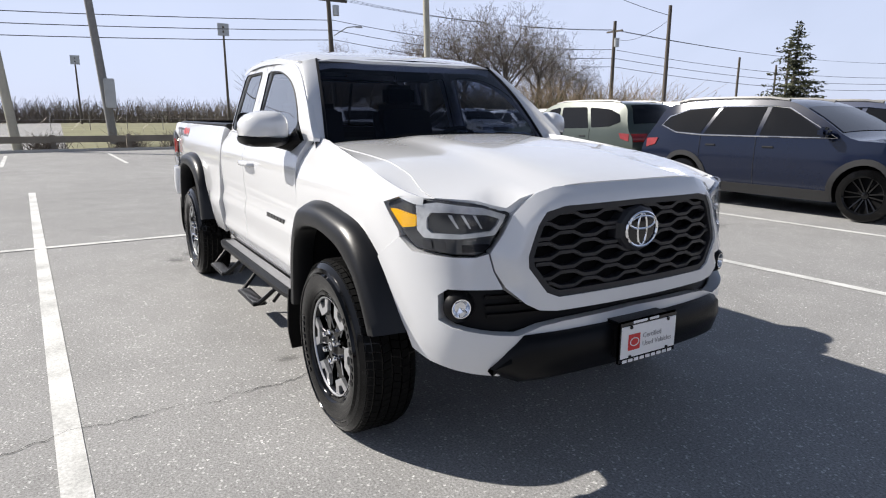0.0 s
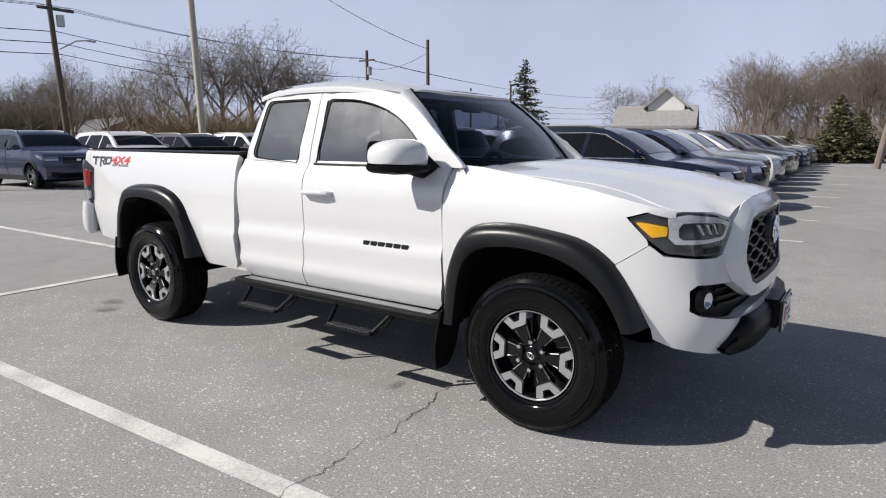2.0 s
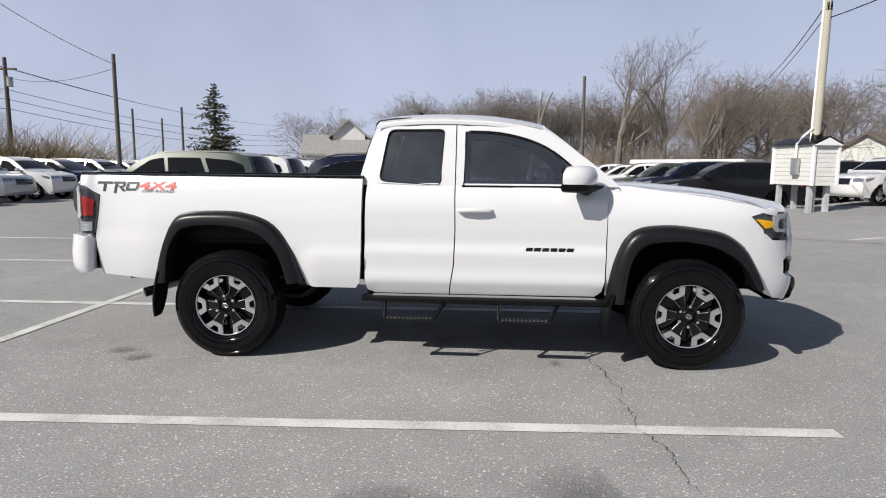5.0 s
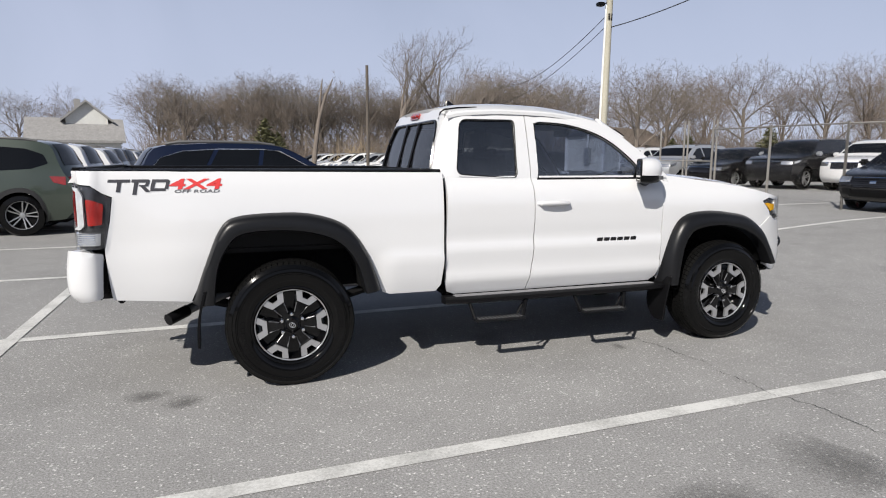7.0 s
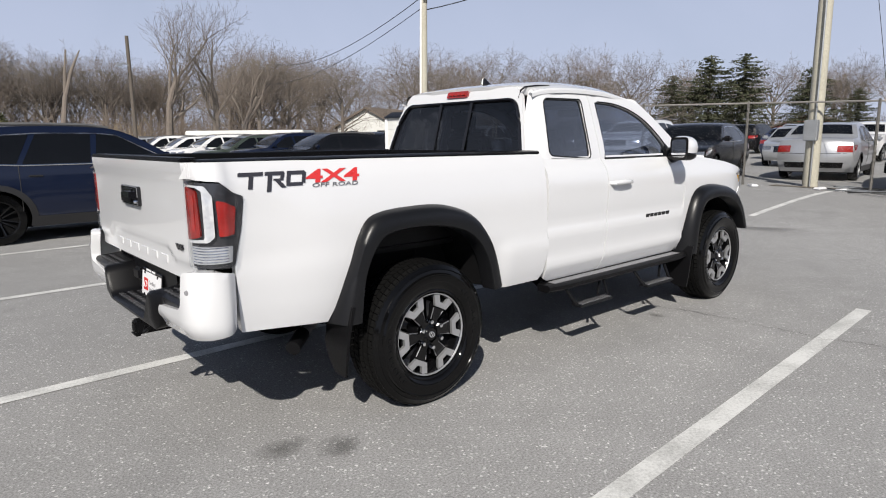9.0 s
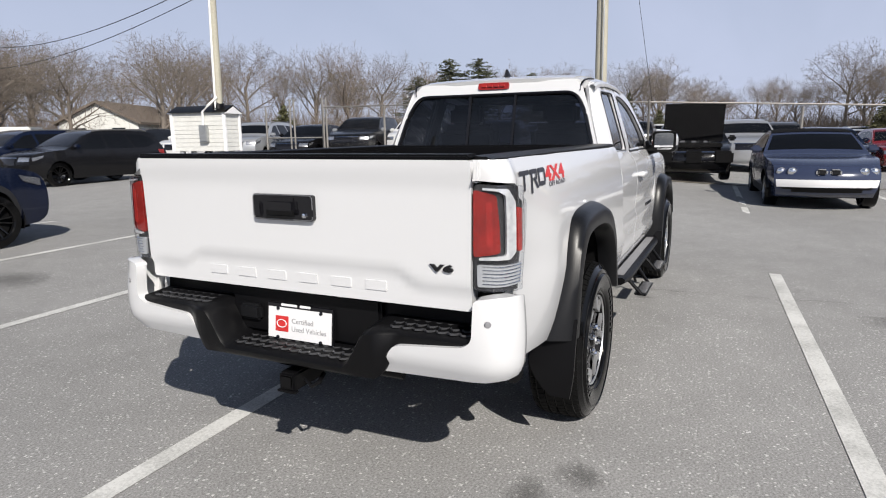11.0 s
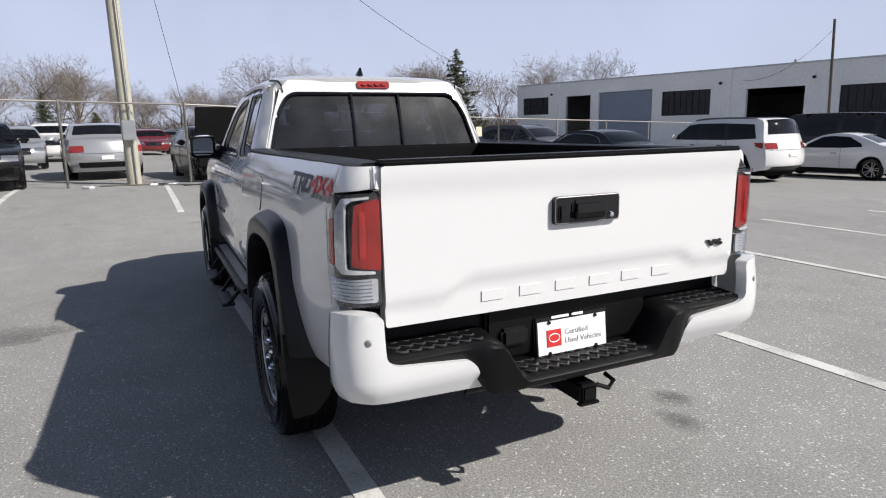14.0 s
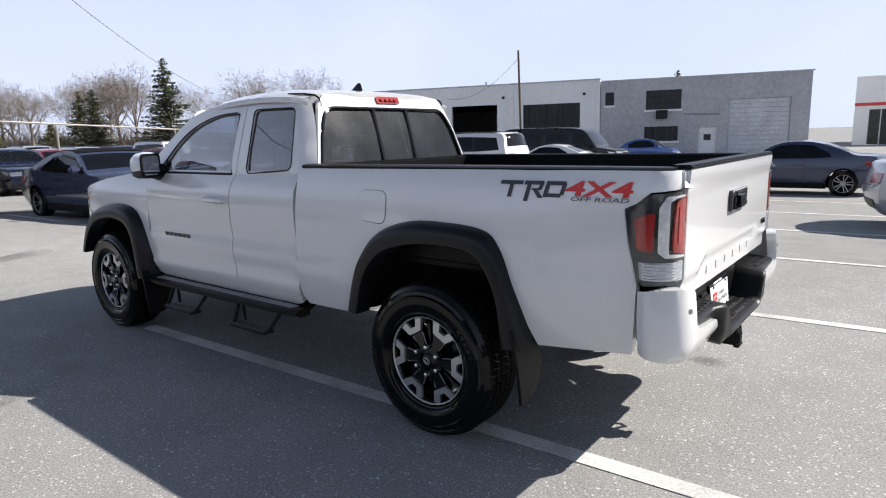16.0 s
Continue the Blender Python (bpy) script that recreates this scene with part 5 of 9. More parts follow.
for s in (-1, 1):
    part("leaf_spring", tube_bm([(-0.62, s * 0.52, 0.52), (-0.3, s * 0.52, 0.43), (0, s * 0.52, 0.41), (0.3, s * 0.52, 0.43), (0.62, s * 0.52, 0.52)], 0.03, 6), M_DARK, truck)
    part("shock", tube_bm([(0.10, s * 0.60, 0.42), (0.22, s * 0.50, 0.85)], 0.03, 8), M_DARK, truck)
    part("strut", tube_bm([(WB + 0.05, s * 0.58, 0.45), (WB + 0.02, s * 0.50, 0.88)], 0.05, 10), M_DARK, truck)
part("spare_tyre", xform(tyre_bm(0.36, 0.22, 0.2, 32), Matrix.Translation((-0.62, 0, 0.60)) @ Matrix.Rotation(radians(90), 4, "X")), M_RUBBER, truck)
exh = part("exhaust_pipe", tube_bm([(0.5, -0.42, 0.52), (-0.35, -0.50, 0.52), (-0.55, -0.62, 0.47), (-0.70, -0.74, 0.425)], 0.030, 12), M_STEEL, truck, "steel exhaust tail pipe")
part("exhaust_tip", tube_bm([(-0.60, -0.655, 0.452), (-0.70, -0.745, 0.423)], 0.036, 14), M_BLACKPL, exh)
for s in (-1, 1):
    # mud flaps
    for x0, z0, z1, wd, slant in ((-0.475, 0.62, 0.285, 0.20, 0.03), (2.735, 0.52, 0.19, 0.22, 0.02)):
        y1 = s * 0.945
        y0 = s * (0.945 - wd)
        rows = []
        for k in range(9):
            t = k / 8
            x = x0 - 0.02 * t - 0.03 * math.sin(t * 2.2)
            shrink = 0.01 * t + 0.06 * max(0.0, (t - 0.62) / 0.38) ** 1.6
            zi, zo = z0 + (z1 + slant - z0) * t, z0 + (z1 - z0) * t
            ring = [(y0 + s * shrink, zi), ((y0 + y1) / 2, (zi + zo) / 2 - 0.01 * t), (y1 - s * shrink * 0.25, zo)]
            rows.append([(x, y, z) for y, z in ring] + [(x - 0.014, y, z) for y, z in reversed(ring)])
        bm = loft_bm(rows, closed=True, cap=True)
        bmesh.ops.recalc_face_normals(bm, faces=bm.faces[:])
        part("mud_flap", bm, M_BLACKPL, truck, "black mud flap")
    # side step bar with two drop hoops
    yb = s * 0.875
    rows = []
    for x in np.linspace(0.985, 2.70, 14):
        e = max(0.0, 1.04 - x) / 0.055 + max(0.0, x - 2.645) / 0.055
        z0 = 0.450 + 0.0 * x
        q = 0.02 * e
        rows.append([(x, s * (0.78 + q), z0 + 0.018), (x, s * (0.905 - q), z0 + 0.022), (x, s * (0.925 - q), z0 + 0.010), (x, s * (0.925 - q), z0 - 0.012), (x, s * (0.90 - q), z0 - 0.026), (x, s * (0.79 + q), z0 - 0.026)])
    bm = loft_bm(rows, closed=True, cap=True)
    bmesh.ops.recalc_face_normals(bm, faces=bm.faces[:])
    bar = part("side_step", bm, M_BLACKPL, truck, "black side step bar with drop hoops", 35)
    # lighter grey strip along the top of the step bar
    part("step_grip", box_bm((1.06, s * 0.855 - 0.03, 0.471), (2.62, s * 0.855 + 0.03, 0.4755), 0.001), M_GRIP, bar, "light grey step top")
    for x0, x1 in ((1.15, 1.555), (1.94, 2.345)):
        yo = s * 0.985
        part("step_hoop", tube_bm([(x0, s * 0.89, 0.44), (x0 + 0.01, yo, 0.335)], 0.012, 8), M_BLACKPL, bar)
        part("step_hoop", tube_bm([(x1 + 0.02, s * 0.89, 0.44), (x1 - 0.05, yo, 0.335)], 0.012, 8), M_BLACKPL, bar)
        part("step_hoop", tube_bm([(x1 - 0.05, s * 0.90, 0.335), (x1 + 0.03, s * 0.86, 0.43)], 0.010, 8), M_BLACKPL, bar)
        part("step_tread", box_bm((x0 + 0.005, yo - 0.045 if s > 0 else yo - 0.035, 0.322), (x1 - 0.045, yo + 0.035 if s > 0 else yo + 0.045, 0.340), 0.005), M_GREYPL, bar)
        for k in range(12):
            xx = x0 + 0.03 + k * 0.027
            part("tread_cleat", box_bm((xx, yo - 0.03, 0.338), (xx + 0.010, yo + 0.03, 0.344), 0.001, None, 1), M_STEEL, bar)
    for x in (1.10, 1.85, 2.55):
        part("step_bracket", tube_bm([(x, s * 0.55, 0.52), (x, s * 0.82, 0.44)], 0.02, 6), M_DARK, bar)

    # door mirror
    mx, my, mz = 2.470, s * 0.955, 1.300
    prof = []
    for t, sc in ((0.0, 0.35), (0.05, 0.62), (0.14, 0.84), (0.32, 0.98), (0.55, 1.02), (0.8, 1.0), (1.0, 0.93)):
        ring = []
        for a in np.linspace(0, 2 * math.pi, 20, endpoint=False):
            c, q = math.cos(a), math.sin(a)
            cy = math.copysign(abs(c) ** 0.72, c) * 0.106 * sc
            cz = max(math.copysign(abs(q) ** 0.78, q) * 0.090 * sc, -0.038)
            ring.append((mx + 0.105 - 0.18 * t - 0.06 * (cy * s / 0.118), my + cy, mz + cz * (1 - 0.12 * cy * s / 0.118)))
        prof.append(ring)
    bm = loft_bm(prof, closed=True, cap=True)
    bmesh.ops.recalc_face_normals(bm, faces=bm.faces[:])
    mir = part("door_mirror", bm, M_WHITE, truck, "white door mirror on black base", 50)
    part("mirror_bezel", extrude_bm(rounded([(-0.095, -0.080), (0.095, -0.080), (0.097, 0.080), (-0.095, 0.083)], 0.035), lambda u, v, d: (mx - 0.0765 - d - 0.06 * (u * s / 0.118), my + u, mz + v), 0.006), M_BLACKPL, mir, "black mirror bezel")
    part("mirror_glass", xform(extrude_bm(rounded([(-0.076, -0.064), (0.076, -0.064), (0.079, 0.064), (-0.076, 0.068)], 0.03), lambda u, v, d: (mx - 0.0828 - d - 0.06 * (u * s / 0.118), my + u, mz + v), 0.003), Matrix.Identity(4)), M_CHROME, mir, "mirror glass")
    low = []
    for t, sc in ((0.0, 0.5), (0.15, 0.84), (0.5, 1.0), (1.0, 0.94)):
        ring = []
        for a in np.linspace(math.pi, 2 * math.pi, 12):
            c, q = math.cos(a), math.sin(a)
            ring.append((mx + 0.108 - 0.185 * t - 0.06 * (math.copysign(abs(c) ** 0.6, c) * s), my + math.copysign(abs(c) ** 0.6, c) * 0.106 * sc, mz - 0.040 + math.copysign(abs(q) ** 0.7, q) * 0.050 * sc))
        low.append(ring)
    bm = loft_bm(low, closed=True, cap=True)
    bmesh.ops.recalc_face_normals(bm, faces=bm.faces[:])
    part("mirror_base", bm, M_BLACKPL, mir, "black lower mirror shell", 50)
    part("mirror_arm", tube_bm([(mx + 0.01, s * 0.905, mz - 0.045), (mx + 0.06, s * 0.83, mz - 0.07), (mx + 0.08, s * 0.785, mz - 0.045)], [0.045, 0.045, 0.06], 10), M_BLACKPL, mir)
    part("mirror_sail", extrude_bm([(2.46, 1.245), (2.62, 1.245), (2.50, 1.335)], lambda u, v, d: (u, s * (gh_half(v) + 0.006 - d), v), 0.01), M_BLACKPL, truck)
    # handles
    hx, hzz = 1.775, 1.078
    yh = s * (door_prof(hzz) + 0.028)
    hnd = part("door_handle", tube_bm([(hx - 0.115, s * (door_prof(hzz) - 0.005), hzz), (hx - 0.10, yh, hzz), (hx - 0.03, yh + s * 0.008, hzz + 0.003), (hx + 0.05, yh + s * 0.006, hzz + 0.003), (hx + 0.10, yh - s * 0.002, hzz), (hx + 0.118, s * (door_prof(hzz) - 0.005), hzz)], [0.013, 0.016, 0.017, 0.017, 0.015, 0.012], 10), M_WHITE, truck, "white door handle")
    # belt seal and badge
    part("belt_moulding", tube_bm([(1.68, s * 0.797, 1.243), (2.0, s * 0.797, 1.243), (2.5, s * 0.797, 1.243)], 0.008, 5), M_BLACKPL, truck)
    part("belt_moulding", tube_bm([(1.11, s * 0.794, 1.262), (1.52, s * 0.794, 1.243)], 0.004, 5), M_WHITE, truck)
    for i in range(6):
        xx = 2.128 + i * 0.056
        part("door_badge", xform(box_bm((0, -0.003, 0), (0.046, 0.003, 0.026), 0.002, None, 1), Matrix.Translation((xx, s * (door_prof(0.815) + 0.003), 0.800 - 0.0 * i)) @ Matrix(((1, 0, 0.25, 0), (0, 1, 0, 0), (0, 0, 1, 0), (0, 0, 0, 1)))), M_GLOSSBLK, truck, "black name badge bar")
    # decal on the bed side: block shapes for the maker's mark, then readable words
    flip = -1 if s > 0 else 1

    def decal(txt, size, cx, cz, material, shear=0.0, sx=1.0, sp=1.0, bold=0.0):
        bm = text_bm(txt, size, 0.0004, "CENTER", shear, sp, bold)
        for v in bm.verts:
            xx, zz = cx + flip * v.co.x * sx, cz + v.co.y
            v.co = (xx, s * (-RR(u_of_x(xx), zz)[1] + 0.0025 + v.co.z), zz)
        bmesh.ops.recalc_face_normals(bm, faces=bm.faces[:])
        part("bed_decal", bm, material, truck, "red and grey off-road decal")

    dc = -0.665

    def decal_shape(pts):
        bm = bmesh.new()
        q = []
        for a, z in pts:
            xx = dc + flip * (-0.285 + (a + 0.285) * 0.92)
            q.append(bm.verts.new((xx, s * (-RR(u_of_x(xx), z)[1] + 0.003), z)))
        f = bm.faces.new(q)
        f.normal_update()
        if f.normal.y * s < 0:
            f.normal_flip()
        part("decal_bar", bm, M_DECAL, truck)

    decal_shape([(-0.285, 1.254), (-0.165, 1.254), (-0.168, 1.238), (-0.289, 1.238)])
    decal_shape([(-0.236, 1.238), (-0.214, 1.238), (-0.224, 1.185), (-0.246, 1.185)])
    decal_shape([(-0.156, 1.254), (-0.062, 1.254), (-0.058, 1.244), (-0.062, 1.238), (-0.160, 1.238)])
    decal_shape([(-0.144, 1.238), (-0.122, 1.238), (-0.136, 1.170), (-0.158, 1.170)])
    decal_shape([(-0.080, 1.238), (-0.060, 1.238), (-0.070, 1.216), (-0.120, 1.216), (-0.118, 1.224), (-0.086, 1.224)])
    decal_shape([(-0.112, 1.216), (-0.086, 1.216), (-0.058, 1.185), (-0.084, 1.185)])
    decal_shape([(-0.045, 1.254), (0.045, 1.254), (0.055, 1.244), (0.050, 1.238), (-0.049, 1.238)])
    decal_shape([(-0.056, 1.205), (0.030, 1.205), (0.026, 1.190), (-0.060, 1.190)])
    decal_shape([(0.032, 1.238), (0.054, 1.244), (0.040, 1.198), (0.022, 1.205)])
    decal_shape([(-0.049, 1.238), (-0.028, 1.238), (-0.037, 1.205), (-0.058, 1.205)])
    decal("4X4", 0.080, dc + flip * 0.158, 1.224, M_BADGERED, 0.12, 2.02, 1.0, 0.0022)
    decal("OFF ROAD", 0.025, dc + flip * 0.165, 1.186, M_DECALGR, 0.15, 2.0, 1.0, 0.0002)
# fuel door on the left side
fd = rounded([(0.475, 1.185), (0.475, 1.035), (0.285, 1.020), (0.285, 1.185)], [0.05, 0.05, 0.05, 0.05], 6)
part("fuel_door", panel_bm([(u_of_x(x), z) for x, z in fd], RR, RIGHT, 0.006, 0.04, 0.003, True), M_WHITE, truck, "white fuel filler door")
part("fuel_door_gap", tube_bm([(p[0], -p[1], p[2]) for p in (Vector(RR(u_of_x(x), z)) for x, z in fd + fd[:1])], 0.003, 4), M_SEAM, truck)

# inside of the cab
part("dashboard", box_bm((2.28, -0.66, 0.92), (2.66, 0.66, 1.17), 0.06, None, 3), M_SEAT, truck)
part("cab_wall", box_bm((1.03, -0.70, 0.52), (1.07, 0.70, 1.20), 0.02), M_SEAT, truck)
part("headliner", panel_bm([(1.08, -0.60), (2.22, -0.60), (2.22, 0.60), (1.08, 0.60)], lambda x, y: (x, y, RF(x, y)[2] - 0.05), (0, 0, -1), 0.0, 0.12), M_SEAT, truck)
for s in (-1, 1):
    seat = part("seat", box_bm((1.62, s * 0.36 - 0.24, 0.80), (2.12, s * 0.36 + 0.24, 0.95), 0.05, None, 3), M_SEAT, truck, "dark fabric front seat")
    part("backrest", xform(box_bm((-0.07, -0.235, 0.0), (0.07, 0.235, 0.56), 0.055, None, 3), Matrix.Translation((1.60, s * 0.36, 0.90)) @ Matrix.Rotation(radians(-14), 4, "Y")), M_SEAT, seat)
    part("headrest", box_bm((1.385, s * 0.36 - 0.13, 1.43), (1.475, s * 0.36 + 0.13, 1.59), 0.035, None, 3), M_SEAT, seat)
    part("door_card", box_bm((1.10, s * 0.765 - 0.02, 0.55), (2.60, s * 0.765 + 0.02, 1.23), 0.02), M_SEAT, truck)
part("steering_wheel", xform(tube_bm([(0.185 * math.cos(a), 0, 0.185 * math.sin(a)) for a in np.linspace(0, 2 * math.pi, 25)], 0.016, 8), Matrix.Translation((2.20, 0.36, 1.12)) @ Matrix.Rotation(radians(-68), 4, "Y") @ Matrix.Rotation(radians(90), 4, "X")), M_SEAT, truck)
part("inside_mirror", box_bm((2.29, -0.12, 1.56), (2.32, 0.12, 1.62), 0.012), M_BLACKPL, truck)

# the tail is a little shorter and broader than the corner curve alone
for ob in truck.children_recursive:
    if ob.type == "MESH" and ob.matrix_basis == Matrix.Identity(4) and ob.parent is not None and not ob.name.startswith(("tread", "spoke", "rim", "hub", "lug", "cap_mark", "sidewall", "brake", "lip_edge", "bed_decal", "decal")):
        for v in ob.data.vertices:
            if v.co.x < -0.97:
                k = sm((-0.97 - v.co.x) / 0.12)
                v.co.x += (0.043 if ob.name.startswith(("bed_side", "tail_lamp", "red_lens", "chrome_hook", "reverse_lens", "lens_rib", "lamp_lens", "light_bar")) else 0.03) * k
                v.co.y *= 1 + (0.045 if ob.name.startswith(("bumper_corner", "parking_sensor", "step_bumper", "step_tread")) else 0.028) * k
        ob.data.update()


# ---------------------------------------------------------------- parked cars
PAINTS = {
    "navy": mat("navy_car_paint", (0.006, 0.010, 0.026), 0.14, metal=0.1, coat=0.3, spec=0.3, var=0.04),
    "black": mat("black_car_paint", (0.006, 0.006, 0.007), 0.25, coat=0.2, spec=0.3, var=0.05),
    "white": mat("pale_car_paint", (0.66, 0.66, 0.66), 0.25, coat=0.9, var=0.02),
    "silver": mat("silver_car_paint", (0.42, 0.43, 0.45), 0.28, metal=0.5, coat=0.8, var=0.04),
    "grey": mat("grey_car_paint", (0.045, 0.047, 0.053), 0.28, metal=0.2, coat=0.5, var=0.04),
    "green": mat("olive_green_car_paint", (0.045, 0.058, 0.045), 0.28, metal=0.2, coat=0.8, var=0.04),
    "red": mat("red_car_paint", (0.17, 0.012, 0.014), 0.25, metal=0.2, coat=0.9, var=0.04),
    "blue": mat("blue_car_paint", (0.04, 0.10, 0.30), 0.25, metal=0.2, coat=0.9, var=0.04),
    "tan": mat("khaki_car_paint", (0.24, 0.23, 0.20), 0.3, metal=0.4, coat=0.8, var=0.04),
    "slate": mat("slate_blue_car_paint", (0.035, 0.045, 0.085), 0.16, metal=0.1, coat=0.4, var=0.04),
}
M_CARGLASS = glass_mat("car_window_glass", (0.16, 0.17, 0.17))
M_CLOTH = mat("black_roof_cloth", (0.007, 0.007, 0.008), 0.9, var=0.2, spec=0.1)
M_CARWIN = mat("car_dark_window", (0.0045, 0.005, 0.006), 0.03, spec=0.32, var=0.25, scale=1.3)
M_RAIL = mat("pale_roof_rail", (0.12, 0.12, 0.12), 0.4, metal=0.3, var=0.1)
M_CARLAMP = mat("car_lamp_reflector", (0.50, 0.51, 0.53), 0.12, metal=0.85, var=0.3, fine=40)
M_PAPER = mat("yellowed_paper", (0.62, 0.58, 0.44), 0.8, var=0.1)
M_CLAD = mat("grey_cladding", (0.012, 0.012, 0.013), 0.5, var=0.2)
M_CARRIM = mat("car_alloy", (0.38, 0.385, 0.39), 0.3, metal=0.7, var=0.1)


def car_rim_bm(spokes, R=0.235):
    bm = None
    for k in range(spokes):
        for side in (-1, 1):
            arm = [(0.05, side * 0.006), (R * 0.95, side * 0.034), (R * 0.95, side * 0.052), (0.05, side * 0.024)]
            bm = join(bm, xform(extrude_bm(arm, lambda r, t, d: (r, -0.085 + d + 0.05 * (1 - r / R), t), 0.03), rot_y(2 * math.pi * k / spokes)))
    bm = join(bm, lathe_bm([(R * 0.93, -0.07), (R * 0.95, -0.098), (R, -0.10), (R * 1.01, -0.08)], 32))
    bm = join(bm, lathe_bm([(0, -0.06), (0.045, -0.055), (0.06, -0.02)], 16))
    return bm


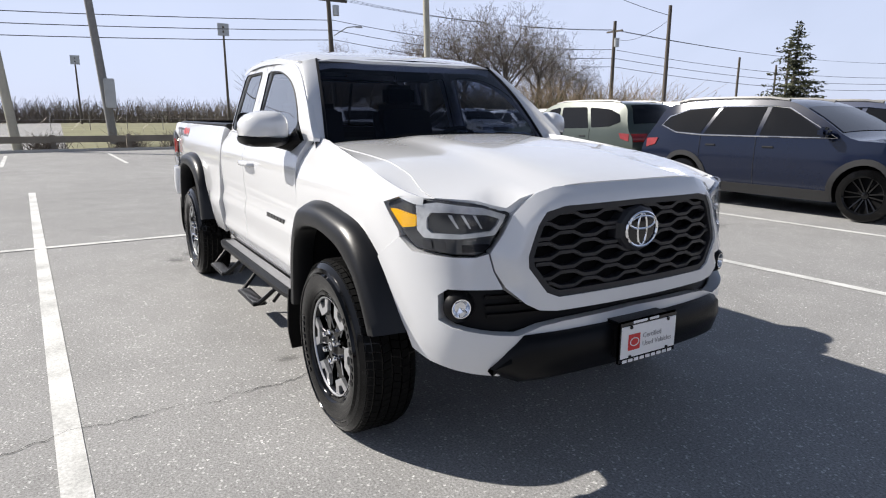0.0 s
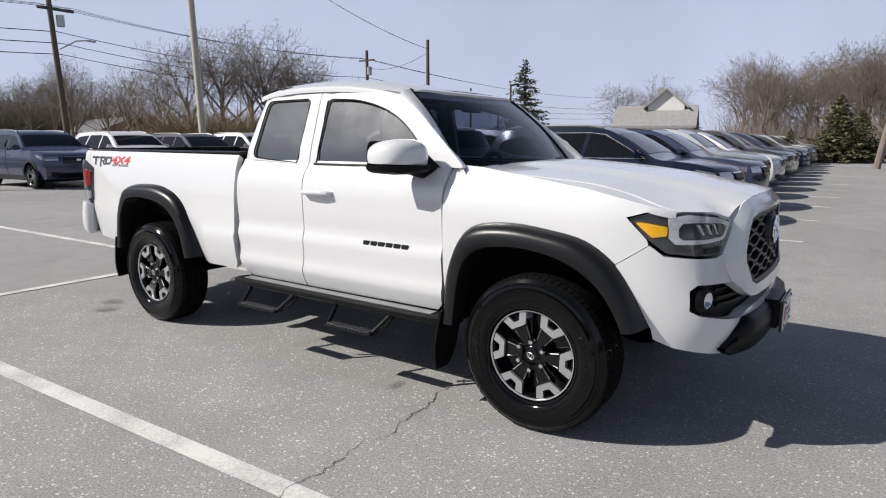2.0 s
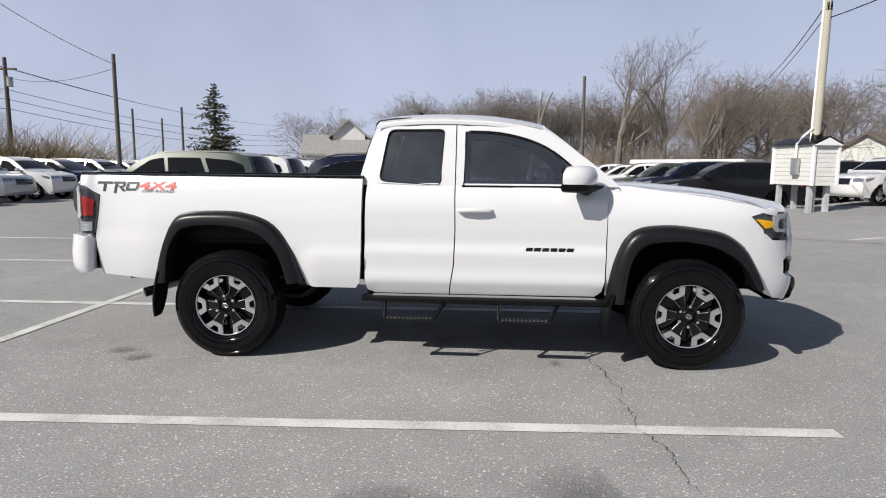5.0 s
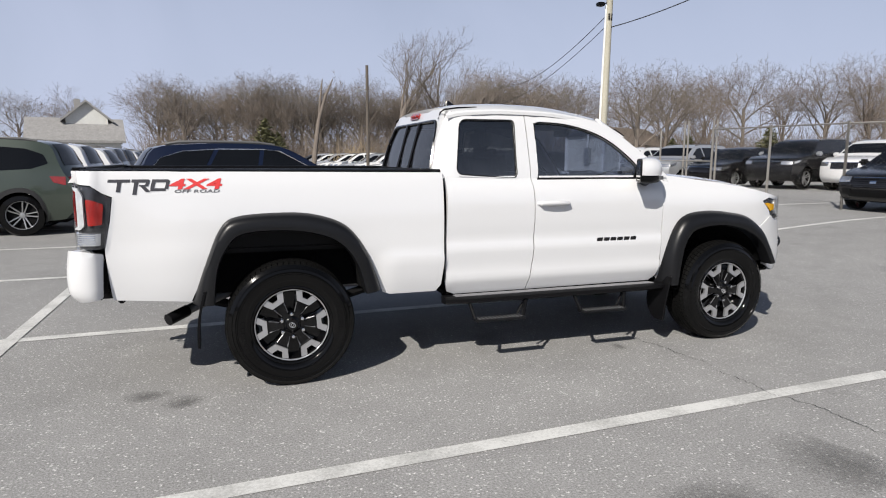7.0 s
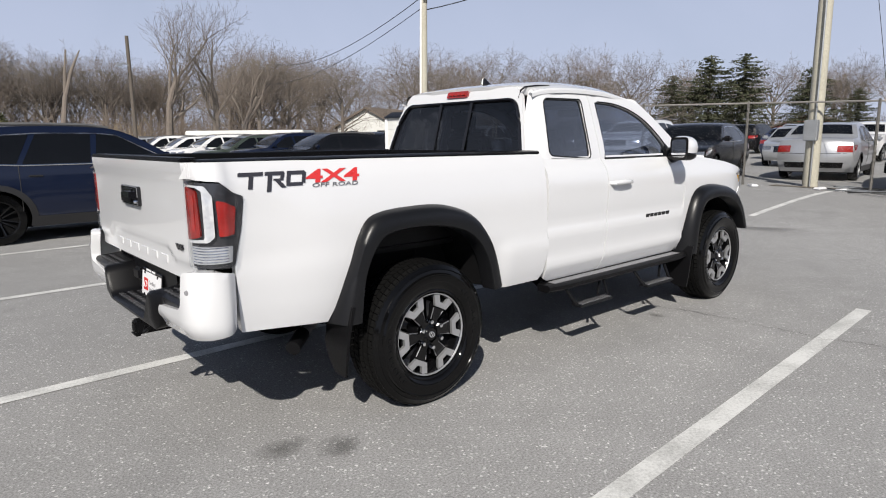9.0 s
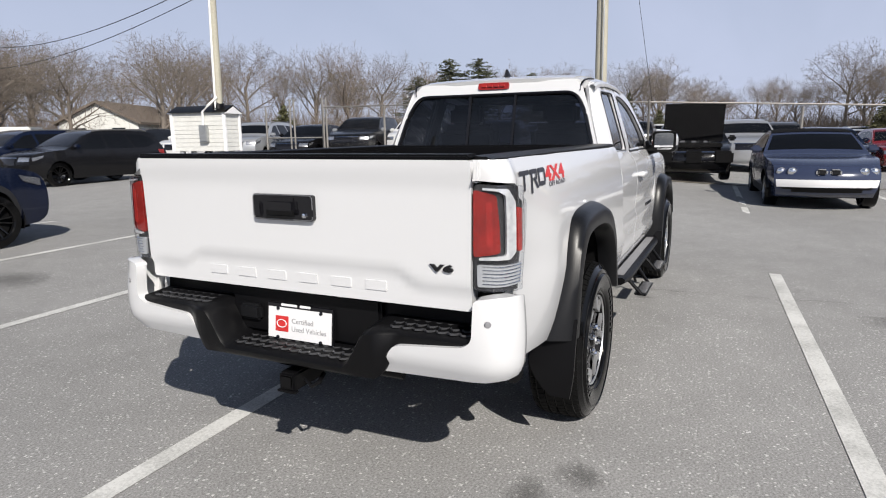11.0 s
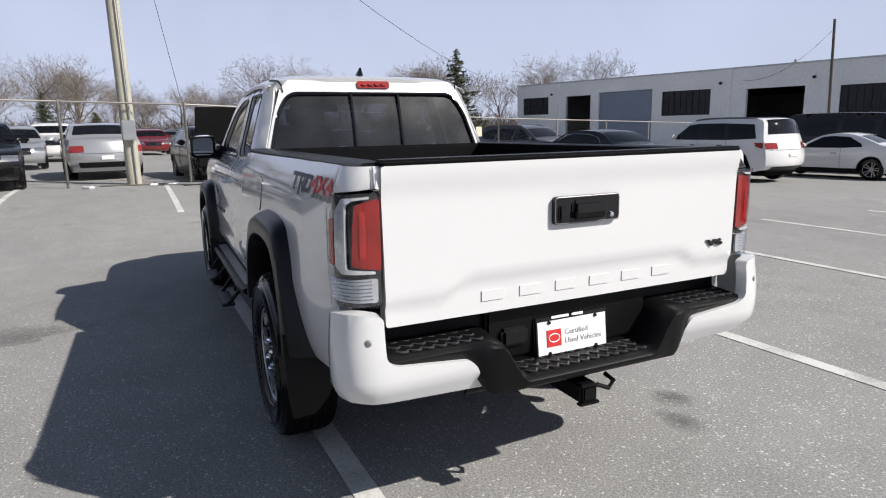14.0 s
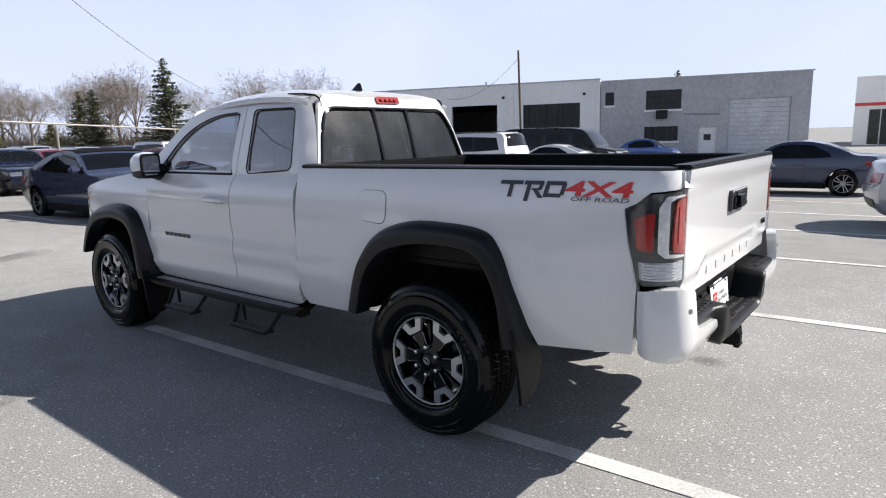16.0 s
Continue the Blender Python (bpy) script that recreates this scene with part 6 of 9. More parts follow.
SPECS = {
    # front, hood, windscreen, roof, rear: side-view outline; belt; windows; wheels (radius)
    "wagon": dict(L=4.86, W=1.86, H=1.66, wb=2.745, r=0.355, belt=1.06, rail=True, clad=True, ws=(1.18, 0.36), rg=(-1.92, -2.30),
                  line=[(2.28, 0.27), (2.41, 0.36), (2.43, 0.62), (2.40, 0.80), (2.30, 0.93), (2.0, 1.00), (1.55, 1.045), (1.18, 1.085), (0.78, 1.33), (0.36, 1.545), (0.0, 1.60), (-0.6, 1.615), (-1.3, 1.59), (-1.92, 1.515), (-2.15, 1.25), (-2.30, 1.05), (-2.40, 0.88), (-2.43, 0.62), (-2.40, 0.40), (-2.25, 0.27)],
                  wins=[[(1.02, 1.085), (0.88, 1.13), (0.28, 1.485), (0.02, 1.515), (-0.06, 1.08)], [(-0.13, 1.08), (-0.06, 1.515), (-0.75, 1.515), (-0.98, 1.08)], [(-1.05, 1.085), (-0.83, 1.51), (-1.35, 1.475), (-1.78, 1.36), (-1.95, 1.22), (-1.5, 1.11)]]),
    "suv": dict(L=4.62, W=1.86, H=1.70, wb=2.67, r=0.36, belt=1.08, rail=True, clad=True, ws=(1.10, 0.42), rg=(-1.86, -2.16),
                line=[(2.15, 0.27), (2.29, 0.38), (2.31, 0.64), (2.28, 0.85), (2.18, 0.98), (1.85, 1.06), (1.45, 1.10), (1.10, 1.14), (0.75, 1.38), (0.42, 1.575), (0.05, 1.655), (-0.6, 1.67), (-1.3, 1.645), (-1.86, 1.57), (-2.05, 1.28), (-2.16, 1.08), (-2.28, 0.92), (-2.31, 0.62), (-2.27, 0.40), (-2.12, 0.27)],
                wins=[[(0.98, 1.13), (0.82, 1.18), (0.36, 1.50), (0.08, 1.55), (-0.02, 1.10)], [(-0.09, 1.10), (0.0, 1.55), (-0.72, 1.55), (-0.92, 1.12)], [(-1.0, 1.13), (-0.82, 1.545), (-1.40, 1.50), (-1.75, 1.40), (-1.85, 1.25), (-1.5, 1.16)]]),
    "boxy": dict(L=4.80, W=1.90, H=1.80, wb=2.79, r=0.42, belt=1.16, rail=True, clad=False, ws=(0.98, 0.40), rg=(-2.05, -2.28),
                 line=[(2.2, 0.36), (2.37, 0.44), (2.40, 0.70), (2.38, 0.92), (2.30, 1.06), (1.9, 1.12), (1.4, 1.16), (0.98, 1.20), (0.68, 1.45), (0.40, 1.665), (0.0, 1.74), (-0.7, 1.76), (-1.5, 1.75), (-2.05, 1.70), (-2.2, 1.40), (-2.28, 1.16), (-2.36, 0.95), (-2.40, 0.66), (-2.37, 0.45), (-2.2, 0.36)],
                 wins=[[(0.88, 1.19), (0.40, 1.60), (0.05, 1.64), (0.0, 1.18)], [(-0.07, 1.18), (-0.02, 1.64), (-0.78, 1.64), (-0.92, 1.18)], [(-1.02, 1.18), (-0.94, 1.62), (-1.80, 1.60), (-2.0, 1.22)]]),
    "sedan": dict(L=4.62, W=1.78, H=1.45, wb=2.67, r=0.32, belt=0.93, rail=False, clad=False, ws=(1.05, 0.30), rg=(-1.02, -1.62),
                  line=[(2.1, 0.22), (2.26, 0.32), (2.31, 0.52), (2.26, 0.68), (2.10, 0.78), (1.75, 0.85), (1.35, 0.90), (1.05, 0.945), (0.65, 1.19), (0.30, 1.365), (-0.1, 1.425), (-0.6, 1.425), (-1.02, 1.36), (-1.38, 1.18), (-1.62, 1.055), (-1.95, 1.03), (-2.18, 1.00), (-2.26, 0.86), (-2.31, 0.60), (-2.26, 0.36), (-2.1, 0.22)],
                  wins=[[(0.92, 0.955), (0.26, 1.315), (0.0, 1.345), (-0.10, 0.95)], [(-0.17, 0.95), (-0.07, 1.345), (-0.62, 1.335), (-0.98, 1.24), (-1.15, 1.06), (-0.95, 0.97)]]),
    "coupe": dict(L=4.50, W=1.78, H=1.37, wb=2.66, r=0.32, belt=0.91, rail=False, clad=False, ws=(0.85, 0.18), rg=(-0.85, -1.55),
                  line=[(2.05, 0.22), (2.20, 0.32), (2.25, 0.50), (2.20, 0.66), (2.05, 0.76), (1.7, 0.84), (1.25, 0.885), (0.85, 0.925), (0.50, 1.14), (0.18, 1.30), (-0.15, 1.355), (-0.5, 1.345), (-0.85, 1.275), (-1.25, 1.12), (-1.55, 1.01), (-1.9, 0.99), (-2.12, 0.96), (-2.2, 0.82), (-2.25, 0.58), (-2.2, 0.36), (-2.05, 0.22)],
                  wins=[[(0.72, 0.935), (0.15, 1.255), (-0.15, 1.285), (-0.40, 0.94)], [(-0.47, 0.94), (-0.22, 1.28), (-0.60, 1.25), (-0.95, 1.06), (-1.0, 0.97)]]),
    "van": dict(L=5.65, W=2.00, H=2.10, wb=3.43, r=0.36, belt=1.20, rail=False, clad=False, ws=(1.75, 1.15), rg=(-2.70, -2.80),
                line=[(2.55, 0.30), (2.78, 0.42), (2.82, 0.70), (2.80, 0.95), (2.70, 1.10), (2.3, 1.18), (2.0, 1.22), (1.75, 1.27), (1.45, 1.62), (1.15, 1.93), (0.7, 2.04), (-0.5, 2.08), (-1.8, 2.08), (-2.70, 2.02), (-2.76, 1.60), (-2.80, 1.22), (-2.82, 0.9), (-2.82, 0.62), (-2.80, 0.42), (-2.6, 0.32)],
                wins=[[(1.62, 1.28), (1.15, 1.80), (0.75, 1.84), (0.70, 1.27)], [(0.5, 1.30), (0.5, 1.80), (-0.5, 1.80), (-0.5, 1.30)], [(-0.7, 1.30), (-0.7, 1.80), (-2.4, 1.78), (-2.4, 1.30)]]),
    "beetle": dict(L=4.10, W=1.72, H=1.48, wb=2.51, r=0.33, belt=0.93, rail=False, clad=False, ws=(0.78, 0.30), rg=(-0.95, -1.45),
                   line=[(1.85, 0.24), (2.0, 0.36), (2.03, 0.52), (1.96, 0.68), (1.75, 0.82), (1.4, 0.93), (1.05, 0.97), (0.78, 1.01), (0.52, 1.24), (0.30, 1.39), (-0.1, 1.475), (-0.5, 1.455), (-0.95, 1.33), (-1.25, 1.15), (-1.45, 1.02), (-1.75, 0.86), (-1.95, 0.68), (-2.03, 0.52), (-2.0, 0.36), (-1.85, 0.24)],
                   wins=[[(0.68, 1.02), (0.28, 1.33), (-0.05, 1.39), (-0.25, 0.99)], [(-0.32, 0.99), (-0.12, 1.39), (-0.55, 1.36), (-0.95, 1.18), (-0.9, 1.0)]]),
}

SPECS["cabrio"] = dict(SPECS["coupe"])


def glass_outline(wins):
    """Outline round all the side windows: along their tops and back along their feet."""
    pts = sorted({p for w in wins for p in w})

    def chain(points):
        out = []
        for p in points:
            while len(out) > 1 and (out[-1][0] - out[-2][0]) * (p[1] - out[-2][1]) - (out[-1][1] - out[-2][1]) * (p[0] - out[-2][0]) <= 0:
                out.pop()
            out.append(p)
        return out

    return chain(pts)[:-1] + chain(pts[::-1])[:-1]


def car_template(kind, sp, soft_top=False, spokes=10, dark_rim=False):
    """A parked car at the origin, nose towards +x."""
    T = thing(kind, "parked car", "car")
    hl, W, belt, H = sp["L"] / 2, sp["W"] / 2, sp["belt"], sp["H"]
    ax = (sp["wb"] / 2 + 0.05, -sp["wb"] / 2 + 0.05)

    def P(x, z, f):
        low = 1 - 0.05 * sm((0.55 - z) / 0.35)
        up = 1 - 0.25 * max(0.0, (z - belt) / (H - belt)) ** 1.15 if z > belt else 1.0
        crown = 0.02 * math.sin(math.pi * min(max((z - 0.3) / (belt - 0.3), 0), 1))
        e = max(0.0, (abs(x) / hl - 0.60) / 0.40)
        taper = 1 - 0.11 * sm(e) * (1 if x > 0 else 0.7)
        back = math.copysign(0.22 * f * f * sm((abs(x) / hl - 0.55) / 0.45), x)
        return Vector((x - back, (W * low * up * taper - 0.02 + crown) * f, z + 0.025 * (1 - f * f) * (1 if z > belt else 0.3)))

    line = [tuple(p) for p in spline2(sp["line"], 3)]
    # side skins with wheel arches
    under = []
    r = sp["r"] + 0.045
    zr, zf = line[-1][1], line[0][1]
    for cx in (ax[1], ax[0]):
        under += [(cx + r * math.cos(a), sp["r"] + r * math.sin(a)) for a in np.linspace(math.pi + 0.30, -0.30, 16)]
    side = line + under
    bm = bmesh.new()
    verts, faces = [], []
    for s in (-1, 1):
        uv, tri = fill(side, 0.16)
        b = len(verts)
        verts += [P(u, v, s) for u, v in uv]
        a, bb, c = (verts[b + i] for i in tri[0])
        fl = ((bb - a).cross(c - a).y * s) < 0
        faces += [tuple(b + i for i in (t[::-1] if fl else t)) for t in tri]
    fs = (-1, -0.94, -0.75, -0.4, 0, 0.4, 0.75, 0.94, 1)
    b = len(verts)
    for x, z in line:
        verts += [P(x, z, f) for f in fs]
    n = len(fs)
    for i in range(len(line) - 1):
        for k in range(n - 1):
            q = b + i * n + k
            faces.append((q, q + n, q + n + 1, q + 1))
    bm = raw_bm(verts, faces)
    bmesh.ops.remove_doubles(bm, verts=bm.verts[:], dist=0.003)
    # openings for the panes
    body = part("body", bm, M_BLACKPL, T, "", 60)

    def pane(name, poly, s, material=M_CARGLASS, lift=0.006, lab=""):
        return part(name, panel_bm(poly, lambda u, v: P(u, v, s), (0, s, 0.2), 0.0, 0.2, lift), material, T, lab)

    for s in (-1, 1):
        hull = glass_outline(sp["wins"])
        if not sp["clad"]:
            pane("window_surround", hull, s, M_GLOSSBLK, 0.003)
        for w in sp["wins"]:
            w = rounded(w, 0.035, 3)
            pane("side_window", w, s, M_CARWIN, 0.007, "dark side window")
        if kind in ("station_wagon", "sedan_car"):
            part("window_trim", tube_bm([P(u, v, s) + Vector((0, s * 0.006, 0)) for u, v in hull + hull[:1]], 0.010, 5), M_CHROME, T, "bright window trim")
        for xx in ([sp["wins"][0][-1][0] - 0.035] + ([sp["wins"][1][-1][0] - 0.04] if len(sp["wins"]) > 2 else [])):
            part("door_gap", tube_bm([P(xx, z, s) + Vector((0, s * 0.001, 0)) for z in np.linspace(sp["r"] + 0.02, belt + 0.02, 6)], 0.005, 4), M_SEAM, T)
            hx = xx + 0.12
            p = P(hx, belt - 0.13, s)
            part("door_handle", box_bm((p.x - 0.02, p.y - 0.02, p.z - 0.012), (p.x + 0.16, p.y + 0.02, p.z + 0.014), 0.01), M_CLAD, T)
        zs = sp["r"] - 0.07
        sill = [(ax[1] + r, zs - 0.06), (ax[0] - r, zs - 0.06), (ax[0] - r - 0.03, zs + 0.09), (ax[1] + r + 0.03, zs + 0.09)]
        part("sill", panel_bm(sill, lambda u, v: P(u, v, s), (0, s, 0), 0.02, 0.3, 0.012), M_CLAD if sp["clad"] else M_BLACKPL, T)
        for cx in ax:
            wide = 0.075 if sp["clad"] else 0.018
            arch = [(cx + k * math.cos(a), sp["r"] + k * math.sin(a)) for k, turn in ((r + wide, 1), (r - 0.004, -1)) for a in np.linspace(math.pi + 0.28, -0.28, 18)[::turn]]
            part("arch_trim", panel_bm(arch, lambda u, v: P(u, v, s), (0, s, 0), 0.02, 0.3, 0.012), M_CLAD if sp["clad"] else M_BLACKPL, T)
            rows = [[(cx + (r + 0.01) * math.cos(a), s * (W - 0.06), sp["r"] + (r + 0.01) * math.sin(a)), (cx + (r + 0.01) * math.cos(a), s * (W - 0.45), sp["r"] + (r + 0.01) * math.sin(a))] for a in np.linspace(math.pi + 0.35, -0.35, 12)]
            part("wheel_well", loft_bm(rows), M_DARK, T)
        if sp["rail"]:
            part("roof_rail", tube_bm([P(x, H - 0.10, s) + Vector((0, -s * 0.06, 0.05 + (0.03 if abs(t - 0.5) < 0.45 else 0.0) - 0.02 * (2 * t - 1) ** 2)) for t, x in ((t, sp["ws"][1] - 0.15 + (sp["rg"][0] - sp["ws"][1] + 0.4) * t) for t in np.linspace(0, 1, 8))], 0.030, 6), M_RAIL, T)
        mp = P(sp["wins"][0][0][0] - 0.12, belt + 0.10, s)
        part("door_mirror", box_bm((mp.x - 0.06, mp.y + s * 0.13 - 0.11, mp.z - 0.07), (mp.x + 0.07, mp.y + s * 0.13 + 0.09, mp.z + 0.07), 0.04, None, 2), M_BLACKPL, T)

    def strip(name, x_a, x_b, fmax, material, lift, lab=""):
        """A pane that follows the outline between two stations."""
        idx = [i for i, (x, z) in enumerate(line) if min(x_a, x_b) <= x <= max(x_a, x_b) and z > belt - 0.1]
        rows = []
        for i in idx:
            (x0, z0), (x1, z1) = line[max(i - 1, 0)], line[min(i + 1, len(line) - 1)]
            d = Vector((x1 - x0, 0, z1 - z0)).normalized()
            nrm = Vector((-d.z, 0, d.x))
            if nrm.z < 0:
                nrm = -nrm
            rows.append([P(*line[i], f) + nrm * lift for f in np.linspace(-fmax, fmax, 7)])
        part(name, loft_bm(rows), material, T, lab)

    strip("windscreen", sp["ws"][0] - 0.02, sp["ws"][1] + 0.03, 0.93, M_CARWIN, 0.008, "windscreen")
    strip("rear_window", sp["rg"][0] + 0.005, sp["rg"][1] + 0.15 * (sp["rg"][0] - sp["rg"][1]), 0.86, M_CARWIN, 0.008, "rear window")
    if soft_top:
        strip("cloth_roof", sp["ws"][1] + 0.02, sp["rg"][1] + 0.03, 1.0, M_CLOTH, 0.012, "black cloth roof")
    # lamps and grille on the nose and tail: patches of the end skins
    zl = sp["line"][4][1] - 0.10

    def end_patch(name, z0, z1, f0, f1, nose, material, lift=0.012, lab=""):
        rows = []
        pts = line[: len(line) // 3] if nose else line[-(len(line) // 3):]
        zs = [z for _, z in pts]
        for z in np.linspace(z0, z1, 4):
            # outline station at this height
            best = min(pts, key=lambda p: abs(p[1] - z))
            lo = [p for p in pts if p[1] <= z]
            hi = [p for p in pts if p[1] >= z]
            if lo and hi:
                p, q = max(lo, key=lambda p: p[1]), min(hi, key=lambda p: p[1])
                t = 0 if q[1] == p[1] else (z - p[1]) / (q[1] - p[1])
                x = p[0] + (q[0] - p[0]) * t
            else:
                x = best[0]
            rows.append([P(x, z, f) + Vector((lift if nose else -lift, 0, 0)) for f in np.linspace(f0, f1, 5)])
        bm = loft_bm(rows)
        bmesh.ops.recalc_face_normals(bm, faces=bm.faces[:])
        part(name, bm, material, T, lab)

    tz = sp["line"][-5][1] if sp["line"][-5][1] < belt + 0.2 else belt
    for s in (-1, 1):
        nx = hl - 0.30
        if not soft_top:
            pane("headlamp_wrap", rounded([(nx + 0.20, zl + 0.035), (nx - 0.20, zl + 0.095), (nx - 0.12, zl + 0.015), (nx + 0.20, zl - 0.065)], 0.015, 2), s, M_CARLAMP, 0.012, "clear headlamp corner")
        pane("tail_lamp_wrap", rounded([(-hl + 0.12, belt - 0.06), (-hl + 0.44, belt - 0.05), (-hl + 0.36, belt - 0.16), (-hl + 0.12, belt - 0.21)], 0.015, 2), s, M_RED, 0.012, "red tail lamp corner")
        if soft_top:
            for f in (0.66, 0.86):
                c = P(hl - 0.16, zl, s * f) + Vector((0.11 - 0.10 * (f - 0.66), 0, 0))
                part("round_headlamp", xform(lathe_bm([(0, -0.02), (0.045, -0.012), (0.062, 0.004), (0.072, -0.006), (0.074, 0.06)], 18), Matrix.Translation(c) @ Matrix.Rotation(radians(90), 4, "Z")), M_CHROME, T, "round chrome-rimmed headlamp")
            part("kidney_grille", box_bm((hl - 0.12, s * 0.10 - 0.085, zl - 0.06), (hl - 0.005, s * 0.10 + 0.085, zl + 0.055), 0.03), M_CHROME, T, "chrome-rimmed grille half")
            part("kidney_mesh", box_bm((hl - 0.02, s * 0.10 - 0.062, zl - 0.042), (hl + 0.003, s * 0.10 + 0.062, zl + 0.038), 0.02), M_GLOSSBLK, T)
        else:
            end_patch("headlamp", zl - 0.07, zl + 0.05, s * 0.62, s * 0.995, True, M_CARLAMP, 0.012, "clear headlamp")
        end_patch("tail_lamp", belt - 0.22, belt - 0.06, s * 0.62, s * 0.995, False, M_RED, 0.012, "red tail lamp")
        end_patch("fog_surround", 0.36, 0.48, s * 0.60, s * 0.88, True, M_BLACKPL, 0.010)
    if soft_top:
        end_patch("bumper_skin", 0.40, 0.53, -0.97, 0.97, True, M_PLATE, 0.030, "pale unpainted bumper skin")
    else:
        end_patch("front_grille", zl - 0.17, zl + 0.03, -0.50, 0.50, True, M_GLOSSBLK, 0.010, "black grille")
        for dz in (-0.135, -0.09, -0.045, 0.0):
            end_patch("grille_bar", zl + dz, zl + dz + 0.012, -0.48, 0.48, True, M_GREYPL, 0.018)
        end_patch("grille_trim", zl + 0.025, zl + 0.045, -0.56, 0.56, True, M_CHROME, 0.016, "bright grille trim")
        end_patch("badge", zl - 0.085, zl - 0.03, -0.075, 0.075, True, M_CHROME, 0.022)
    end_patch("lower_intake", 0.31, 0.45, -0.70, 0.70, True, M_BLACKPL, 0.010)
    end_patch("bumper_line", zl - 0.20, zl - 0.19, -0.97, 0.97, True, M_SEAM, 0.006)
    end_patch("tailgate_line", belt - 0.26, belt - 0.25, -0.85, 0.85, False, M_SEAM, 0.006)
    end_patch("rear_apron", 0.32, 0.46, -0.80, 0.80, False, M_BLACKPL, 0.010)
    end_patch("plate", 0.52 if not sp["rail"] else 0.72, 0.62 if not sp["rail"] else 0.82, -0.17, 0.17, False, M_PLATE, 0.016)
    # wheels
    R = sp["r"]
    wh = part("wheel", lathe_bm([(R * 0.68, -0.10), (R * 0.72, -0.112), (R * 0.93, -0.108), (R, -0.075), (R, 0.075), (R * 0.93, 0.108), (R * 0.68, 0.10)], 28), M_RUBBER, T)
    part("rim", xform(car_rim_bm(spokes, R * 0.70), Matrix.Identity(4)), M_CARRIM if not dark_rim else M_RIMDARK, wh, "alloy rim")
    part("wheel_back", lathe_bm([(0, -0.02), (R * 0.69, -0.02)], 20), M_DARK, wh)
    for i, (cx, s) in enumerate(((ax[0], -1), (ax[1], -1), (ax[0], 1), (ax[1], 1))):
        m = pose(cx, s * (W - 0.125), R, 0, 0, 0 if s < 0 else 180) @ rot_y(0.4 * i)
        if i == 0:
            wh.matrix_basis = m
        else:
            copy_thing(wh, m)
    part("underside", box_bm((-hl + 0.35, -W + 0.25, 0.20), (hl - 0.35, W - 0.25, 0.42), 0.05), M_DARK, T)
    return T


TEMPL = {k: car_template("station_wagon" if k == "wagon" else "sport_utility_car" if k in ("suv", "boxy") else "passenger_van" if k == "van" else "small_car" if k == "beetle" else k + "_car", v, soft_top=k == "cabrio", spokes=6 if k in ("wagon", "sedan") else 5, dark_rim=k in ("boxy", "wagon")) for k, v in SPECS.items()}
USED = set()
TOPS = {"navy": "dark navy", "black": "black", "white": "white", "silver": "silver", "grey": "dark grey", "green": "olive green", "red": "red", "blue": "blue", "tan": "khaki", "slate": "slate blue"}
KIND = {"wagon": "station wagon", "suv": "sport utility car", "boxy": "boxy off-road car", "sedan": "four-door sedan", "coupe": "two-door coupe", "cabrio": "two-door convertible", "van": "full-size passenger van", "beetle": "rounded two-door hatchback"}


def car(kind, colour, x, y, rz, where="parked on the asphalt lot", group=""):
    T = TEMPL[kind]
    m = pose(x, y, gz(x, y), 0, 0, rz)
    if kind not in USED:
        USED.add(kind)
        c = T
        c.matrix_basis = m
    else:
        c = copy_thing(T, m)
    if math.hypot(x, y) > 19:
        for ch in list(c.children_recursive):
            if ch.name.split(".")[0] in ("door_gap", "door_handle", "fog_surround", "arch_trim", "wheel_well", "underside", "wheel_back", "sill", "lower_intake", "rear_apron", "grille_bar", "bumper_line", "tailgate_line", "badge", "window_trim") and c is not T:
                bpy.data.objects.remove(ch)
    for ch in c.children:
        if ch.name.split(".")[0] in ("body",) or (ch.name.split(".")[0] == "door_mirror" and colour != "black"):
            ch.material_slots[0].link = "OBJECT"
            ch.material_slots[0].material = PAINTS[colour]
    tagged(c, TOPS[colour] + " " + KIND[kind] + " " + where, "car", group)
    return c


rowA, rowB, rowW, rowC, rowF = ("cars nose to the aisle", "cars backed to the row", "cars by the guard rail", "cars across the aisle", "cars in the fenced lot")
seqA = ["navy", "slate", "silver", "white", "grey", "silver", "slate", "navy", "white", "silver", "grey", "white", "black", "silver", "navy", "white"]
kA = ["wagon", "wagon", "suv", "wagon", "suv", "wagon", "suv", "wagon", "wagon", "suv", "wagon", "suv", "wagon", "suv", "wagon", "suv"]
for i, (c, k) in enumerate(zip(seqA, kA)):
    y = 7.85 + 2.72 * i
    car(k, c, 0.22 + (0.12 if i % 3 == 1 else 0) - SL * (y - 8), y, 2, "parked nose out in a long row", rowA)
for i, c in enumerate(["green", "white", "white", "silver", "grey", "white", "tan", "black", "silver", "white", "navy", "silver"]):
    y = 8.6 + 2.72 * i
    car("suv" if i % 3 != 2 else "wagon", c, -5.05 - SL * (y - 8), y, 182, "parked tail to tail in a row", rowB)
for i, c in enumerate(["slate", "white", "grey", "silver", "silver", "white", "navy", "silver", "white", "grey", "white", "silver", "white"]):
    y = 5.2 + 2.75 * i
    car("suv" if i < 2 or i % 2 else "wagon", c, -17.0 - SL * (y - 8), y, 2, "parked near the timber guard rail", rowW)
for i, c in enumerate(["black", "navy", "green", "white", "white", "white", "silver", "white", "white", "silver", "white", "silver", "grey"]):
    y = 17.0 + 2.75 * i
    car("wagon" if i % 2 == 0 else "suv", c, 10.1 - 0.11 * (y - 17), y, 176, "parked across the wide aisle", rowC)
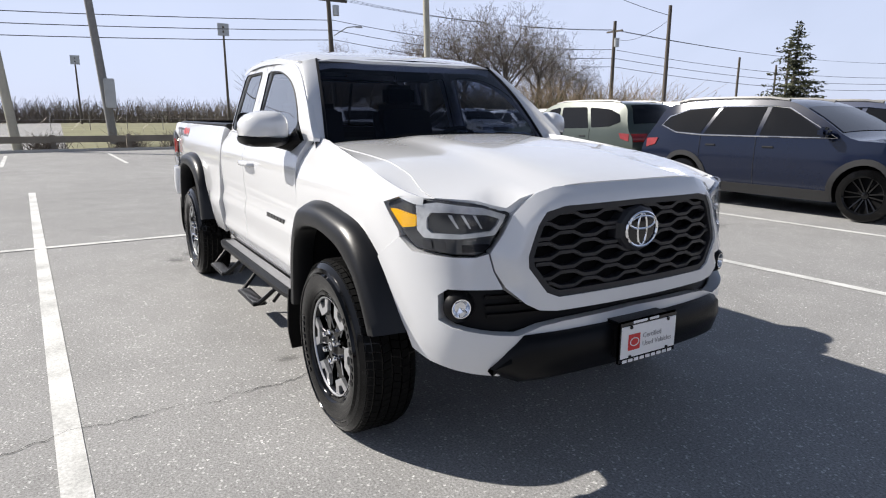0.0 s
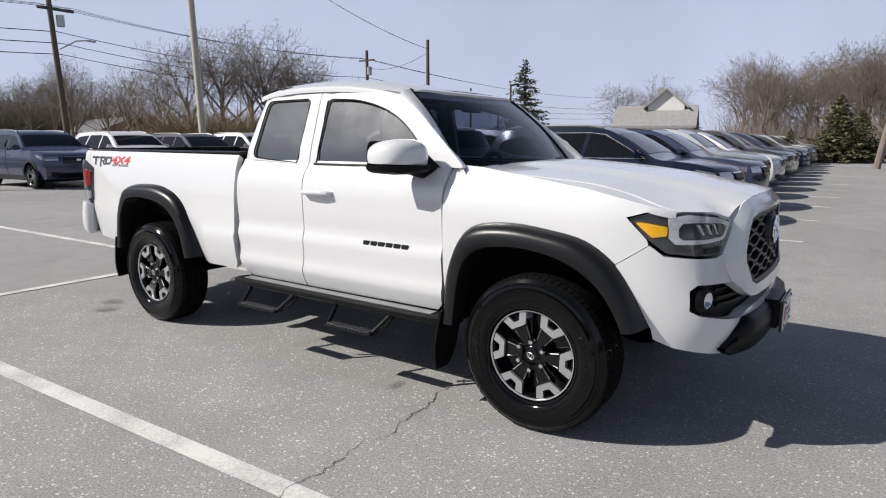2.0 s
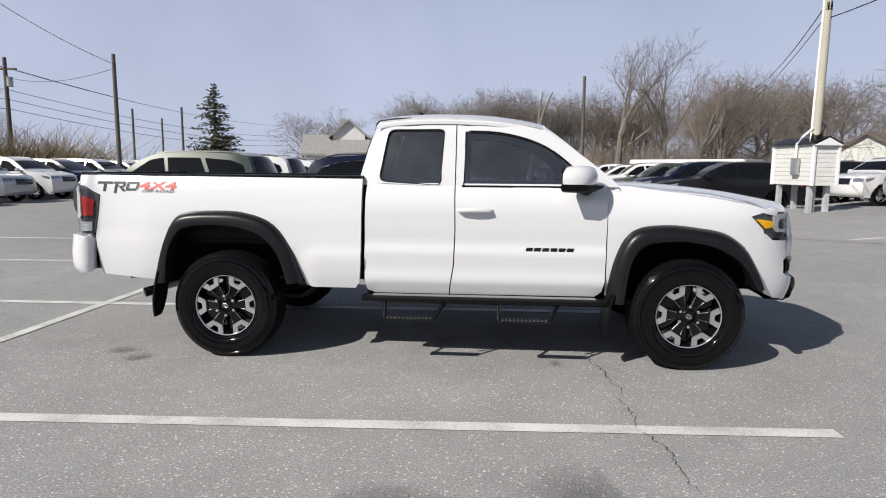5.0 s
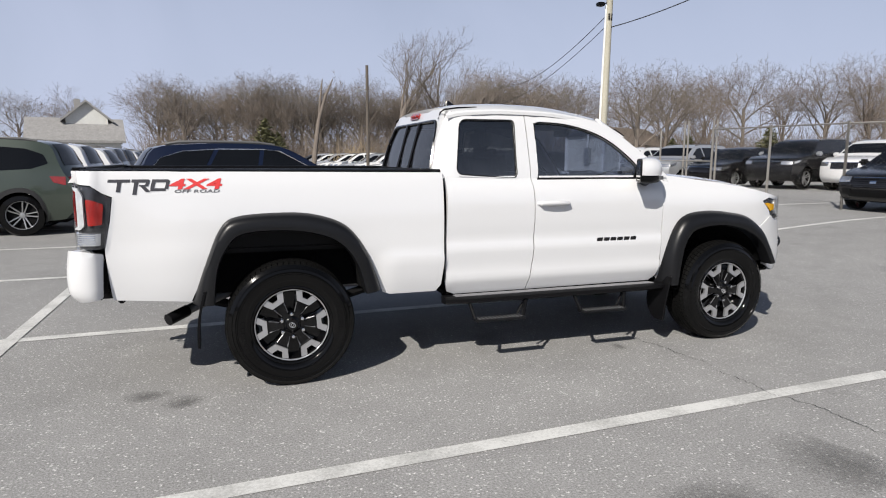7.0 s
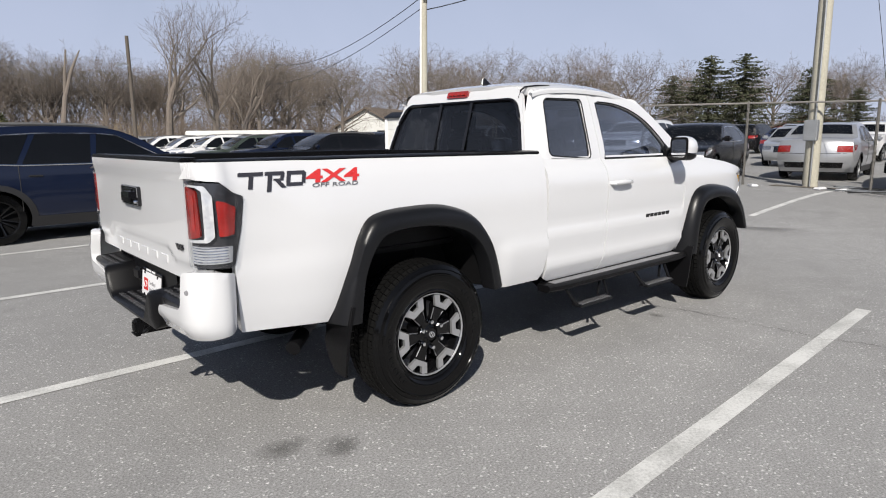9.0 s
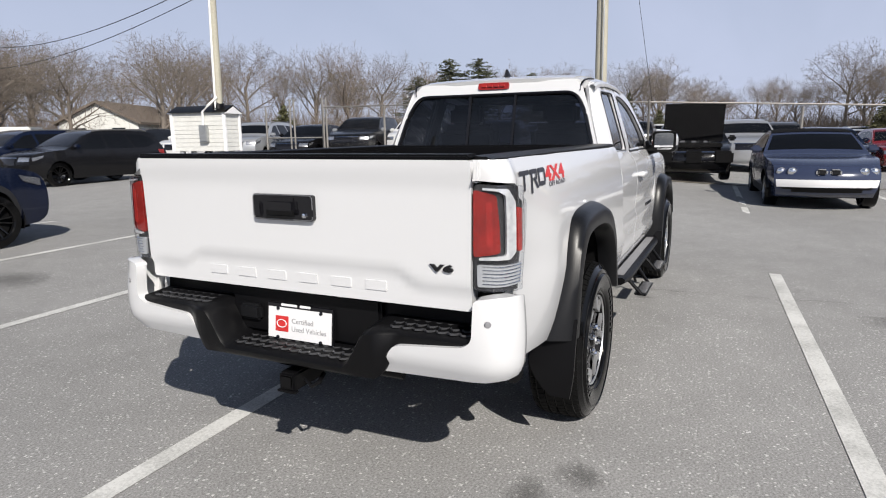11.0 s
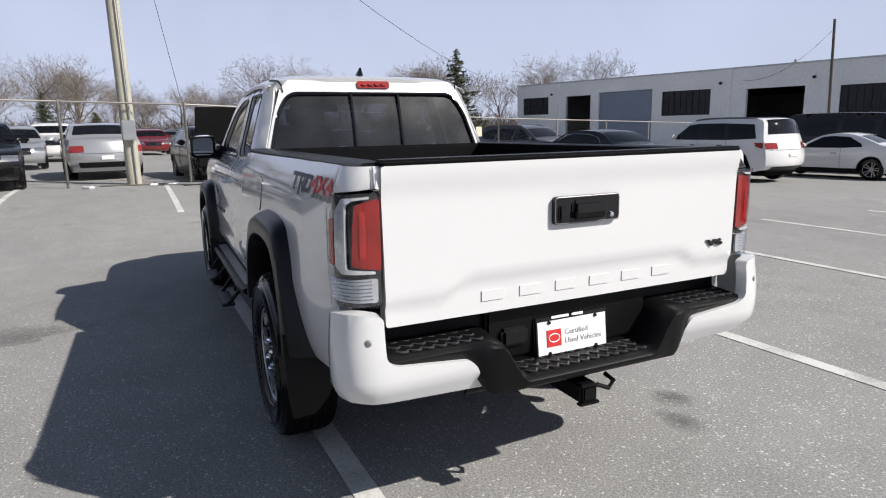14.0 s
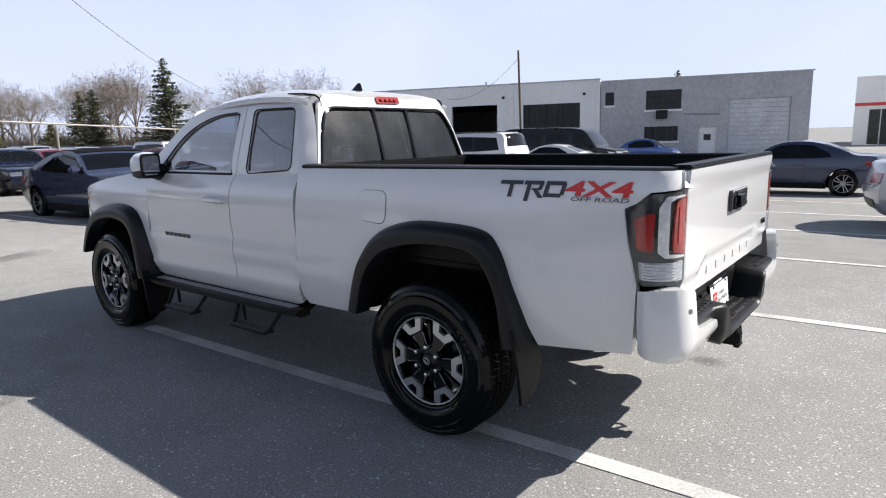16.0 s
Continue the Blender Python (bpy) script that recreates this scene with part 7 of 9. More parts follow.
# fenced lot
for k, c, x, y, r in (("sedan", "black", 14.3, 4.9, 190), ("suv", "white", 20.2, 10.3, 190), ("suv", "black", 18.9, 12.2, 192), ("sedan", "black", 18.0, 14.2, 190), ("suv", "silver", 17.2, 16.3, 195), ("suv", "white", 16.6, 18.7, 195),
                      ("suv", "black", 15.5, 21.5, 195), ("sedan", "black", 22.2, 8.6, 190), ("sedan", "silver", 17.2, 2.6, 8), ("sedan", "silver", 23.5, 5.6, 190), ("sedan", "red", 18.3, -8.2, 186),
                      ("boxy", "white", 26.8, -12.6, 186), ("sedan", "red", 22.2, -12.9, 190), ("suv", "grey", 18.4, -12.4, 200), ("sedan", "blue", 28.5, -9.0, 186), ("sedan", "navy", 22.0, -4.2, 186),
                      ("suv", "silver", 21.0, -1.6, 186), ("sedan", "red", 23.8, -6.4, 186), ("suv", "grey", 27.5, -3.0, 186)):
    car(k, c, x, y, r, "behind the chain-link fence", rowF)
rc = random.Random(4)
for r, x0 in enumerate((31, 38, 46, 55)):
    for j in range(14 + 2 * r):
        y = -18 - 4 * r + j * 2.9
        if rc.random() < 0.12 or (r == 0 and -14 < y < 4):
            continue
        car(rc.choice(["sedan", "suv", "wagon", "sedan", "suv"]), rc.choice(["black", "silver", "white", "grey", "red", "navy", "white", "grey", "slate"]), x0 + rc.uniform(-0.4, 0.4) - 0.1 * y, y, rc.choice([4, 184]) + rc.uniform(-2, 2), "far back in the fenced lot", rowF)
# the near lot to the east and south
car("cabrio", "slate", 11.4, -2.75, 184, "with black cloth roof parked by the fence")
wreck = car("sedan", "black", 15.4, -0.3, 187, "with raised hood and stripped nose")
part("raised_hood", xform(box_bm((0.0, -0.70, -0.02), (1.0, 0.70, 0.02), 0.015), Matrix.Translation((1.15, 0, 0.94)) @ Matrix.Rotation(radians(-72), 4, "Y")), M_CLOTH, wreck, "raised sooty hood")
part("engine_bay", box_bm((1.12, -0.62, 0.80), (2.10, 0.62, 0.93), 0.03), M_DARK, wreck)
for yy in (-0.66, 0.0, 0.66):
    part("nose_gap", box_bm((2.02, yy - 0.24, 0.42), (2.34 - 0.12 * abs(yy), yy + 0.20, 0.74), 0.05), M_DARK, wreck)
for k in range(7):
    part("engine_bit", box_bm((1.3 + 0.11 * k, -0.45 + 0.13 * k, 0.92), (1.42 + 0.11 * k, -0.30 + 0.12 * k, 0.98), 0.02), M_STEEL if k % 2 else M_GREYPL, wreck)
car("sedan", "black", 11.9, -10.4, 8, "parked near the fence corner")
car("boxy", "white", 10.8, -14.3, 4, "parked in the south lot")
car("coupe", "white", 9.6, -18.2, 10, "parked in the south lot")
car("van", "black", 10.8, -21.8, 186, "parked in the south lot")
car("beetle", "blue", 11.0, -32.6, 190, "parked by the workshop wall")
car("coupe", "slate", 1.1, -15.6, 4, "parked in the south lot")
car("sedan", "silver", -3.35, -9.0, 182, "parked across from the truck")
car("sedan", "grey", -6.0, -40.0, 90, "parked by the far showroom")


# ---------------------------------------------------------------- surroundings
M_BARK = mat("grey_brown_bark", (0.165, 0.14, 0.118), 0.9, var=0.3, scale=2, fine=20)
M_TWIG = mat("brown_twigs", (0.195, 0.160, 0.132), 0.95, var=0.35, scale=0.5, fine=6)
M_NEEDLE = mat("dark_conifer_needles", (0.064, 0.070, 0.038), 0.85, var=0.5, scale=0.6, fine=4)
M_NEEDLE2 = mat("yellow_green_conifer", (0.088, 0.088, 0.038), 0.85, var=0.5, scale=0.6, fine=4)
M_BRUSH = mat("dry_brush", (0.25, 0.19, 0.125), 0.95, var=0.4, scale=0.3, fine=3)
M_GRASS = mat("dormant_grass", (0.17, 0.165, 0.085), 0.95, var=0.35, scale=0.15, fine=14, bump=0.4)
M_POLE = mat("weathered_pole_wood", (0.40, 0.38, 0.31), 0.85, var=0.25, scale=1.2, fine=30, bump=0.3)
M_POLEDK = mat("dark_pole_wood", (0.10, 0.085, 0.07), 0.9, var=0.25, scale=1.2, fine=30)
M_GALV = mat("galvanised_steel", (0.42, 0.43, 0.43), 0.4, metal=0.7, var=0.15, fine=40)
M_FENCE = mat("weathered_fence_steel", (0.27, 0.255, 0.235), 0.5, metal=0.4, var=0.25, fine=30)
M_WIRE = mat("cable_black", (0.02, 0.02, 0.02), 0.6, var=0.1)
M_TIMBER = mat("weathered_timber", (0.20, 0.175, 0.14), 0.9, var=0.3, scale=1.5, fine=25, bump=0.3)
M_WALLW = mat("white_painted_block_wall", (0.76, 0.76, 0.75), 0.85, var=0.12, scale=0.3, fine=6, bump=0.2)
M_WALLG = mat("grey_painted_block_wall", (0.40, 0.405, 0.42), 0.85, var=0.26, scale=0.28, fine=5, bump=0.2)
M_ROOFG = mat("flat_roof_felt", (0.12, 0.12, 0.12), 0.9, var=0.2)
M_ROLL = mat("blue_grey_roll_door", (0.20, 0.24, 0.31), 0.5, var=0.08)
M_ROLLW = mat("scuffed_white_door", (0.50, 0.52, 0.54), 0.6, var=0.25, scale=1.2, fine=8)
M_PANE = mat("old_window_pane", (0.022, 0.025, 0.028), 0.25, coat=0.0, spec=0.3, var=0.5, scale=2.5, fine=2)
M_SIDING = mat("white_vinyl_siding", (0.62, 0.62, 0.59), 0.6, var=0.08, fine=10)
M_SHINGLE = mat("brown_shingle", (0.13, 0.105, 0.085), 0.9, var=0.3, fine=8)
M_BRICK = mat("red_brick_wall", (0.24, 0.09, 0.06), 0.9, var=0.25, fine=12)
M_SOIL = mat("bare_soil_edge", (0.15, 0.13, 0.105), 0.95, var=0.3, scale=0.6, fine=15, bump=0.4)

# verges: grass field beyond the rail, leaf litter under the woods
tagged(grid_sheet("grass_field", [-700, -300, -120, -60, -40, -30, -24.2], [-300, -60, -20, 0, 20, 40, 60, 300], M_GRASS, 0.03), "dormant grass field beyond the rail", "field", kind="structure")
tagged(grid_sheet("woodland_floor", [-24, -10, 0, 10, 22, 40, 120], [58, 62, 70, 90, 160, 400], M_SOIL, 0.03), "leaf litter under bare woods", "woodland floor", kind="structure")


# cracks and stains in the asphalt
M_CRACK = mat("crack_fill", (0.018, 0.018, 0.018), 0.95, var=0.2)


def stain_mat():
    """Oil film that fades out raggedly towards its rim."""
    m, nt, p = tree_of("oil_stain")
    N, L = nt.nodes, nt.links
    p.inputs["Base Color"].default_value = (0.07, 0.068, 0.065, 1)
    p.inputs["Roughness"].default_value = 0.6
    co = N.new("ShaderNodeTexCoord")
    sub = N.new("ShaderNodeVectorMath")
    sub.operation = "SUBTRACT"
    sub.inputs[1].default_value = (0.5, 0.5, 0.0)
    L.new(co.outputs["Generated"], sub.inputs[0])
    flat = N.new("ShaderNodeVectorMath")
    flat.operation = "MULTIPLY"
    flat.inputs[1].default_value = (1, 1, 0)
    L.new(sub.outputs[0], flat.inputs[0])
    ln = N.new("ShaderNodeVectorMath")
    ln.operation = "LENGTH"
    L.new(flat.outputs[0], ln.inputs[0])
    nz = N.new("ShaderNodeTexNoise")
    nz.inputs["Scale"].default_value, nz.inputs["Detail"].default_value, nz.inputs["Roughness"].default_value = 14, 6, 0.7
    L.new(co.outputs["Object"], nz.inputs["Vector"])
    mul = N.new("ShaderNodeMath")
    mul.operation = "MULTIPLY_ADD"
    mul.inputs[1].default_value = 0.55
    L.new(nz.outputs["Fac"], mul.inputs[0])
    L.new(ln.outputs["Value"], mul.inputs[2])
    mr = N.new("ShaderNodeMapRange")
    for k, v in zip((1, 2, 3, 4), (0.34, 0.70, 0.34, 0.0)):
        mr.inputs[k].default_value = v
    L.new(mul.outputs[0], mr.inputs[0])
    tr_n, mx = N.new("ShaderNodeBsdfTransparent"), N.new("ShaderNodeMixShader")
    L.new(mr.outputs[0], mx.inputs[0])
    L.new(tr_n.outputs[0], mx.inputs[1])
    L.new(p.outputs[0], mx.inputs[2])
    L.new(mx.outputs[0], N["Material Output"].inputs[0])
    return m


M_OIL = stain_mat()


def crack(a, b, w, seed, n=40):
    r = random.Random(seed)
    a, b = Vector(a), Vector(b)
    d = (b - a).normalized()
    s = Vector((-d.y, d.x))
    off, rows = 0.0, []
    for i in range(n + 1):
        t = i / n
        off += r.uniform(-1, 1) * 0.022 - off * 0.12
        p = a + (b - a) * t + s * off
        ww = w * (0.35 + 0.9 * r.random()) * min(1, 6 * t + 0.2, 6 * (1 - t) + 0.2)
        rows.append([(*(p + s * ww / 2), gz(*p) + 0.004), (*(p - s * ww / 2), gz(*p) + 0.004)])
    tagged(part("crack", loft_bm(rows), M_CRACK), "thin dark crack in the asphalt", "crack", kind="structure")


crack((2.66, -1.45), (2.79, -2.62), 0.0055, 1)
crack((2.60, -0.4), (2.66, -1.45), 0.005, 2)
crack((2.79, -2.62), (2.95, -4.6), 0.003, 9)
crack((9.3, 5.0), (5.6, 9.5), 0.03, 3)


def blot(x, y, rx, ry, seed, rot=0.0):
    r = random.Random(seed)
    n = 28
    c, q = math.cos(rot), math.sin(rot)
    rad = [1 + 0.22 * math.sin(3 * a + seed) + 0.12 * math.sin(7 * a + 2 * seed) + r.uniform(-0.08, 0.08) for a in np.linspace(0, 2 * math.pi, n, endpoint=False)]
    v = [(x, y, gz(x, y) + 0.0045)]
    for a, k in zip(np.linspace(0, 2 * math.pi, n, endpoint=False), rad):
        u, w = rx * k * math.cos(a), ry * k * math.sin(a)
        v.append((x + c * u - q * w, y + q * u + c * w, gz(x, y) + 0.0045))
    tagged(part("oil_stain", raw_bm(v, [(0, i + 1, (i + 1) % n + 1) for i in range(n)]), M_OIL), "dark oil stain on the asphalt", "stain", kind="structure")


for i, (x, y, rx, ry) in enumerate(((-0.84, -0.84, 0.15, 0.11), (-0.62, -0.99, 0.16, 0.11), (2.36, -0.86, 0.10, 0.06), (2.28, -2.72, 0.40, 0.24), (1.85, -3.20, 0.42, 0.26), (1.45, -2.80, 0.36, 0.2), (2.6, -2.95, 0.3, 0.2), (2.3, 2.5, 0.7, 0.35), (3.2, 5.2, 0.5, 0.4), (4.6, -5.6, 0.6, 0.5), (-4.6, 1.9, 0.6, 0.4), (0.6, 5.0, 0.6, 0.4), (7.5, 0.5, 0.7, 0.5))):
    blot(x, y, rx, ry, i + 1, i * 0.7)


# poles and cables
def pole(x, y, h, r0, r1, material, label, lean=(0, 0), extra=()):
    T = part("utility_pole", tube_bm([(0, 0, -0.3), (lean[0] * 0.5, lean[1] * 0.5, h / 2), (lean[0], lean[1], h)], [r0, (r0 + r1) / 2, r1], 14), material)
    T.matrix_basis = pose(x, y, gz(x, y))
    tagged(T, label, "pole")
    return T


wp = pole(13.2, 1.7, 10.5, 0.155, 0.12, M_POLE, "pale weathered wooden utility pole by the fence", (0.15, 0.1))
part("conduit", tube_bm([(-0.17, -0.05, 0.0), (-0.16, -0.05, 3.0), (-0.10, 0.0, 9.0)], 0.018, 8), M_GALV, wp)
part("meter_box", box_bm((-0.30, -0.14, 1.0), (-0.16, 0.14, 1.45), 0.02), M_GALV, wp)
part("guy_wire", tube_bm([(0.1, 0, 9.0), (0.4, -1.5, 0.0)], 0.006, 5), M_WIRE, wp)
lp = pole(10.12, 11.44, 6.1, 0.11, 0.09, M_POLE, "pale wooden lot pole with floodlights", (0.0, -0.12))
for dx in (-0.28, 0.28):
    part("floodlight", box_bm((dx - 0.10, -0.18, 5.50 + dx * 0.5), (dx + 0.10, 0.02, 5.60 + dx * 0.5), 0.02), M_BLACKPL, lp, "black floodlight head")
    part("bracket", tube_bm([(0, -0.1, 5.5), (dx, -0.1, 5.52 + dx * 0.5)], 0.018, 6), M_BLACKPL, lp)
part("conduit", tube_bm([(-0.12, -0.02, 1.2), (-0.11, -0.04, 3.0), (-0.10, -0.10, 5.4)], 0.03, 8), M_WALLW, lp)
part("junction_box", box_bm((-0.07, -0.19, 4.95), (0.07, -0.08, 5.18), 0.02), M_BLACKPL, lp)
p1 = pole(-23.6, -3.3, 12, 0.17, 0.13, M_POLE, "grey wooden utility pole beside the guard rail", (0.0, -0.9))
p2 = pole(-27.5, 0.3, 12.5, 0.20, 0.13, mat("grey_pole_wood", (0.22, 0.215, 0.21), 0.85, var=0.2, fine=20), "grey utility pole with transformer box", (0.0, -0.9))
part("pole_box", box_bm((0.15, -0.22, 1.7), (0.45, 0.22, 3.0), 0.03), M_GALV, p2)
p3 = pole(-19.8, 12.95, 12, 0.16, 0.12, M_POLE, "tall grey wooden pole behind parked cars", (0.0, -0.35))
pole(-17.3, 26.0, 7.0, 0.12, 0.09, M_POLEDK, "slim dark pole behind parked cars")
p5 = pole(-40.0, 16.4, 11.0, 0.20, 0.15, M_POLEDK, "utility pole with crossarm and street lamp", (0.0, -0.4))
part("crossarm", box_bm((-0.08, -1.1, 9.6), (0.08, 1.1, 9.78), 0.02), M_POLEDK, p5)
part("transformer", tube_bm([(0.3, 0.1, 8.6), (0.3, 0.1, 9.3)], 0.24, 12), M_GALV, p5)
part("lamp_arm", tube_bm([(0, 0, 7.2), (0.4, 0.9, 7.8), (0.5, 1.6, 7.9)], 0.04, 6), M_GALV, p5)
part("lamp_head", box_bm((0.4, 1.5, 7.82), (0.6, 2.1, 7.95), 0.04), M_GALV, p5)
p6 = pole(-33.8, 39.2, 9.2, 0.18, 0.13, M_POLEDK, "utility pole with crossarm beyond bushes")
part("crossarm", box_bm((-0.9, -0.06, 8.3), (0.9, 0.06, 8.44), 0.02), M_POLEDK, p6)
part("transformer", tube_bm([(0.3, 0.0, 7.1), (0.3, 0.0, 7.8)], 0.22, 12), M_GALV, p6)
for x, y, h in ((-40, 66, 8), (-44, 80, 8), (-33, 64, 8)):
    pole(x, y, h, 0.15, 0.12, M_POLEDK, "distant dark wooden utility pole")
lot = pole(7.0, 30.0, 6.4, 0.10, 0.08, M_POLEDK, "wooden pole with a small lamp at the aisle end")
part("lamp_arm", tube_bm([(0, 0, 5.0), (-0.3, -0.2, 5.1), (-0.45, -0.3, 5.05)], 0.03, 6), M_GALV, lot)
part("lamp_head", box_bm((-0.65, -0.42, 4.93), (-0.40, -0.22, 5.06), 0.03), M_GALV, lot)
pole(18.8, -31.7, 7.1, 0.085, 0.065, M_POLEDK, "slim dark pole in front of the workshop", (0.25, 0.0))
for x, y, h, lab in ((-67.7, 14.6, 11.1, 1), (-104, 1.1, 9.9, 0)):
    fl = pole(x, y, h, 0.16, 0.10, M_POLEDK, "tall steel sports-field light mast")
    for i in range(3):
        for j in range(2 if lab else 3):
            part("flood_head", box_bm((-0.15, -0.6 + 0.45 * j, h - 0.2 - 0.5 * i), (0.15, -0.25 + 0.45 * j, h + 0.1 - 0.5 * i), 0.05), M_GALV, fl)
    part("head_frame", box_bm((-0.04, -0.6, h - 1.2), (0.04, 0.6, h + 0.1), 0.02), M_GALV, fl)


def cable(a, b, sag, r=0.012, n=18):
    a, b = Vector(a), Vector(b)
    pts = [a + (b - a) * t - Vector((0, 0, sag * 4 * t * (1 - t))) for t in np.linspace(0, 1, n)]
    tagged(part("overhead_cable", tube_bm(pts, r, 4), M_WIRE), "thin black overhead cable", "cable")


for i, (dy, z) in enumerate(((-1.0, 9.9), (0.0, 9.9), (1.0, 9.9), (0, 8.3), (0.1, 7.6), (0.1, 6.9))):
    cable((-40, 16.4 + dy, z), (-33.8, 39.2 + dy * 0.6, z - 1.4), 0.6, 0.02 if z < 8.5 else 0.012)
    cable((-40, 16.4 + dy, z), (-46, -60 + dy, z + 0.5), 1.2, 0.026 if z < 8.5 else 0.014)
    cable((-33.8, 39.2 + dy * 0.6, z - 1.4), (-30, 90, z - 2.2), 0.9, 0.02 if z < 8.5 else 0.012)
cable((-19.8, 12.6, 11.4), (-40, 16.4, 10.2), 0.5, 0.014)
cable((-19.8, 12.6, 11.4), (-17.3, 26, 6.5), 0.7, 0.014)
cable((-23.6, -4.2, 11.6), (-40, 16.0, 10.6), 0.6, 0.014)
cable((-17.3, 26, 6.3), (-33.8, 39.2, 7.8), 0.5, 0.014)
cable((10.12, 11.36, 5.2), (17.2, 37.4, 5.2), 0.7, 0.012)
cable((10.12, 11.36, 5.5), (17.9, 37.1, 6.6), 0.8, 0.014)
cable((10.12, 11.36, 5.1), (13.3, 1.75, 8.4), 0.7, 0.014)
cable((13.35, 1.8, 8.8), (46, -30.5, 4.9), 1.6, 0.012)
cable((19.0, -31.7, 6.2), (28.0, -36.0, 4.3), 0.8, 0.012)

# timber guard rail along the west edge, with low shrubs and a distant mesh fence
gr = thing("guard_rail", "low weathered timber guard rail with posts", "guard rail", (-22.6, -2, 0))
for i in range(24):
    part("post", box_bm((-0.1, -34 + i * 2.6, -0.2), (0.1, -33.82 + i * 2.6, 0.62), 0.015), M_TIMBER, gr)
for i in range(12):
    part("rail", box_bm((0.10, -34 + i * 5.2, 0.33), (0.20, -28.82 + i * 5.2, 0.58), 0.012), M_TIMBER, gr)
tagged(part("kerb", box_bm((-22.2, -40, -0.1), (-21.9, 34, 0.10), 0.03), mat("concrete_kerb", (0.40, 0.39, 0.37), 0.85, var=0.15, fine=20, bump=0.2)), "worn concrete kerb below the rail", "kerb", kind="structure")


def mesh_fence(pts, h, cell, name_label, wire=0.0035, post_r=0.03, every=3.0, rail=True, gap=None, dark=False):
    """Chain-link fence along ground points: posts, top rail and woven wire."""
    F = thing("chain_link_fence", name_label, "fence")
    m = M_FENCE
    wires, wf = [], []
    for (ax_, ay), (bx, by) in zip(pts[:-1], pts[1:]):
        a, b = Vector((ax_, ay)), Vector((bx, by))
        L_ = (b - a).length
        n = max(1, round(L_ / every))
        d = (b - a) / L_
        for i in range(n + 1):
            p = a + d * (L_ * i / n)
            z = gz(*p)
            part("post", tube_bm([(p.x, p.y, z - 0.2), (p.x, p.y, z + h + 0.05)], post_r, 8), m, F)
        za, zb = gz(*a) + h, gz(*b) + h
        if rail:
            part("top_rail", tube_bm([(a.x, a.y, za), (b.x, b.y, zb)], 0.022, 6), m, F)
        k = int(L_ / cell)
        run = h / cell * cell
        for i in range(-int(h / cell), k):
            for sgn in (1, -1):
                u0, u1 = i * cell, i * cell + h
                z0, z1 = (0.03, h) if sgn > 0 else (h, 0.03)
                if u0 < 0:
                    z0 = z0 + (z1 - z0) * (-u0 / h)
                    u0 = 0
                if u1 > L_:
                    z1 = z0 + (z1 - z0) * ((L_ - u0) / (u1 - u0))
                    u1 = L_
                if u1 - u0 < 0.02:
                    continue
                p, q = a + d * u0, a + d * u1
                tube_data([(p.x, p.y, gz(*p) + z0), (q.x, q.y, gz(*q) + z1)], wire, 3, False, wires, wf)
    part("woven_wire", raw_bm(wires, wf), m, F)
    return F


def fx(y):
    return 13.1 - 0.26 * y + 0.5 * sm(y / 3)


mesh_fence([(12.8, 9.9), (fx(5.3), 5.3), (fx(3.0), 3.0), (fx(0.5), 0.5), (fx(-9.4), -9.4), (fx(-24), -24)], 1.85, 0.085, "galvanised chain-link fence round the storage lot", 0.0004)
tagged(mesh_fence([(-60, -30), (-60, 28)], 1.2, 2.9, "distant chain-link fence round the sports field", 0.008), "", "")
gate = thing("fence_gate", "galvanised chain-link gate standing by the shed", "gate", (12.9, 10.0, gz(12.9, 10.0)))
for dx, dy in ((0, 0), (0.02, -0.12), (0.06, 1.28), (0.08, 1.14), (-0.28, 1.95)):
    part("gate_post", tube_bm([(dx, dy, -0.2), (dx, dy, 2.15 if dx > -0.2 else 1.9)], 0.030, 10), M_FENCE, gate)
for z in (0.95,):
    part("gate_rail", tube_bm([(0, 0, z), (-0.28, 1.95, z)], 0.018, 8), M_FENCE, gate)
tagged(part("fence_verge", loft_bm([[(fx(y) - 0.05 - 0.10 * sm((y + 1.5) / 2), y, gz(fx(y), y) + 0.012), (fx(y) + 0.15, y, gz(fx(y), y) + 0.015)] for y in np.linspace(-24, 2.4, 24)]), M_SOIL), "strip of soil and leaves under the fence", "verge", kind="structure")
for y, z in ((-6.4, 1.34), (-8.5, 1.29)):
    ob = part("paper_notice", box_bm((-0.004, -0.11, -0.16), (0.004, 0.11, 0.16), 0.002), M_PAPER)
    ob.matrix_basis = pose(fx(y) - 0.05, y, z, 0, 2, 4 if y < -7 else -3)
    tagged(ob, "pale yellow paper notice tied to the fence wire", "notice")
for k, (x, y) in enumerate(((12.7, 0.9), (13.0, 0.3), (12.6, 1.3), (13.4, 0.6), (12.4, 2.6), (14.6, -8.2))):
    r = random.Random(k)
    bm = box_bm((-0.15, -0.08, 0), (0.15, 0.08, 0.05), 0.02)
    ob = part("debris", bm, M_GALV if k % 2 else M_PLATE)
    ob.matrix_basis = pose(x, y, gz(x, y), 0, 0, r.uniform(0, 180))
    tagged(ob, "small scrap of litter on the ground", "litter")
for i in range(5):
    pts = [(12.9 + 0.9 * math.cos(t + i) * (0.4 + 0.1 * i), 0.6 + 0.7 * math.sin(1.3 * t + i), gz(12.9, 0.6) + 0.03 + 0.03 * abs(math.sin(2 * t))) for t in np.linspace(0, 5, 30)]
    tagged(part("cable_tangle", tube_bm(pts, 0.012, 5), M_WIRE if i % 2 else M_GALV), "tangled cable lying by the pole", "cable")

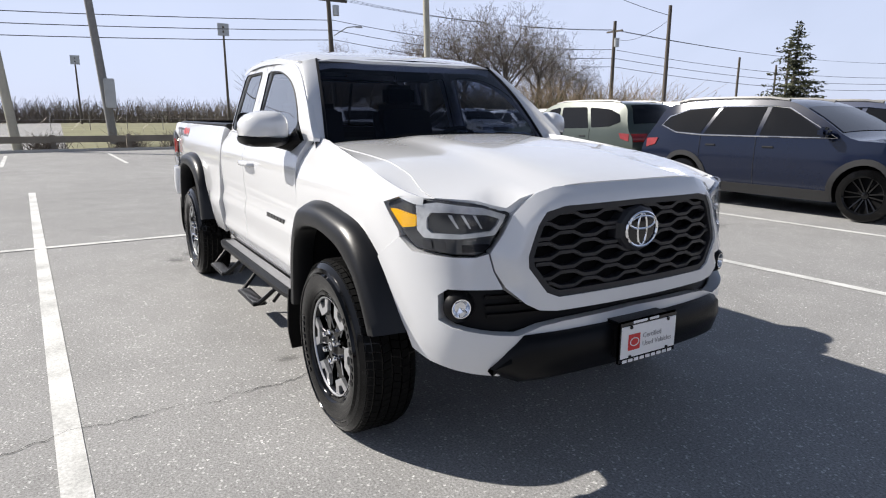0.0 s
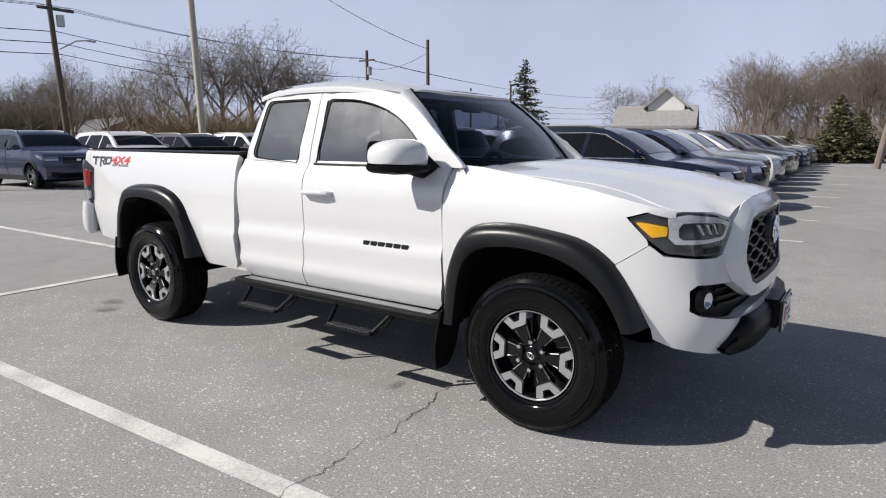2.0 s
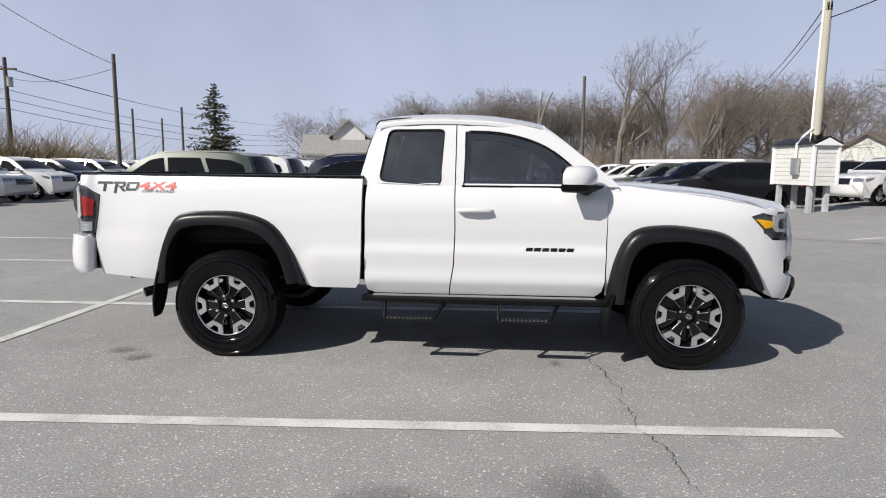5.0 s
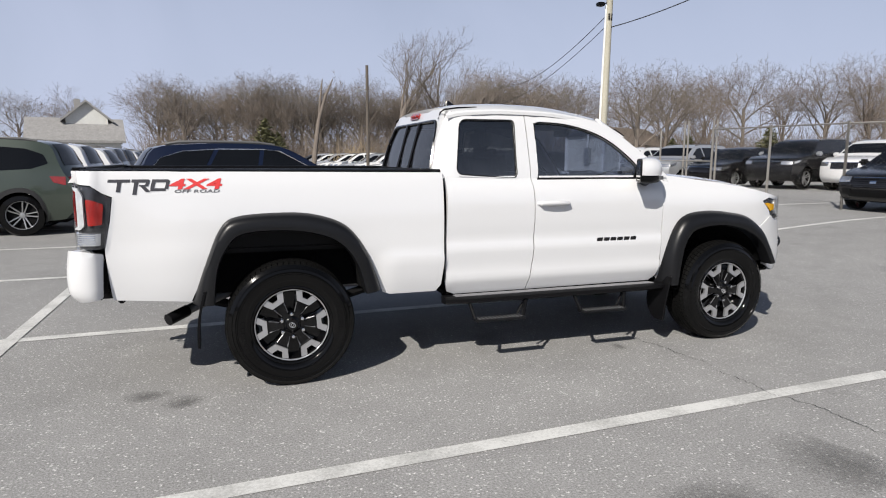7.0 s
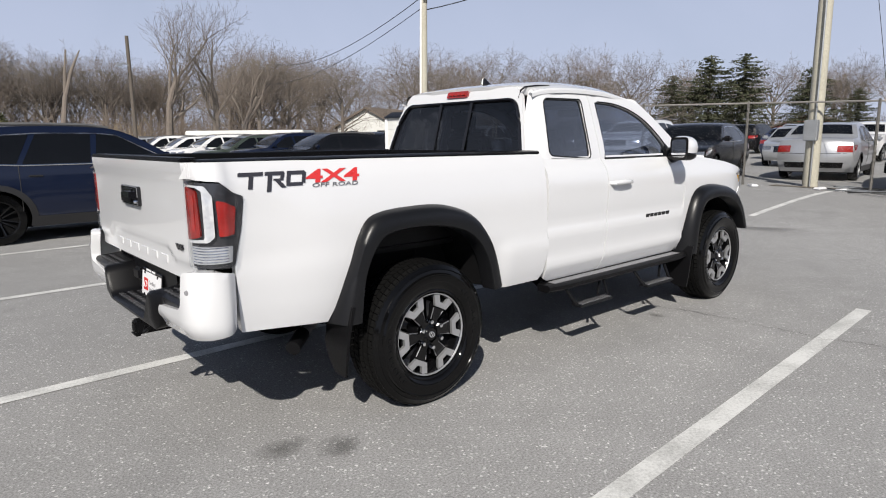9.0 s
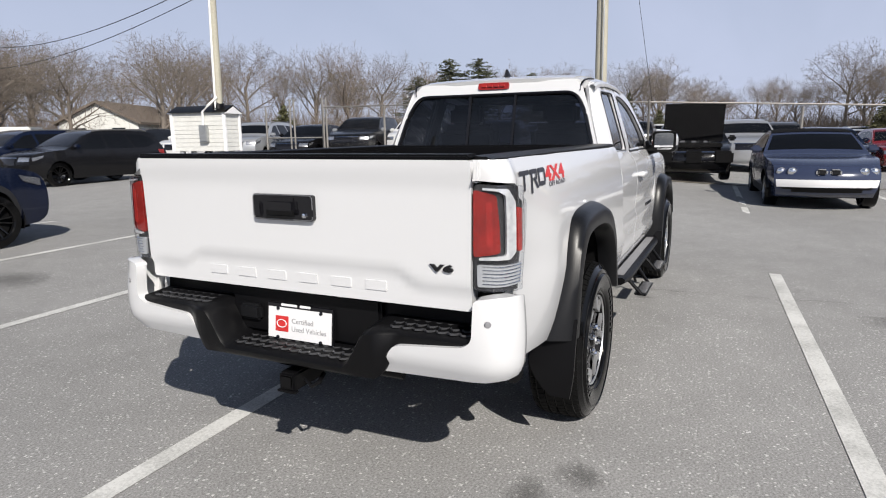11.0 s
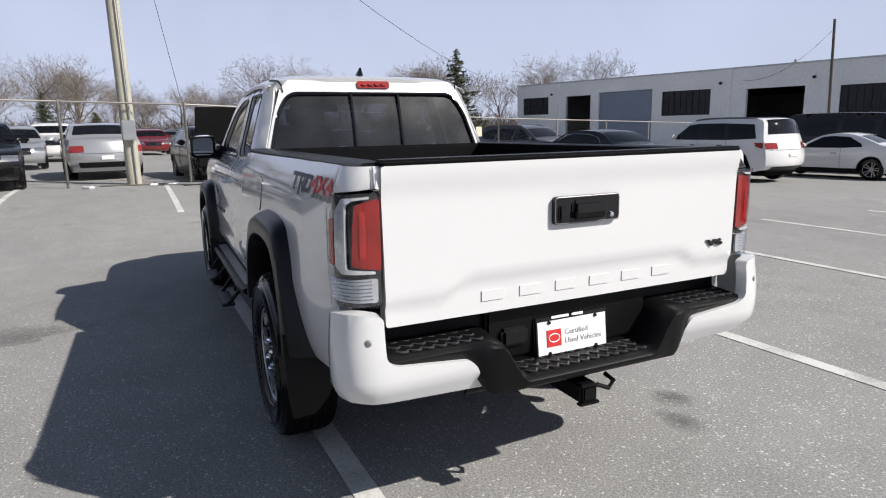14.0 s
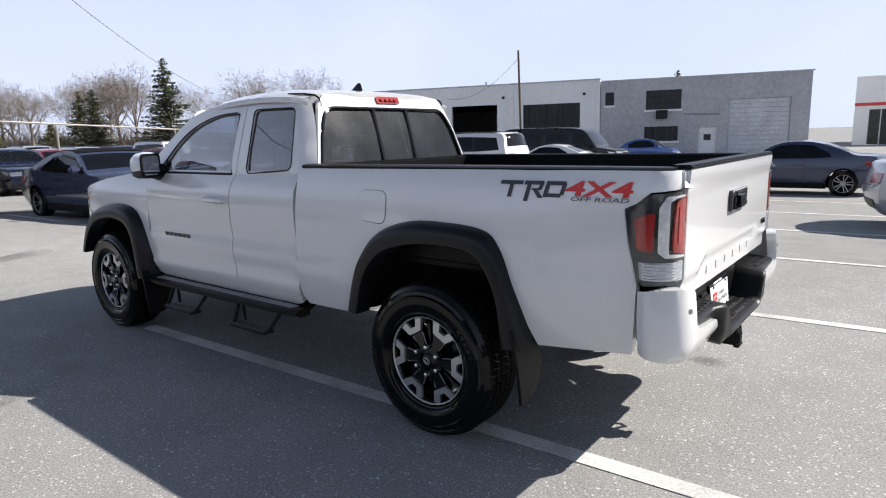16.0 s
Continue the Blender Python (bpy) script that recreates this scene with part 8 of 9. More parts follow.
# small shed
SHX, SHY = 10.17, 12.0
shed = thing("utility_shed", "small white clapboard utility shed with dark roof", "shed", (SHX, SHY, gz(SHX, SHY) - 0.12), 7)
part("shed_wall", box_bm((-0.30, -0.86, 0.80), (0.30, 0.86, 1.85), 0.01), M_SIDING, shed)
for s in (-1, 1):
    for yy in (-0.66, 0.66):
        part("shed_leg", box_bm((s * 0.22 - 0.06, yy - 0.06, -0.15), (s * 0.22 + 0.06, yy + 0.06, 0.795), 0.01), M_WALLG, shed)
    for i in range(9):
        z = 0.80 + i * 0.115
        part("clapboard", xform(box_bm((-0.008, -0.86, 0), (0.012, 0.86, 0.11), 0.002, None, 1), Matrix.Translation((s * 0.307, 0, z)) @ Matrix.Rotation(radians(-4 * s), 4, "Y")), M_SIDING, shed)
        part("clapboard", xform(box_bm((-0.30, -0.008, 0), (0.30, 0.012, 0.11), 0.002, None, 1), Matrix.Translation((0, s * 0.867, z)) @ Matrix.Rotation(radians(4 * s), 4, "X")), M_SIDING, shed)
    for yy in (-0.87, 0.87):
        part("corner_board", box_bm((s * 0.318 - 0.03, yy - 0.045, 0.79), (s * 0.318 + 0.03, yy + 0.045, 1.835), 0.004), M_PLATE, shed, "white corner board")
part("shed_roof", raw_bm([(-0.40, -0.94, 1.84), (0.40, -0.94, 1.84), (0.40, 0.94, 1.84), (-0.40, 0.94, 1.84), (-0.02, -0.94, 2.03), (0.02, -0.94, 2.03), (0.02, 0.94, 2.03), (-0.02, 0.94, 2.03)], [(0, 1, 5, 4), (1, 2, 6, 5), (2, 3, 7, 6), (3, 0, 4, 7), (4, 5, 6, 7), (3, 2, 1, 0)]), M_BLACKPL, shed, "dark shingle roof")
part("shed_gable", extrude_bm([(-0.38, 1.80), (0.38, 1.80), (0, 1.99)], lambda u, v, k: (u, -(0.955 - k), v), 0.05), M_PLATE, shed)
part("meter", box_bm((-0.44, -0.36, 1.05), (-0.325, -0.10, 1.50), 0.02), M_GALV, shed, "grey electric meter box")
part("feed_pipe", tube_bm([(-0.38, -0.22, 1.50), (-0.38, -0.24, 1.86), (-0.36, -0.42, 2.02), (-0.23, -0.63, 2.24)], 0.035, 8), M_WALLW, shed, "white bent conduit")
part("pole_boot", xform(lathe_bm([(0.17, 1.93), (0.15, 2.06), (0.12, 2.18)], 16), Matrix.Translation((-0.10, -0.55, 0)) @ Matrix.Rotation(radians(90), 4, "X")), M_BLACKPL, shed, "black boot where the pole leaves the roof")

# long white trailer behind the far row
tr = thing("box_trailer", "long white box trailer behind parked cars", "trailer", (13.2, 30.4, 0), -45)
part("trailer_box", box_bm((-3.3, -1.2, 0.8), (3.3, 1.2, 1.95), 0.05), M_SIDING, tr)
part("trailer_frame", box_bm((-3.2, -1.0, 0.6), (3.2, 1.0, 0.9), 0.03), M_DARK, tr)
for x in (-2.2, -1.3):
    part("trailer_wheel", xform(tyre_bm(0.42, 2.3, 0.25, 20), Matrix.Translation((x, 0, 0.42))), M_RUBBER, tr)


# workshop building, in its own axes: x along its front, y out of it
def wall_with_openings(name, x0, x1, y, z0, z1, holes, material, thick=0.3):
    """Wall facing +y with rectangular openings right through it."""
    xs_ = sorted({x0, x1, *[h[0] for h in holes], *[h[1] for h in holes]})
    zs_ = sorted({z0, z1, *[h[2] for h in holes], *[h[3] for h in holes]})
    verts, faces = {}, []

    def vid(x, yy, z):
        return verts.setdefault((round(x, 4), round(yy, 4), round(z, 4)), len(verts))

    solid = set()
    for i in range(len(xs_) - 1):
        for j in range(len(zs_) - 1):
            cx, cz = (xs_[i] + xs_[i + 1]) / 2, (zs_[j] + zs_[j + 1]) / 2
            if not any(h[0] < cx < h[1] and h[2] < cz < h[3] for h in holes):
                solid.add((i, j))
    for i, j in solid:
        a, b, c, d = xs_[i], xs_[i + 1], zs_[j], zs_[j + 1]
        f, k = y, y - thick
        faces.append((vid(a, f, c), vid(a, f, d), vid(b, f, d), vid(b, f, c)))
        faces.append((vid(a, k, c), vid(b, k, c), vid(b, k, d), vid(a, k, d)))
        for (di, dj, q) in ((-1, 0, [(a, c), (a, d)]), (1, 0, [(b, d), (b, c)]), (0, -1, [(b, c), (a, c)]), (0, 1, [(a, d), (b, d)])):
            if (i + di, j + dj) not in solid:
                (xa, za), (xb, zb) = q
                faces.append((vid(xa, f, za), vid(xa, k, za), vid(xb, k, zb), vid(xb, f, zb)))
    bm = raw_bm(list(verts), faces)
    bmesh.ops.recalc_face_normals(bm, faces=bm.faces[:])
    return bm


ws_b = thing("workshop_building", "long low white and grey workshop with roll doors", "building", (17.3, -39.2, 0), 16)
GB, YB, TOPZ, WEST, EAST, MID = -0.47, 0.0, 5.1, -13.5, 31.9, -0.4
holesW = [(28.2, 31.2, 2.5, 4.0), (23.7, 26.3, GB, 3.95), (18.0, 22.9, GB, 4.1), (13.4, 17.2, 2.05, 3.85), (7.2, 10.9, GB, 3.7), (1.0, 5.2, 1.75, 3.6)]
part("front_wall", wall_with_openings("front_wall", MID, EAST, YB, GB - 0.3, TOPZ, holesW, M_WALLW), M_WALLW, ws_b, "white painted block wall", 30)
holesG = [(-5.8, -3.5, 2.9, 4.2), (-5.65, -3.45, 0.75, 1.75), (-8.1, -6.95, GB, 1.65), (-12.4, -8.75, GB, 3.4), (-1.35, -0.75, 3.3, 4.2)]
part("front_wall", wall_with_openings("front_wall", WEST, MID - 0.04, YB - 0.12, GB - 0.3, TOPZ - 0.15, holesG, M_WALLG), M_WALLG, ws_b, "grey painted block wall", 30)
part("side_wall", box_bm((WEST, -34, GB - 0.3), (WEST + 0.3, YB - 0.42, TOPZ - 0.15)), M_WALLW, ws_b)
part("side_wall", box_bm((EAST - 0.3, -34, GB - 0.3), (EAST, YB - 0.3, TOPZ)), M_WALLW, ws_b)
part("back_wall", box_bm((WEST, -34.3, GB - 0.3), (EAST, -34, TOPZ - 0.15)), M_WALLW, ws_b)
part("roof", box_bm((WEST + 0.3, -34, TOPZ - 0.5), (EAST - 0.3, YB - 0.42, TOPZ - 0.3)), M_ROOFG, ws_b)
part("floor_slab", box_bm((WEST + 0.3, -34, GB - 0.2), (EAST - 0.3, YB - 0.42, GB + 0.02)), M_ROOFG, ws_b)
part("coping", box_bm((MID, YB - 0.36, TOPZ), (EAST + 0.1, YB + 0.06, TOPZ + 0.10), 0.01), M_GALV, ws_b)
part("coping", box_bm((WEST - 0.1, YB - 0.5, TOPZ - 0.15), (MID - 0.05, YB - 0.05, TOPZ - 0.07), 0.01), M_GALV, ws_b)
for x in (0.1, 6.1, 12.1, 27.2):
    part("pilaster", box_bm((x - 0.18, YB - 0.01, GB), (x + 0.18, YB + 0.09, TOPZ - 0.01), 0.01), M_WALLW, ws_b)
    part("wall_light", box_bm((x + 0.5, YB + 0.005, 4.1), (x + 0.7, YB + 0.16, 4.28), 0.03), M_GREYPL, ws_b)


def muntin_window(x0, x1, z0, z1, y, nx, nz):
    w = part("window", box_bm((x0, y - 0.20, z0), (x1, y - 0.17, z1)), M_PANE, ws_b, "multi-pane steel factory window")
    for i in range(nx + 1):
        x = x0 + (x1 - x0) * i / nx
        part("glazing_bar", box_bm((x - 0.025, y - 0.17, z0), (x + 0.025, y - 0.12, z1)), M_CLAD if i % 3 else M_GREYPL, w)
    for j in range(nz + 1):
        z = z0 + (z1 - z0) * j / nz
        part("glazing_bar", box_bm((x0, y - 0.168, z - 0.022), (x1, y - 0.124, z + 0.022)), M_GREYPL, w)
    part("sill", box_bm((x0 - 0.1, y - 0.1, z0 - 0.14), (x1 + 0.1, y + 0.08, z0 - 0.002), 0.01), M_WALLW, w)


muntin_window(13.4, 17.2, 2.05, 3.85, YB, 8, 4)
muntin_window(28.2, 31.2, 2.5, 4.0, YB, 4, 3)
muntin_window(1.0, 5.2, 1.75, 3.6, YB, 10, 4)
muntin_window(-5.8, -3.5, 2.9, 4.2, YB - 0.12, 5, 3)
muntin_window(-5.65, -3.45, 0.75, 1.75, YB - 0.12, 6, 3)
muntin_window(-1.35, -0.75, 3.3, 4.2, YB - 0.12, 1, 2)


def roll_door(x0, x1, z0, z1, y, material, label):
    d = part("roll_door", box_bm((x0, y - 0.22, z0), (x1, y - 0.19, z1)), material, ws_b, label)
    n = int((z1 - z0) / 0.28)
    for i in range(n):
        z = z0 + (z1 - z0) * i / n
        part("slat", box_bm((x0 + 0.02, y - 0.19, z + 0.012), (x1 - 0.02, y - 0.165, z + (z1 - z0) / n - 0.012), 0.006, None, 1), material, d)


roll_door(18.0, 22.9, GB, 4.1, YB, M_ROLL, "blue-grey roll-up door")
roll_door(-12.4, -8.75, GB, 3.4, YB - 0.12, M_ROLLW, "scuffed white roll-up door")
part("door", box_bm((-8.1, YB - 0.32, GB), (-6.95, YB - 0.27, 1.65), 0.01), M_WALLW, ws_b, "pale steel door")
part("door_pane", box_bm((-7.75, YB - 0.268, 0.75), (-7.3, YB - 0.262, 1.15)), M_PANE, ws_b)
part("air_conditioner", box_bm((-4.95, YB - 0.2, 2.25), (-4.2, YB + 0.25, 2.85), 0.03), M_GREYPL, ws_b, "window air conditioner")
part("conduit", tube_bm([(-6.0, YB - 0.08, 2.55), (-8.2, YB - 0.08, 2.45), (-8.2, YB - 0.08, 3.1)], 0.04, 6), M_GALV, ws_b)
for x, yy, w, h in ((11.0, -8, 1.0, 0.6), (20, -14, 1.6, 0.8), (-3.0, -12, 0.5, 0.7)):
    part("roof_unit", box_bm((x, yy, TOPZ - 0.35), (x + w, yy + w, TOPZ + h), 0.05), M_GALV, ws_b, "grey rooftop vent unit")
for x, yy in ((9.0, -3), (18, -6)):
    part("vent_pipe", tube_bm([(x, yy, TOPZ - 0.4), (x, yy, TOPZ + 0.55)], 0.08, 10), M_GALV, ws_b)
# far showroom with red band
sr = thing("showroom_building", "distant pale showroom with red fascia band", "building")
part("showroom_wall", wall_with_openings("w", -16.0, 4.4, -72.0, -0.8, 6.2, [(-15, -9, -0.4, 3.0), (-8, -2.0, -0.4, 3.0), (-0.8, 3.2, -0.4, 3.0)], M_WALLW), M_WALLW, sr, "", 30)
part("showroom_body", box_bm((-15.9, -90, -0.8), (4.3, -72.6, 6.1)), M_WALLW, sr)
part("fascia_band", box_bm((-16.0, -71.99, 3.35), (4.4, -71.85, 3.65), 0.01), M_BADGERED, sr, "red fascia band")
for a, b in ((-15, -9), (-8, -2.0), (-0.8, 3.2)):
    g = part("shop_window", box_bm((a, -72.2, -0.4), (b, -72.16, 3.0)), M_PANE, sr)
    for k in range(5):
        x = a + (b - a) * k / 4
        part("mullion", box_bm((x - 0.05, -72.16, -0.4), (x + 0.05, -72.08, 3.0)), M_GALV, g)


# houses beyond the trees
def house(x, y, rz, w, d, h, rh, wall, roof, label, chim=False):
    Hs = thing("house", label, "house", (x, y, 0), rz)
    part("wall", box_bm((-w / 2, -d / 2, -0.2), (w / 2, d / 2, h)), wall, Hs)
    for e in (-1, 1):
        tri_g = [(-w / 2, h), (w / 2, h), (0, h + rh)]
        part("gable", extrude_bm(tri_g, lambda u, v, k: (u, e * (d / 2 - k), v), 0.2), wall, Hs)
    for s in (-1, 1):
        e = 0.35
        part("roof_slope", raw_bm([(0, -d / 2 - e, h + rh + 0.08), (0, d / 2 + e, h + rh + 0.08), (s * (w / 2 + e), d / 2 + e, h - e * rh / (w / 2) + 0.08), (s * (w / 2 + e), -d / 2 - e, h - e * rh / (w / 2) + 0.08), (0, -d / 2 - e, h + rh - 0.1), (0, d / 2 + e, h + rh - 0.1), (s * (w / 2 + e), d / 2 + e, h - e * rh / (w / 2) - 0.1), (s * (w / 2 + e), -d / 2 - e, h - e * rh / (w / 2) - 0.1)],
                               [(0, 1, 2, 3), (7, 6, 5, 4), (0, 3, 7, 4), (1, 5, 6, 2), (3, 2, 6, 7)]), roof, Hs)
    for i in (-1, 1):
        part("window", box_bm((i * w / 4 - 0.5, -d / 2 - 0.06, 0.9), (i * w / 4 + 0.5, -d / 2 + 0.02, 2.2), 0.02), M_PANE, Hs)
    if chim:
        part("chimney", box_bm((-w / 4 - 0.1, 0, h), (-w / 4 + 0.35, 0.5, h + rh + 0.2), 0.02), M_ROOFGREY, Hs)


M_ROOFGREY = mat("grey_shingle", (0.26, 0.255, 0.25), 0.9, var=0.2, fine=8)
house(-11.8, 51.7, 101, 5.0, 6.0, 2.7, 1.55, M_SIDING, M_ROOFGREY, "low grey-roofed house among bare trees")
house(-11.1, 52.3, 11, 2.9, 2.4, 4.4, 1.25, M_SIDING, M_ROOFGREY, "white gabled upper storey with grey chimney", True)
house(34.4, 45.9, -62, 6.0, 10.0, 2.7, 1.5, M_SIDING, M_SHINGLE, "pale house beyond the fenced lot")
house(88.0, 26.0, -80, 9.0, 14.0, 2.4, 1.6, M_BRICK, M_SHINGLE, "low brick house behind evergreens")
house(-70.0, 34.0, 80, 8.0, 20.0, 2.2, 1.6, M_BRICK, M_ROOFG, "low brick field building in the distance")


# ---------------------------------------------------------------- trees
def bare_tree(seed, h, label, material=None, spread=1.0, trunk=0.16, orders=None, wave=0.05):
    """Leafless tree of height h: a trunk with its main limbs, and a rounded crown of branches and fine twigs."""
    r = random.Random(seed)
    low, top = ([], []), ([], [])
    # for each order of branch: length, sides, pieces, how many it bears, angle to its parent
    orders = orders or [(0.46, 7, 5, 9, 0), (0.40, 5, 5, 5, 46), (0.23, 4, 3, 5, 44), (0.125, 3, 2, 4, 46), (0.068, 3, 1, 2, 48), (0.042, 3, 1, 0, 50)]

    def grow(p, d, length, rad, k):
        _, sides, n, kids, _ = orders[k]
        pts, rr, q, dd = [p], [rad], p.copy(), d.copy()
        for i in range(n):
            bend = wave if k == 0 else 0.17
            dd = (dd + Vector((r.uniform(-1, 1), r.uniform(-1, 1), r.uniform(-0.6, 0.9))) * bend).normalized()
            q = q + dd * (length / n)
            pts.append(q.copy())
            rr.append(max(0.004, rad * (1 - (0.45 if k == 0 else 0.62) * (i + 1) / n)))
        tube_data(pts, rr, sides, False, *(low if k < 2 else top))
        turn = r.uniform(0, 6.28)
        for j in range(kids):
            t = (0.42 if k == 0 else 0.25) + (0.58 if k == 0 else 0.75) * (j + r.uniform(0.2, 0.9)) / kids
            i = min(int(t * n), n - 1)
            b = pts[i].lerp(pts[i + 1], min(t * n - i, 1.0))
            turn += 2.4 + r.uniform(-0.5, 0.5)
            side = dd.orthogonal().normalized()
            side.rotate(Matrix.Rotation(turn, 3, dd))
            a = radians(orders[k + 1][4]) * spread * r.uniform(0.6, 1.25) * (1.25 - 0.5 * t if k == 0 else 1)
            nd = (dd * math.cos(a) + side * math.sin(a) + Vector((0, 0, 0.14 if k < 3 else 0.05))).normalized()
            scale = (1.15 - 0.55 * t) if k == 0 else (1.1 - 0.45 * t)
            grow(b, nd, h * orders[k + 1][0] * scale * r.uniform(0.75, 1.2), max(0.006, rr[i] * (0.50 if k < 2 else 0.58)), k + 1)

    grow(Vector((0, 0, -0.1)), Vector((0, 0, 1)), h * orders[0][0], trunk, 0)
    k = h / max(v.z for v in top[0])
    T = thing("bare_tree", label, "tree", group="bare trees")
    for nm, (vv, ff) in (("trunk", low), ("crown", top)):
        part(nm, raw_bm([Vector((v.x * k, v.y * k, v.z * k)) for v in vv], ff), material or M_BARK, T)
    return T


def conifer(seed, h, w, label, material, dense=1.0, full=0.85):
    r = random.Random(seed)
    T = thing("conifer", label, "tree", group="evergreen trees")
    part("trunk", tube_bm([(0, 0, -0.1), (0, 0, h * 0.98)], [0.025 * h, 0.01], 8), M_BARK, T)
    V_, F_ = [], []
    z = 0.06 * h
    while z < h * 0.985:
        rad = w * (1 - (z / h)) ** full * r.uniform(0.72, 1.15) + 0.05
        n = max(4, int(9 * rad / w + 4))
        for k in range(n):
            a = r.uniform(0, 2 * math.pi)
            L_ = rad * r.uniform(0.65, 1.1)
            m = max(4, int(L_ * 9 * dense))
            for i in range(m):
                t = (i + 0.4) / m
                p = Vector((math.cos(a) * L_ * t, math.sin(a) * L_ * t, z - 0.20 * L_ * t + 0.16 * L_ * t * t))
                p += Vector((r.uniform(-1, 1), r.uniform(-1, 1), r.uniform(-0.6, 0.6))) * 0.10
                s = r.uniform(0.07, 0.17) * (1 + 0.05 * h)
                d1 = Vector((r.uniform(-1, 1), r.uniform(-1, 1), r.uniform(-0.5, 0.3))).normalized() * s
                d2 = Vector((r.uniform(-1, 1), r.uniform(-1, 1), r.uniform(-0.7, 0.2))).normalized() * s * 0.55
                b = len(V_)
                V_.extend([p - d1 * 0.5, p + d2, p + d1, p - d2 * 0.6])
                F_.append((b, b + 1, b + 2, b + 3))
        z += h * 0.020 * r.uniform(0.7, 1.3)
    part("crown", raw_bm(V_, F_), material, T)
    return T


rt = random.Random(11)
tall = [bare_tree(s, 9.0, "tall leafless tree with fine bare twigs", M_BARK if i % 2 else M_TWIG, sp2, tr_) for i, (s, sp2, tr_) in enumerate(((3, 0.95, 0.15), (8, 1.12, 0.18), (15, 0.80, 0.14), (21, 1.2, 0.15)))]
placed = set()


def put_tree(i, x, y, s, rz=None):
    T = tall[i]
    m = pose(x, y, gz(x, y) if abs(x) < 45 and abs(y) < 45 else 0, 0, 0, rt.uniform(0, 360) if rz is None else rz)
    ob = T if i not in placed else copy_thing(T, Matrix.Identity(4))
    placed.add(i)
    ob.matrix_basis = m @ Matrix.Diagonal((s, s, s, 1))
    return ob


# woods to the north and north-east
for k in range(64):
    t = k / 63
    x = -7 + 50 * t + rt.uniform(-2, 2)
    y = 61 - 6 * t - 16 * t * t + rt.uniform(-2, 8)
    if k >= 49 and k % 4:
        continue
    put_tree(k % 4, x, y, rt.uniform(0.88, 1.14))
for x, y, s in ((-35.2, 25.0, 1.08), (-33.4, 27.5, 1.15), (-36.6, 23.4, 1.0), (-32.0, 29.6, 0.95), (-29.5, 31.5, 0.6), (-44, 18.5, 0.85), (-42, 21.5, 0.8), (-47, 17, 0.7), (-37, 29, 1.0), (-14, 62, 0.9), (-19, 64, 0.85), (-44, 40, 0.9), (-60, 26, 0.9), (-52, 30, 1.0), (-56, 34, 0.8), (-48, 46, 0.8), (-46, 22, 0.7), (-50, 20, 0.8), (-39, 37, 0.9)):
    put_tree(1 if -36 < x < -31 else int(abs(x)) % 4, x, y, s)
for x, y, s in ((17.5, 38.5, 0.95), (20.5, 40, 0.95), (24.0, 38.0, 0.85)):
    put_tree(1 if int(x) % 2 else 3, x, y, s)
# old crooked trees with few limbs at the end of the aisle
OPEN = [(0.55, 8, 7, 6, 0), (0.42, 6, 6, 5, 34), (0.26, 4, 4, 4, 32), (0.15, 3, 3, 3, 34), (0.085, 3, 2, 2, 36), (0.05, 3, 1, 0, 40)]
for seed, x, y, h, rzt in ((31, 9.6, 33.5, 9.4, 20), (36, 12.2, 33.4, 9.2, 200), (42, 15.0, 36.0, 8.0, 90)):
    bare_tree(seed, h, "old crooked leafless tree with few limbs", M_BARK, 0.95, 0.24, OPEN, 0.16).matrix_basis = pose(x, y, 0, 0, 6, rzt)
# line of trees far east and south-east
for k in range(44):
    t = k / 43
    x = 52 + 46 * math.sin(math.pi * (0.15 + 0.7 * t)) + rt.uniform(-4, 4)
    y = 54 - 108 * t + rt.uniform(-3, 3)
    put_tree(k % 4, x, y, rt.uniform(1.0, 1.45) * (0.8 if 0.45 < t < 0.62 else 1))
put_tree(1, 37.1, 42.6, 1.15)
put_tree(1, 27.0, 33.0, 0.95)
for k in range(7):
    put_tree((k * 3 + 1) % 4, 43 + 2.4 * k, 50 - 2.6 * k, 1.15 + 0.06 * (k % 3))
# leaning dead trunk by the aisle end
dead = thing("dead_tree", "broken pale leaning tree trunk", "tree", (4.3, 33.5, 0))
part("trunk", tube_bm([(0, 0, -0.1), (0.25, 0.1, 1.9), (0.5, 0.1, 3.6), (0.9, 0, 5.0), (1.35, 0, 6.0)], [0.17, 0.15, 0.12, 0.08, 0.03], 9), M_BARK, dead)
part("limb", tube_bm([(0.5, 0.1, 3.6), (0.6, 0.1, 4.8), (0.75, 0.1, 6.0)], [0.09, 0.07, 0.03], 7), M_BARK, dead)
part("limb", tube_bm([(0.2, 0.1, 1.7), (-0.3, 0, 2.2), (-0.45, 0, 2.7)], [0.08, 0.06, 0.03], 7), M_BARK, dead)

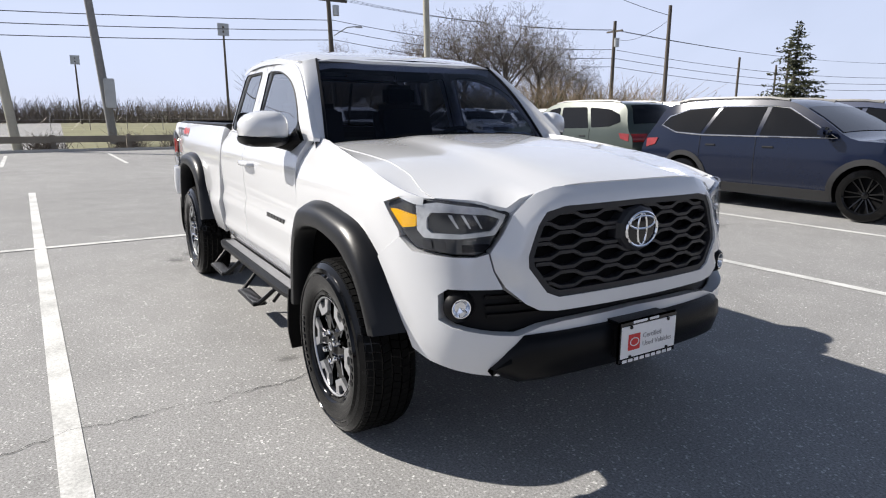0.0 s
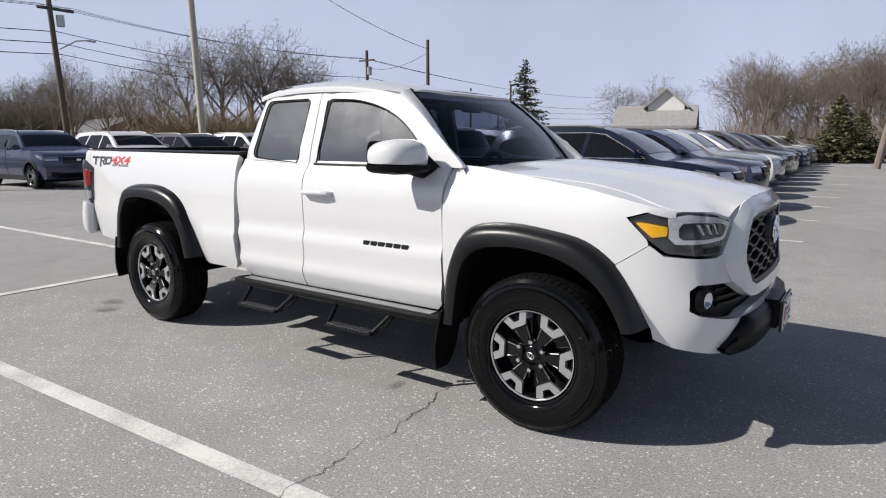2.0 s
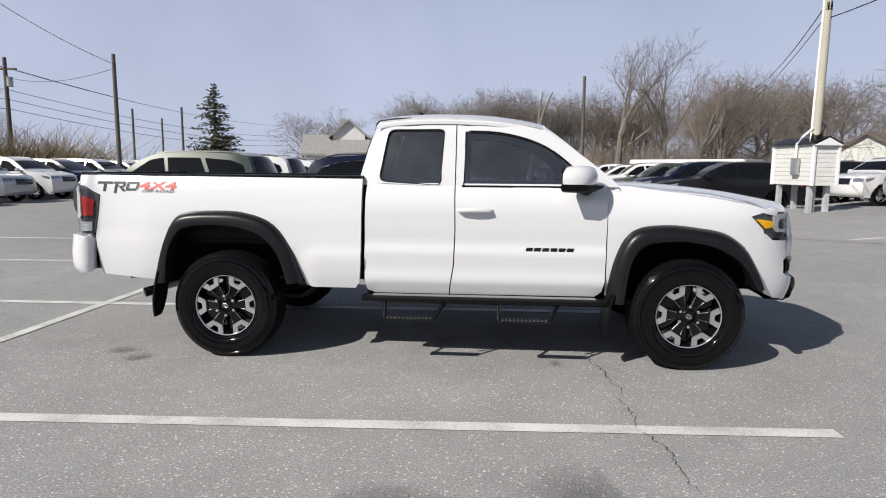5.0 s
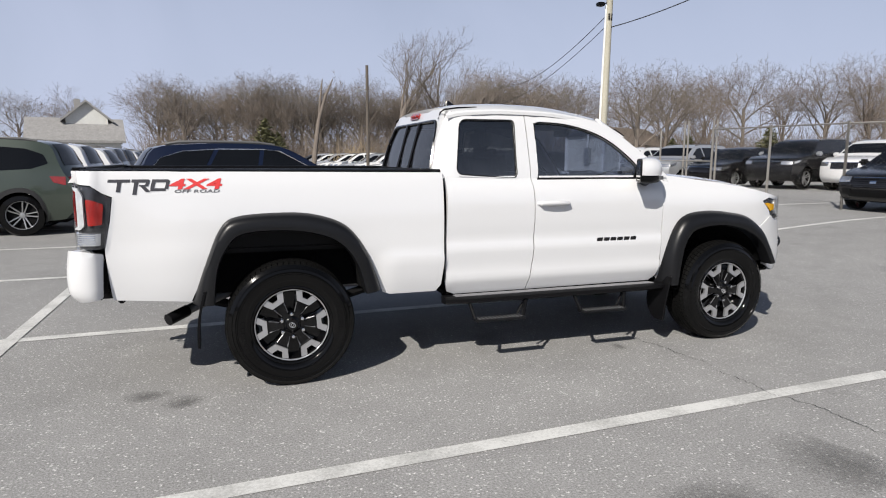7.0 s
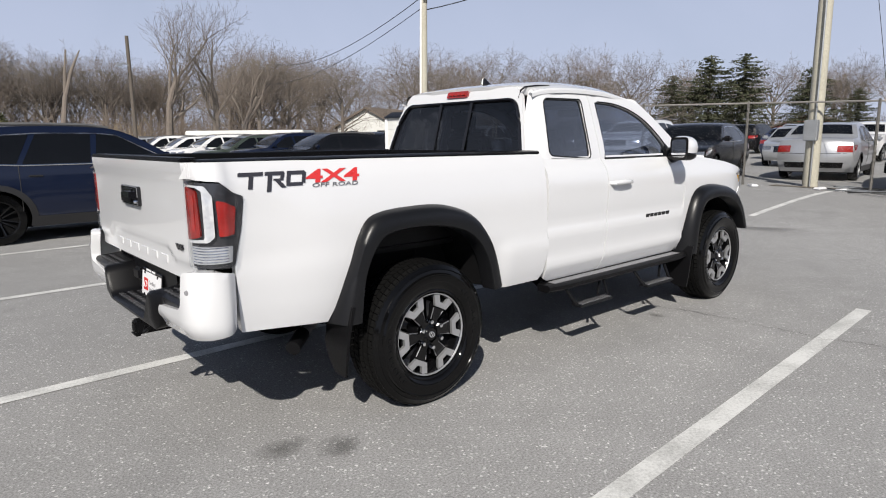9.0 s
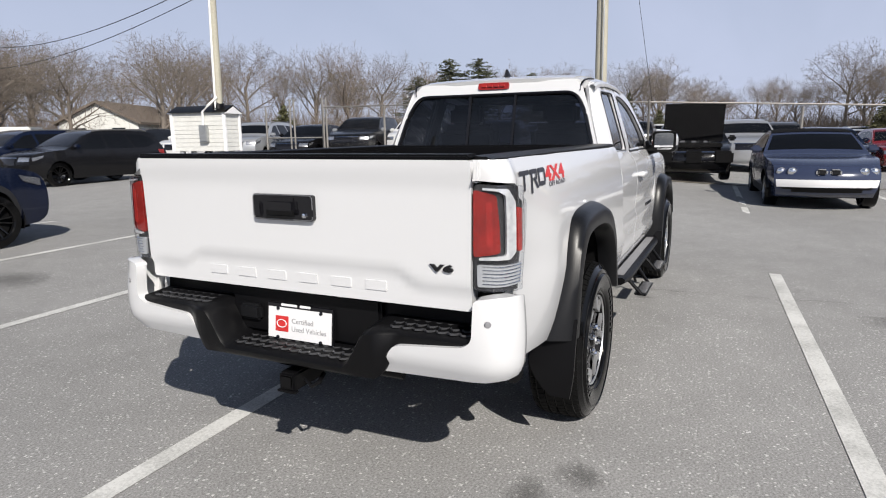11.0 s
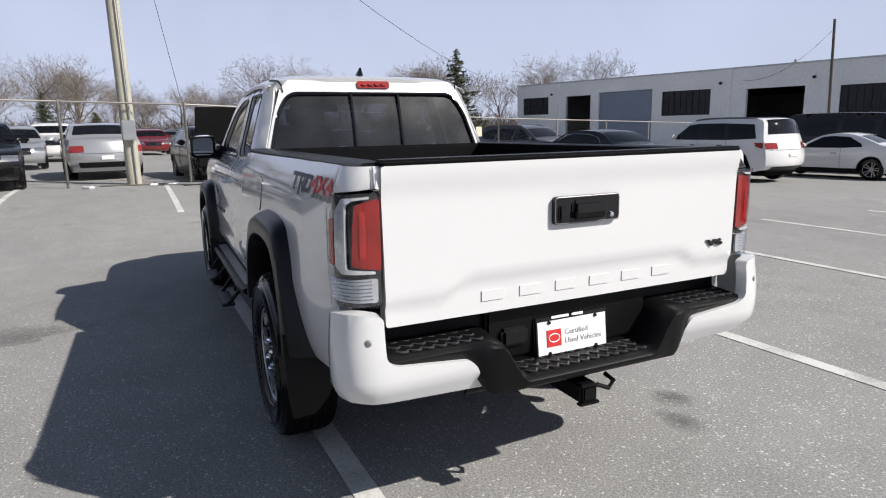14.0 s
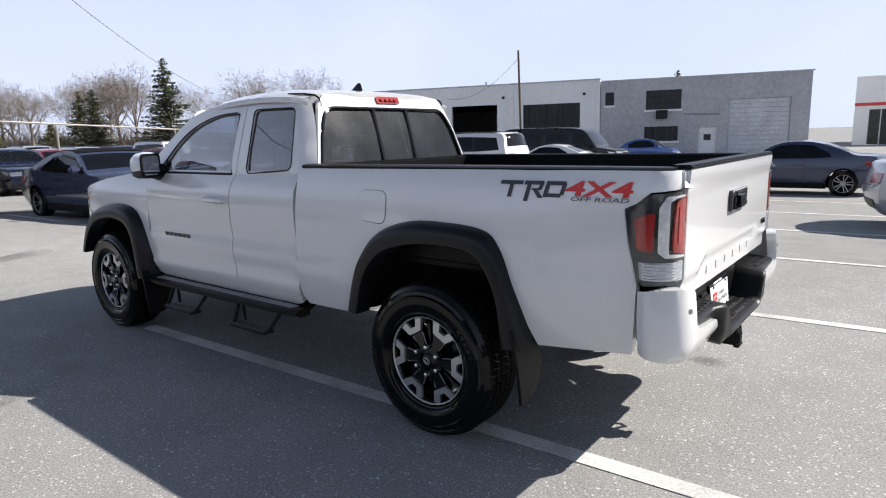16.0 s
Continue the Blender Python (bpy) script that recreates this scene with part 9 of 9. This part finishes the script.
# evergreens
spr = conifer(2, 7.5, 3.2, "dark green spruce standing alone", M_NEEDLE, 1.6)
spr.matrix_basis = pose(-18.2, 39.6, 0)
c2 = conifer(5, 8.2, 3.1, "dense dark evergreen tree", M_NEEDLE, 2.4)
c2.matrix_basis = pose(46.5, -23.3, 0)
c3 = conifer(9, 4.2, 2.3, "yellow-green young conifer at the wood's edge", M_NEEDLE2, 2.2)
c3.matrix_basis = pose(2.1, 42.1, 0)
c4 = conifer(12, 10.2, 5.0, "broad ragged pine behind the fenced lot", M_NEEDLE, 1.9, 0.5)
c4.matrix_basis = pose(65.7, 29.8, 0)
for x, y, s in ((-0.5, 42.5, 0.5), (3.2, 45.0, 0.8), (34, 36, 0.8), (38, 32, 0.95), (54.1, -11.4, 0.9), (55.0, -14.0, 0.7), (52.5, -17.0, 0.8), (56.0, 5.0, 0.8), (30.0, 33.0, 0.7)):
    o = copy_thing(c3, Matrix.Identity(4))
    o.matrix_basis = pose(x, y, 0, 0, 0, x * 47 % 360) @ Matrix.Diagonal((s, s, s, 1))
for x, y, s in ((51.3, -19.8, 0.72), (84, 12, 0.8), (90, -20, 0.6), (67.5, -25.4, 0.85), (20.0, -66.0, 0.95), (22.5, -68, 0.85), (-14, 74, 0.6)):
    o = copy_thing(c2, Matrix.Identity(4))
    o.matrix_basis = pose(x, y, 0, 0, 0, x * 31 % 360) @ Matrix.Diagonal((s, s, s, 1))
for x, y, s in ((67.0, 26.7, 1.0), (69.0, 20.7, 0.82), (63.5, 33.0, 0.8), (71.0, 17.0, 0.6)):
    o = copy_thing(c4, Matrix.Identity(4))
    o.matrix_basis = pose(x, y, 0, 0, 0, x * 31 % 360) @ Matrix.Diagonal((s, s, s, 1))


# tangled undergrowth, one object each stretch
def brush(label, n, where, hmin, hmax, material, seed, thick=0.012, tilt=0.35):
    r = random.Random(seed)
    V_, F_ = [], []
    for _ in range(n):
        x, y = where(r)
        h = r.uniform(hmin, hmax) * (0.4 + 0.6 * r.random())
        d = Vector((r.gauss(0, tilt), r.gauss(0, tilt), 1))
        p = Vector((x, y, 0))
        q = p + d * h * 0.55
        e = q + (d + Vector((r.gauss(0, 0.4), r.gauss(0, 0.4), 0))) * h * 0.45
        tube_data([p, q, e], [thick, thick * 0.8, thick * 0.3], 3, False, V_, F_)
    return tagged(part("undergrowth", raw_bm(V_, F_), material), label, "undergrowth", kind="stuff")


def w_north(r):
    t = r.random()
    return -8 + 50 * t, 60 - 6 * t - 16 * t * t + r.uniform(-2.5, 9)


def w_west(r):
    t = r.random()
    return -34.5 + 11 * t + r.gauss(0, 1.3), 19 + 13 * t + r.gauss(0, 1.3)


def w_east(r):
    t = r.random()
    return 50 + 52 * math.sin(math.pi * (0.15 + 0.7 * t)) + r.uniform(-4, 6), 54 - 108 * t


brush("grey-brown tangle of leafless saplings", 15000, w_north, 1.6, 5.6, M_TWIG, 3, 0.018, 0.26)
brush("dry brown brambles below the woods", 5000, w_north, 0.6, 2.2, M_BRUSH, 4, 0.02, 0.4)
brush("dry brown bushes behind parked cars", 8000, w_west, 1.2, 4.2, M_BRUSH, 5, 0.022, 0.5)
brush("dark olive evergreen shrubs behind parked cars", 6000, w_west, 0.8, 3.2, M_NEEDLE2, 15, 0.035, 0.5)
brush("distant grey-brown leafless saplings", 17000, w_east, 1.8, 5.2, M_TWIG, 6, 0.034, 0.28)
brush("distant olive-brown evergreen thicket", 6000, w_east, 0.8, 3.0, M_BRUSH, 16, 0.05, 0.4)
def w_corner(r):
    t = r.random()
    return 40 + 16 * t + r.gauss(0, 2.5), 56 - 22 * t + r.gauss(0, 2.5)


brush("grey-brown leafless wood edge beyond the fenced lot", 6000, w_corner, 1.6, 5.4, M_TWIG, 9, 0.026, 0.28)


def w_far(r):
    y = r.uniform(-130, 110)
    return -125 + r.uniform(-6, 6) + 0.25 * max(0, y), y


brush("distant grey-brown wooded ridge behind the field", 13000, w_far, 3.2, 5.0, M_BARK, 7, 0.055, 0.16)
brush("grey-brown wood edge behind the field", 9000, lambda r: (-80 + r.uniform(-5, 5), 22 + abs(r.gauss(0, 14))), 4.0, 8.0, M_BARK, 17, 0.045, 0.18)
brush("dry ornamental grass clump", 500, lambda r: (8.5 + r.gauss(0, 0.8), 40 + r.gauss(0, 0.6)), 1.2, 3.0, mat("straw", (0.36, 0.28, 0.17), 0.9, var=0.2), 8, 0.012, 0.22)
for i, y in enumerate((-2.4, 0.6, 2.6, -6.5, -11, 8, 15)):
    b = brush("low leafless shrub behind the guard rail", 260, lambda r: (-23.9 + r.gauss(0, 0.25), y + r.gauss(0, 0.35)), 0.4, 0.9, M_BARK, 20 + i, 0.010, 0.5)
